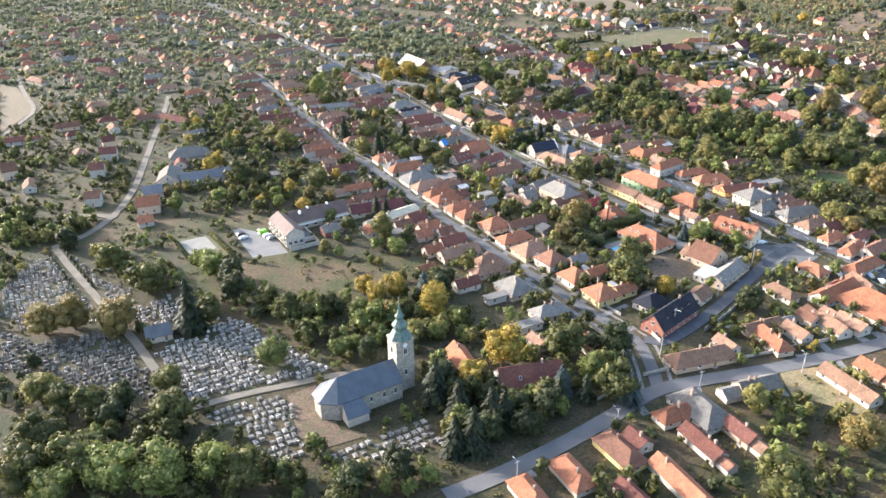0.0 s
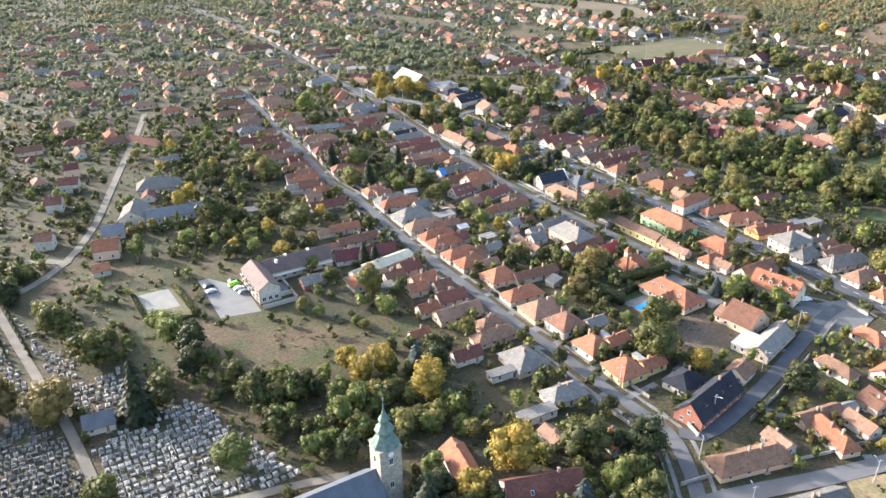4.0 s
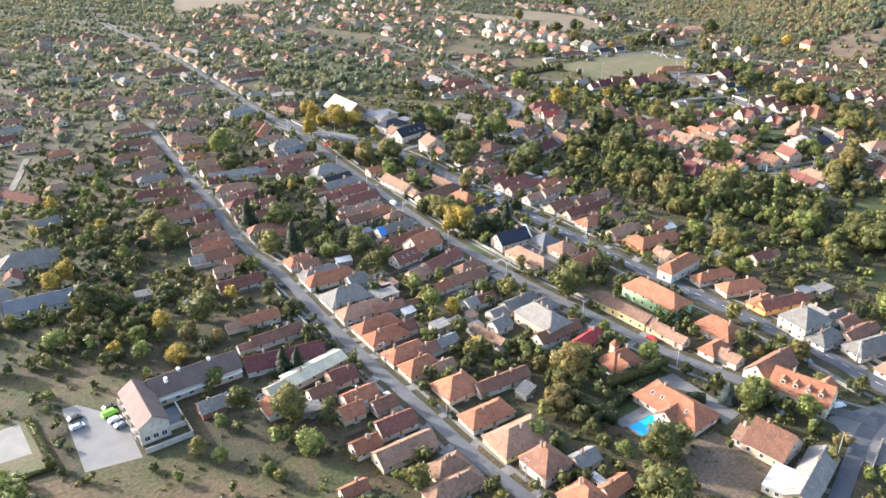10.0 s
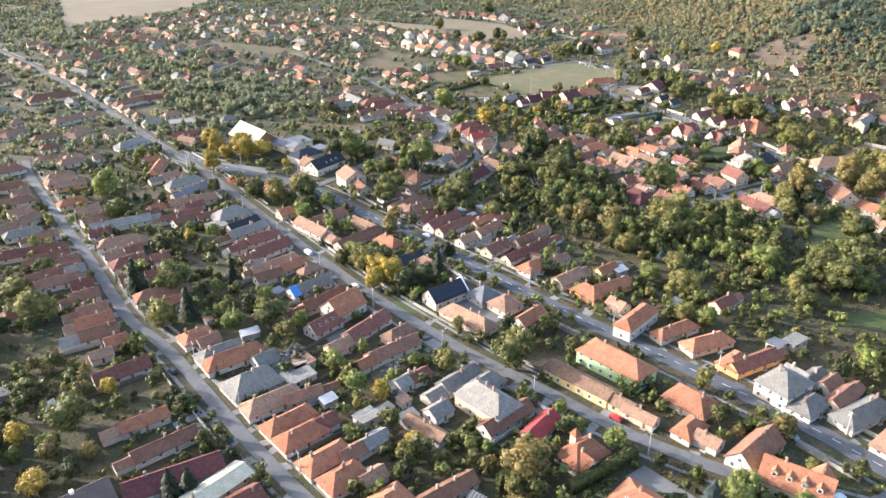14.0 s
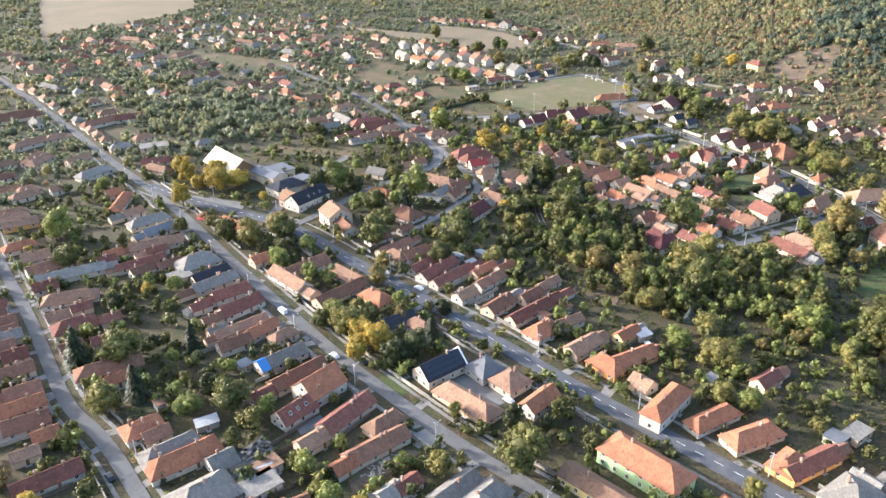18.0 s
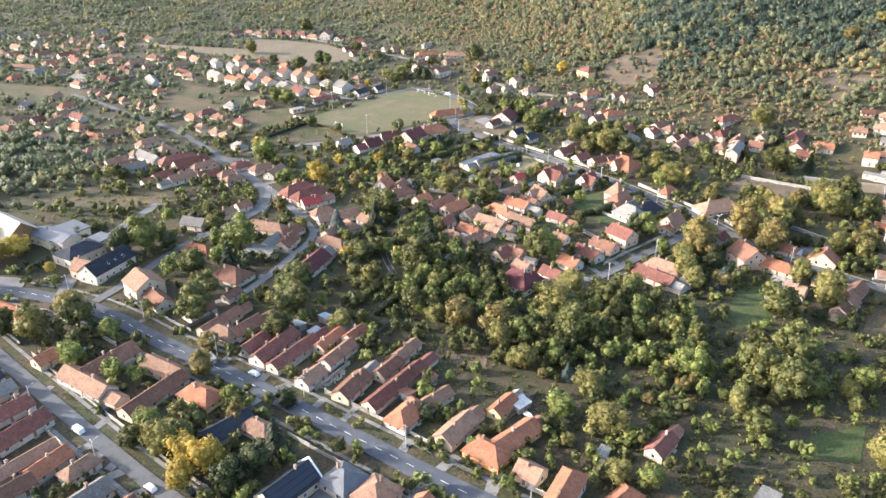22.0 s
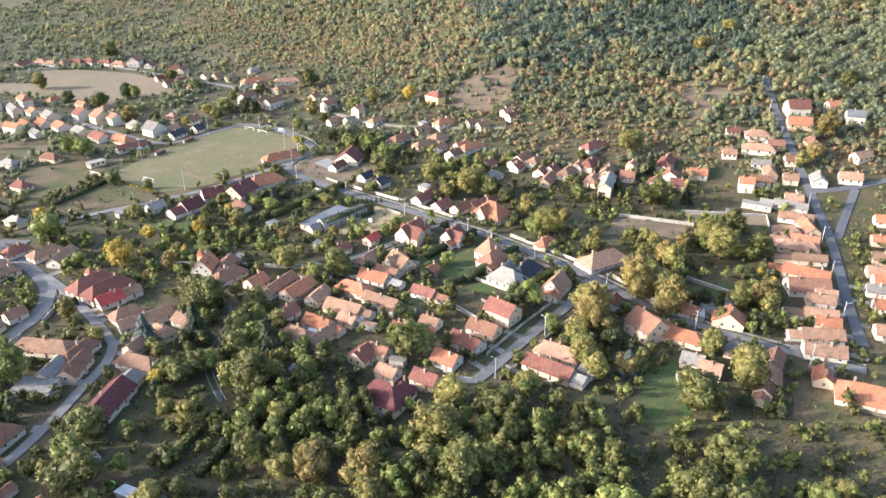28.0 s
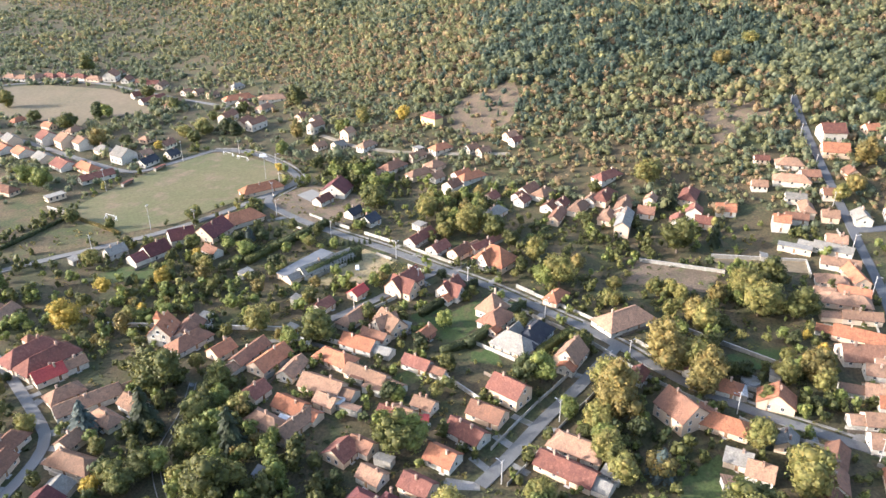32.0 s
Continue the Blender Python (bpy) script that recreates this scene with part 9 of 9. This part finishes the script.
# ---- odd things in the yards ----
def disc(v, f, r, z0, z1, n=20):
    k = len(v)
    v += [(r * math.cos(2 * math.pi * i / n), r * math.sin(2 * math.pi * i / n), z) for z in (z0, z1) for i in range(n)]
    f += [(k + i, k + (i + 1) % n, k + n + (i + 1) % n, k + n + i) for i in range(n)] + [tuple(k + n + i for i in range(n))]


def round_pool(x, y, r):
    ob = base("round_pool", x, y)
    tagged(ob, "round above-ground garden pool with a pale cover", "pool")
    v, f = [], []
    disc(v, f, r, -0.1, 1.1)
    part("wall", mesh_of("wall", v, f, METAL), ob)
    v, f = [], []
    disc(v, f, r * 0.95, 1.1, 1.16)
    part("cover", mesh_of("cover", v, f, PAVING), ob)


def trampoline(x, y):
    ob = base("trampoline", x, y)
    tagged(ob, "round garden trampoline with a green edge", "trampoline")
    v, f = [], []
    disc(v, f, 1.9, 0.78, 0.86)
    part("edge", mesh_of("edge", v, f, CAR_PAINT["green"]), ob)
    v, f = [], []
    disc(v, f, 1.5, 0.86, 0.88)
    part("mat", mesh_of("mat", v, f, TYRE), ob)
    for i in range(4):
        v, f = [], []
        tube(v, f, (1.6 * math.cos(i * 1.57), 1.6 * math.sin(i * 1.57), 0), (1.6 * math.cos(i * 1.57), 1.6 * math.sin(i * 1.57), 0.8), 0.04, 0.04)
        part("leg", mesh_of("leg", v, f, METAL), ob)


round_pool(513, 258, 3.2), trampoline(342.7, 401.5)
v, f = [], []
disc(v, f, 5.0, -0.1, 0.35)
tagged(new("play_ring", mesh_of("play_ring", v, f, ROOF["R"])), "round red play area with a raised rim", "playground").location = (271, 518, 0)


def shed(x, y, l, w, yaw, roof, wall="w", h=2.3):
    ob = base("shed", x, y, yaw)
    tagged(ob, f"small garden shed with a {ROOF_WORD[roof]} roof", "shed", "garden sheds")
    part("wall", mesh_of("wall", *box(-l / 2, -w / 2, -0.6, l / 2, w / 2, h), FENCE), ob)
    v = [(-l / 2 - 0.2, -w / 2 - 0.3, h - 0.05), (l / 2 + 0.2, -w / 2 - 0.3, h - 0.05), (l / 2 + 0.2, w / 2 + 0.3, h + 0.65), (-l / 2 - 0.2, w / 2 + 0.3, h + 0.65)]
    v += [(a, b, c + 0.12) for a, b, c in v]
    part("roof", mesh_of("roof", v, [(3, 2, 1, 0), (4, 5, 6, 7), (0, 1, 5, 4), (1, 2, 6, 5), (2, 3, 7, 6), (3, 0, 4, 7)], ROOF[roof]), ob)
    part("door", DOOR, ob, (0, -w / 2 - 0.02, 0.05), 0, (0.8, 1, 0.9))
    take(x, y, yaw, l / 2 + 0.6, w / 2 + 0.6)


shed(221.9, 386.6, 4.3, 3.4, 8, "S")
shed(198.5, 366.4, 6.7, 3.3, -12, "w")
shed(191.3, 385.2, 3.7, 2.6, 90, "b")
shed(223.1, 432.5, 4.4, 2.9, 20, "g")
shed(331.9, 398.9, 5.1, 3.8, 90, "w")
shed(331.7, 389.3, 4.9, 3.8, 0, "w")
shed(339.3, 306.9, 5.7, 3.8, -12, "w")
shed(319.4, 345.6, 4.9, 2.6, 0, "b")
shed(333.8, 338.8, 4.1, 3.9, 0, "b")
shed(333.4, 275.8, 4.6, 2.6, 8, "g")
shed(341.9, 393.5, 5.2, 3.6, 90, "w")
shed(322.7, 340.5, 6.0, 3.9, 90, "b")
shed(211.9, 290.9, 6.0, 3.4, 0, "g")
shed(203.6, 298.1, 6.6, 2.7, 0, "w")
shed(183.8, 336.2, 5.2, 3.0, 20, "g")
shed(193.8, 346.1, 5.0, 3.5, 8, "g")
shed(201.1, 335.0, 5.0, 3.8, -12, "w")
shed(218.9, 305.8, 4.7, 3.4, -12, "g")
shed(199.8, 289.9, 4.3, 3.1, 0, "w")
shed(202.3, 251.3, 6.5, 4.0, 20, "g")
shed(137.4, 298.6, 5.9, 3.6, 8, "g")
shed(119.7, 387.2, 6.9, 3.9, -12, "g")
shed(130.8, 369.1, 3.9, 3.5, 20, "w")
shed(199.3, 179.2, 6.4, 3.4, 8, "k")
shed(121.7, 303.0, 3.9, 3.3, 20, "g")
shed(185.3, 278.6, 7.0, 2.7, 0, "g")
shed(208.8, 298.2, 4.9, 2.8, 8, "g")
shed(198.1, 314.3, 5.0, 3.2, 0, "w")
shed(216.0, 298.3, 3.7, 3.5, 0, "p")
shed(154.8, 274.9, 4.8, 3.4, -12, "g")
shed(141.4, 283.2, 6.6, 4.0, -12, "g")
shed(498.0, 429.9, 4.3, 2.7, 0, "g")
shed(478.5, 418.8, 3.8, 3.4, 0, "g")
shed(471.1, 453.9, 6.8, 4.0, 8, "g")
shed(481.7, 411.4, 5.6, 2.8, 0, "s")
shed(495.4, 379.8, 6.9, 3.1, 8, "g")
shed(457.7, 373.0, 6.9, 3.9, 90, "p")
shed(460.6, 380.4, 4.8, 3.8, 90, "b")
shed(508.4, 462.4, 5.8, 3.4, -12, "g")
shed(488.4, 540.0, 3.9, 4.0, -12, "g")
shed(692.0, 245.3, 4.4, 3.5, 20, "g")
shed(609.6, 258.4, 4.3, 3.0, 8, "g")
shed(518.8, 250.6, 5.3, 3.4, 0, "g")
shed(503.8, 261.0, 6.3, 4.0, 8, "w")
shed(458.4, 261.0, 3.6, 3.5, 20, "p")
shed(460.6, 279.1, 4.0, 3.5, 8, "s")
shed(444.7, 304.3, 5.1, 3.6, 8, "g")
shed(428.5, 353.9, 5.6, 3.0, 90, "g")
shed(449.3, 350.8, 3.6, 2.7, 20, "R")
shed(446.2, 379.5, 3.6, 3.1, 20, "w")
shed(430.9, 390.7, 5.1, 3.4, 8, "w")
shed(409.4, 383.7, 4.1, 2.9, 8, "s")
shed(445.1, 374.7, 6.5, 3.0, 90, "p")
shed(297.7, 407.7, 3.9, 3.7, -12, "w")
shed(346.8, 413.0, 5.9, 2.8, -12, "g")


# more clipped hedges round the villas, the pool and the orchard
for n, (x0, y0, x1, y1, wide, high) in enumerate(((518, 469, 536, 466, 3, 3.2), (536, 466, 569, 458, 3, 3.2), (517, 437, 546, 427, 2.2, 4.8), (355, 393, 372, 394, 2.6, 2.8), (356, 381, 372, 382, 2.6, 2.8), (212, 240, 215, 224, 3, 4.5), (226, 238, 251, 235, 2.6, 4.2))):
    hedge(x0, y0, x1, y1, wide, high, "d" if n % 3 else "g", 300 + n)

# the brook in its shaded gully
line = smooth([(438, 432), (424, 424), (411, 420), (402, 416), (394, 407), (387, 397)], 2.0)
WATER = mat("brook_water", (0.02, 0.026, 0.024), (0.035, 0.04, 0.036), big=0.3, fine=2, rough=0.12, grain=0.2, bump=0.3, spec=0.5)
v, f = ribbon(line, 0.9, -0.9, 0.03)
tagged(new("water", mesh_of("water", v, [q[::-1] for q in f], WATER)), "narrow dark brook between its banks", "water", kind="structure")
for side, name in ((1.35, "bank_wall"), (-0.9, "bank_wall")):
    v, f = ribbon(line, side, side - 0.3, 0.25)
    tagged(new(name, mesh_of(name, v, [q[::-1] for q in f], PAVING)), "low concrete wall along the brook", "wall", kind="structure")
for x, y in line:
    take(x, y, 0, 2.5, 2.5)


# heaps and stored goods in the yards
def heap(name, x, y, rx, ry, count, size, material, label, seed):
    """Loose pieces lying about a yard, piled a little towards the middle."""
    g = random.Random(seed)
    v, f = [], []
    for _ in range(count):
        a, d = g.uniform(0, 6.283), math.sqrt(g.random())
        px, py = math.cos(a) * d * rx, math.sin(a) * d * ry
        lx, ly, lz, t = g.uniform(0.5, 1.3) * size, g.uniform(0.3, 0.7) * size, g.uniform(0.2, 0.6) * size, g.uniform(0, 3.14)
        z0, k = max(0.0, (1 - d) * 0.5 * size * g.random()), len(v)
        box(-lx / 2, -ly / 2, z0 - 0.1, lx / 2, ly / 2, z0 + lz, v, f)
        c, s = math.cos(t), math.sin(t)
        v[k:] = [(px + p * c - q * s, py + p * s + q * c, z) for p, q, z in v[k:]]
    ob = new(name, mesh_of(name, v, f, material))
    ob.location = (x, y, gz(x, y))
    tagged(ob, label, "heap", kind="stuff")
    take(x, y, 0, rx, ry)


heap("stone_slabs", 204.5, 347, 4.5, 4, 45, 1.5, MASONRY, "pale stone slabs stored in a mason's yard", 1)
heap("rubble_heap", 316, 366.5, 6, 2.2, 130, 0.7, STONE, "grey heap of rubble between two houses", 2)
heap("yard_clutter", 140, 303, 5, 2.5, 40, 1.1, WOOD, "old timber and scrap in an inn's yard", 3)
heap("rubble_heap", 228, 317, 7, 2.6, 70, 0.8, STONE, "grey rubble strewn over a bare yard", 5)
heap("timber_pile", 133, 299, 3, 2, 30, 1.1, FENCE, "boards and building rubble on bare ground", 4)


# ---- plants nobody could count ----
def wild(name, keys, spots, radii, label, shapes, seed):
    """Many plants of one kind as one mesh: spots as x, y; a random shape, turn and size for each."""
    g = np.random.RandomState(seed)
    vs, fs, k = [], [], 0
    pick = g.randint(len(shapes), size=len(spots))
    for (x, y), r, s in zip(spots, radii, pick):
        v, f = shapes[s]
        t = g.uniform(0, 6.283)
        c, q = math.cos(t) * r, math.sin(t) * r
        w = np.empty_like(v)
        w[:, 0], w[:, 1] = v[:, 0] * c - v[:, 1] * q + x, v[:, 0] * q + v[:, 1] * c + y
        w[:, 2] = v[:, 2] * r * g.uniform(0.8, 1.15) + gz(x, y)
        vs.append(w), fs.append(f + k)
        k += len(v)
    if vs:
        tagged(new(name, tri_mesh(name, np.concatenate(vs), np.concatenate(fs), LEAF[keys])), label, "trees", kind="stuff")


def sink(shape, by):
    v, f = shape
    return v - (0, 0, by), f


SMALL = [sink(crown(s + 40, 3, 44, 0.22, 1.1, 0.95), 0.3) for s in range(6)]
MID = [sink(crown(s + 20, 9, 240, 0.11, 1.25, 0.68), 0.3) for s in range(6)]
FAR = [sink(crown(s + 70, 1, 14, 0.29, wide=1.75, rough=0.16), 0.35) for s in range(6)]
PINE = [fir(90, 4, 4)]
g = np.random.RandomState(5)


def field(scale, seed):
    """Smooth noise over the grid, 0 to 1."""
    r = np.random.RandomState(seed).rand(NX // scale + 3, NY // scale + 3)
    i, j = np.arange(NX) / scale, np.arange(NY) / scale
    i0, j0 = i.astype(int), j.astype(int)
    fi, fj = (i - i0)[:, None], (j - j0)[None]
    return (r[i0][:, j0] * (1 - fi) + r[i0 + 1][:, j0] * fi) * (1 - fj) + (r[i0][:, j0 + 1] * (1 - fi) + r[i0 + 1][:, j0 + 1] * fi) * fj



# larger garden trees in the free ground behind the houses
orchard, rows_of = random.Random(41), {}
while sum(len(q) for q in rows_of.values()) < 280:
    x, y = orchard.uniform(90, 560), orchard.uniform(175, 520)
    i, j = int((x - GX) / CELL), int((y - GY) / CELL)
    # ground outside the camera's view is skipped
    if y < 0.48 * x - 10 and y < 225 - 0.12 * (x - 279) or TAKEN[i - 1:i + 2, j - 1:j + 2].any() or OPEN[i, j] or rise(x, y) > 12 or inside(SCRUB, x, y):
        continue
    rows_of.setdefault(orchard.choices("glydoY", (34, 26, 16, 12, 8, 4))[0], []).append((x, y, orchard.triangular(2.2, 5.4, 3.4)))
    take(x, y, 0, 2, 2)
LARGE = [sink(crown(s + 140, 14, 620, 0.085, 1.15, 0.66), 0.2) for s in range(5)]
for key, q in rows_of.items():
    wild("orchard_trees", key, [w[:2] for w in q], [w[2] for w in q], "larger leafy trees in the back gardens", LARGE, 60 + ord(key))

height = rise(CX, CY)
PALE = inside(FAR_FIELD, CX, CY)
clump = 0.6 * field(12, 1) + 0.4 * field(5, 2)
wooded = np.zeros((NX, NY), bool)
for poly in WOODS:
    wooded |= inside(poly, CX, CY)
# hill trees stop where the camera's view ends
hill = (height > 9) & ~TAKEN & (~OPEN | (np.random.RandomState(77).rand(NX, NY) < 0.2)) & (CY > 150) & (np.hypot(CX - 280, CY - 270) < 1220)
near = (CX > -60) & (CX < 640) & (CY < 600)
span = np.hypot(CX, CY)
# mask cut to the ground that comes into the camera's view along its path
visible = (CX > -45) & ((span < 1150) | (np.hypot(CX - 280, CY - 270) < 1150)) & ~PALE & ((CY > 0.48 * CX - 20) | (CY > 225 - 0.12 * (CX - 279)))
garden = ~TAKEN & ~hill & ~wooded & visible
# chance of a plant in each 2 m cell
chance = np.where(garden, np.clip((clump - 0.3) * 0.6, 0.045, 0.2), 0)
chance = np.where(OPEN & garden, 0.006, chance)
scrub = inside(SCRUB, CX, CY) & ~TAKEN & ~wooded
chance = np.where(scrub, np.clip((clump - 0.25) * 0.4, 0.035, 0.13), chance)
chance = np.where(wooded & ~TAKEN, np.where(near, np.clip((clump - 0.1) * 0.55, 0.08, 0.22), 0.13), chance)
spot = g.rand(NX, NY) < chance
xs, ys = CX[spot] + g.uniform(-1, 1, spot.sum()), CY[spot] + g.uniform(-1, 1, spot.sum())
isw = wooded[spot]
rad = np.where(isw, g.triangular(1.6, 3.2, 5.4, len(xs)), g.triangular(0.9, 1.6, 4.2, len(xs)))
tone = 0.55 * field(14, 3)[spot] + 0.45 * g.rand(len(xs))
tone = np.where(isw, 0.08 + 0.9 * tone, np.where(scrub[spot], 0.22 + 0.72 * tone, tone))
close = near[spot]
KINDS = (("d", 0.0, 0.24, "dark green shrubs and garden trees"), ("g", 0.24, 0.57, "green garden trees and shrubs"), ("l", 0.57, 0.74, "light green garden trees and shrubs"),
         ("y", 0.74, 0.84, "yellowing garden trees"), ("o", 0.84, 0.94, "rusty brown autumn shrubs"), ("Y", 0.94, 1.01, "golden autumn garden trees"))
for key, lo, hi, label in KINDS:
    for which, shapes, name in ((close & isw, MID, "wood_trees"), (close & ~isw, SMALL, "garden_trees"), (~close, FAR, "distant_garden_trees")):
        k = (tone >= lo) & (tone < hi) & which
        # far trees take the haze-paled leaf colours
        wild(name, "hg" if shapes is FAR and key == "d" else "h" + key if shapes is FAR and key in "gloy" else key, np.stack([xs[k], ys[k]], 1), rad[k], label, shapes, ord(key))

# the wooded hill
big = g.rand(NX, NY)
pines = (field(24, 8) * 0.7 + field(9, 9) * 0.3)
bare = field(16, 10)
trees_here = hill & (big < np.where(bare > 0.88, 0.1, 0.26) * np.where(np.hypot(CX - 280, CY - 270) > 850, 0.5, 1))
xs, ys = CX[trees_here] + g.uniform(-1, 1, trees_here.sum()), CY[trees_here] + g.uniform(-1, 1, trees_here.sum())
pn, tone = pines[trees_here] + 0.2 * (g.rand(len(xs)) - 0.5), 0.5 * field(20, 11)[trees_here] + 0.5 * g.rand(len(xs))
up = height[trees_here]
rad = g.uniform(2.5, 4.6, len(xs)) * np.clip(0.5 + (up - 9) / 45, 0.5, 1)
PINES = [(692, 396), (730, 411), (761, 425), (776, 444), (845, 474), (913, 510), (916, 393), (915, 291), (874, 261), (802, 291), (805, 327), (799, 363), (787, 383), (751, 385), (710, 377)]
RUST_A = [(804, 392), (819, 360), (768, 338), (736, 342), (753, 375)]
RUST_B = [(768, 338), (762, 290), (720, 282), (684, 298), (692, 321)]
RUST_C = [(875, 690), (902, 586), (916, 521), (802, 467), (728, 466), (746, 536), (793, 603)]
pinewood = inside(PINES, xs + 90 * (field(9, 51)[trees_here] - 0.5), ys + 90 * (field(9, 52)[trees_here] - 0.5)) * 1.0
rusty = (inside(RUST_A, xs, ys) | inside(RUST_B, xs, ys) | inside(RUST_C, xs, ys)) * 1.0
tone = np.where(g.rand(len(xs)) < rusty * 0.75, g.uniform(0.45, 0.85, len(xs)), tone)
pin = (up > 10) & (g.rand(len(xs)) < 0.1 * (pn > 0.5) + 0.72 * pinewood)
# hill trees use the same colours paled for haze
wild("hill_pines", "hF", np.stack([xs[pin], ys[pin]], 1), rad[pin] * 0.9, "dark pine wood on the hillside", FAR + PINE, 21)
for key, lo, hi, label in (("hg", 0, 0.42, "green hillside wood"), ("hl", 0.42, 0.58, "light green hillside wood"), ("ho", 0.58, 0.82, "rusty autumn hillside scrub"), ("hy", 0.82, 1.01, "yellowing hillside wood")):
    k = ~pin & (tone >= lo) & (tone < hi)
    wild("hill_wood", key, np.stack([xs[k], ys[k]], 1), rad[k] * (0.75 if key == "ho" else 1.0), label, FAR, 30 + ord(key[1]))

# low bushes, weeds and tufts in the gardens
def tuft(seed):
    g = np.random.RandomState(seed)
    n = 9
    pos = g.normal(size=(n, 3)) * (0.5, 0.5, 0.25) + (0, 0, 0.35)
    u, w = g.normal(size=(n, 3)), g.normal(size=(n, 3))
    u *= 0.45 / np.linalg.norm(u, axis=1)[:, None]
    w *= 0.45 / np.linalg.norm(w, axis=1)[:, None]
    i = np.arange(n) * 4
    return np.stack([pos - u, pos - w, pos + u, pos + w], 1).reshape(-1, 3), np.concatenate([np.stack([i, i + 1, i + 2], 1), np.stack([i, i + 2, i + 3], 1)])


TUFT = [tuft(s) for s in range(6)]
beds, spots = random.Random(63), []
while len(spots) < 5200:
    x, y = beds.uniform(95, 560), beds.uniform(170, 520)
    a, long_, rows_n = math.radians(beds.choice((0, 90)) + beds.uniform(-8, 8)), beds.uniform(7, 15), beds.randint(4, 8)
    if rise(x, y) > 6 or inside(SCRUB, x, y):
        continue
    for r in range(rows_n):
        for q in np.arange(0, long_, 0.75):
            px, py = x + math.cos(a) * q - math.sin(a) * r * 1.15, y + math.sin(a) * q + math.cos(a) * r * 1.15
            if not TAKEN[int((px - GX) / CELL), int((py - GY) / CELL)] and not OPEN[int((px - GX) / CELL), int((py - GY) / CELL)]:
                spots.append((px, py))
for n, (key, label) in enumerate((("l", "rows of light green vegetables in garden beds"), ("d", "rows of dark green vegetables in garden beds"), ("o", "rows of dried maize and bean plants"))):
    wild("vegetable_rows", key, spots[n::3] if n else spots[::3], [0.42] * len(spots), label, TUFT, 80 + n)
low = ~TAKEN & (height < 9) & near & visible & (g.rand(NX, NY) < np.where(wooded | scrub, 0.34, np.where(field(7, 31) > 0.4, 0.15, 0.06)))
xs, ys = CX[low] + g.uniform(-1, 1, low.sum()), CY[low] + g.uniform(-1, 1, low.sum())
tone = 0.5 * field(10, 33)[low] + 0.5 * g.rand(len(xs))
for key, lo, hi, label in (("d", 0, 0.32, "dark green garden weeds and low bushes"), ("g", 0.32, 0.55, "green garden bushes and vegetables"), ("l", 0.55, 0.66, "light green garden bushes"), ("o", 0.66, 1.01, "dry brown weeds and bushes")):
    k = (tone >= lo) & (tone < hi)
    wild("garden_bushes", key, np.stack([xs[k], ys[k]], 1), g.uniform(0.5, 1.4, k.sum()), label, TUFT, 50 + ord(key))
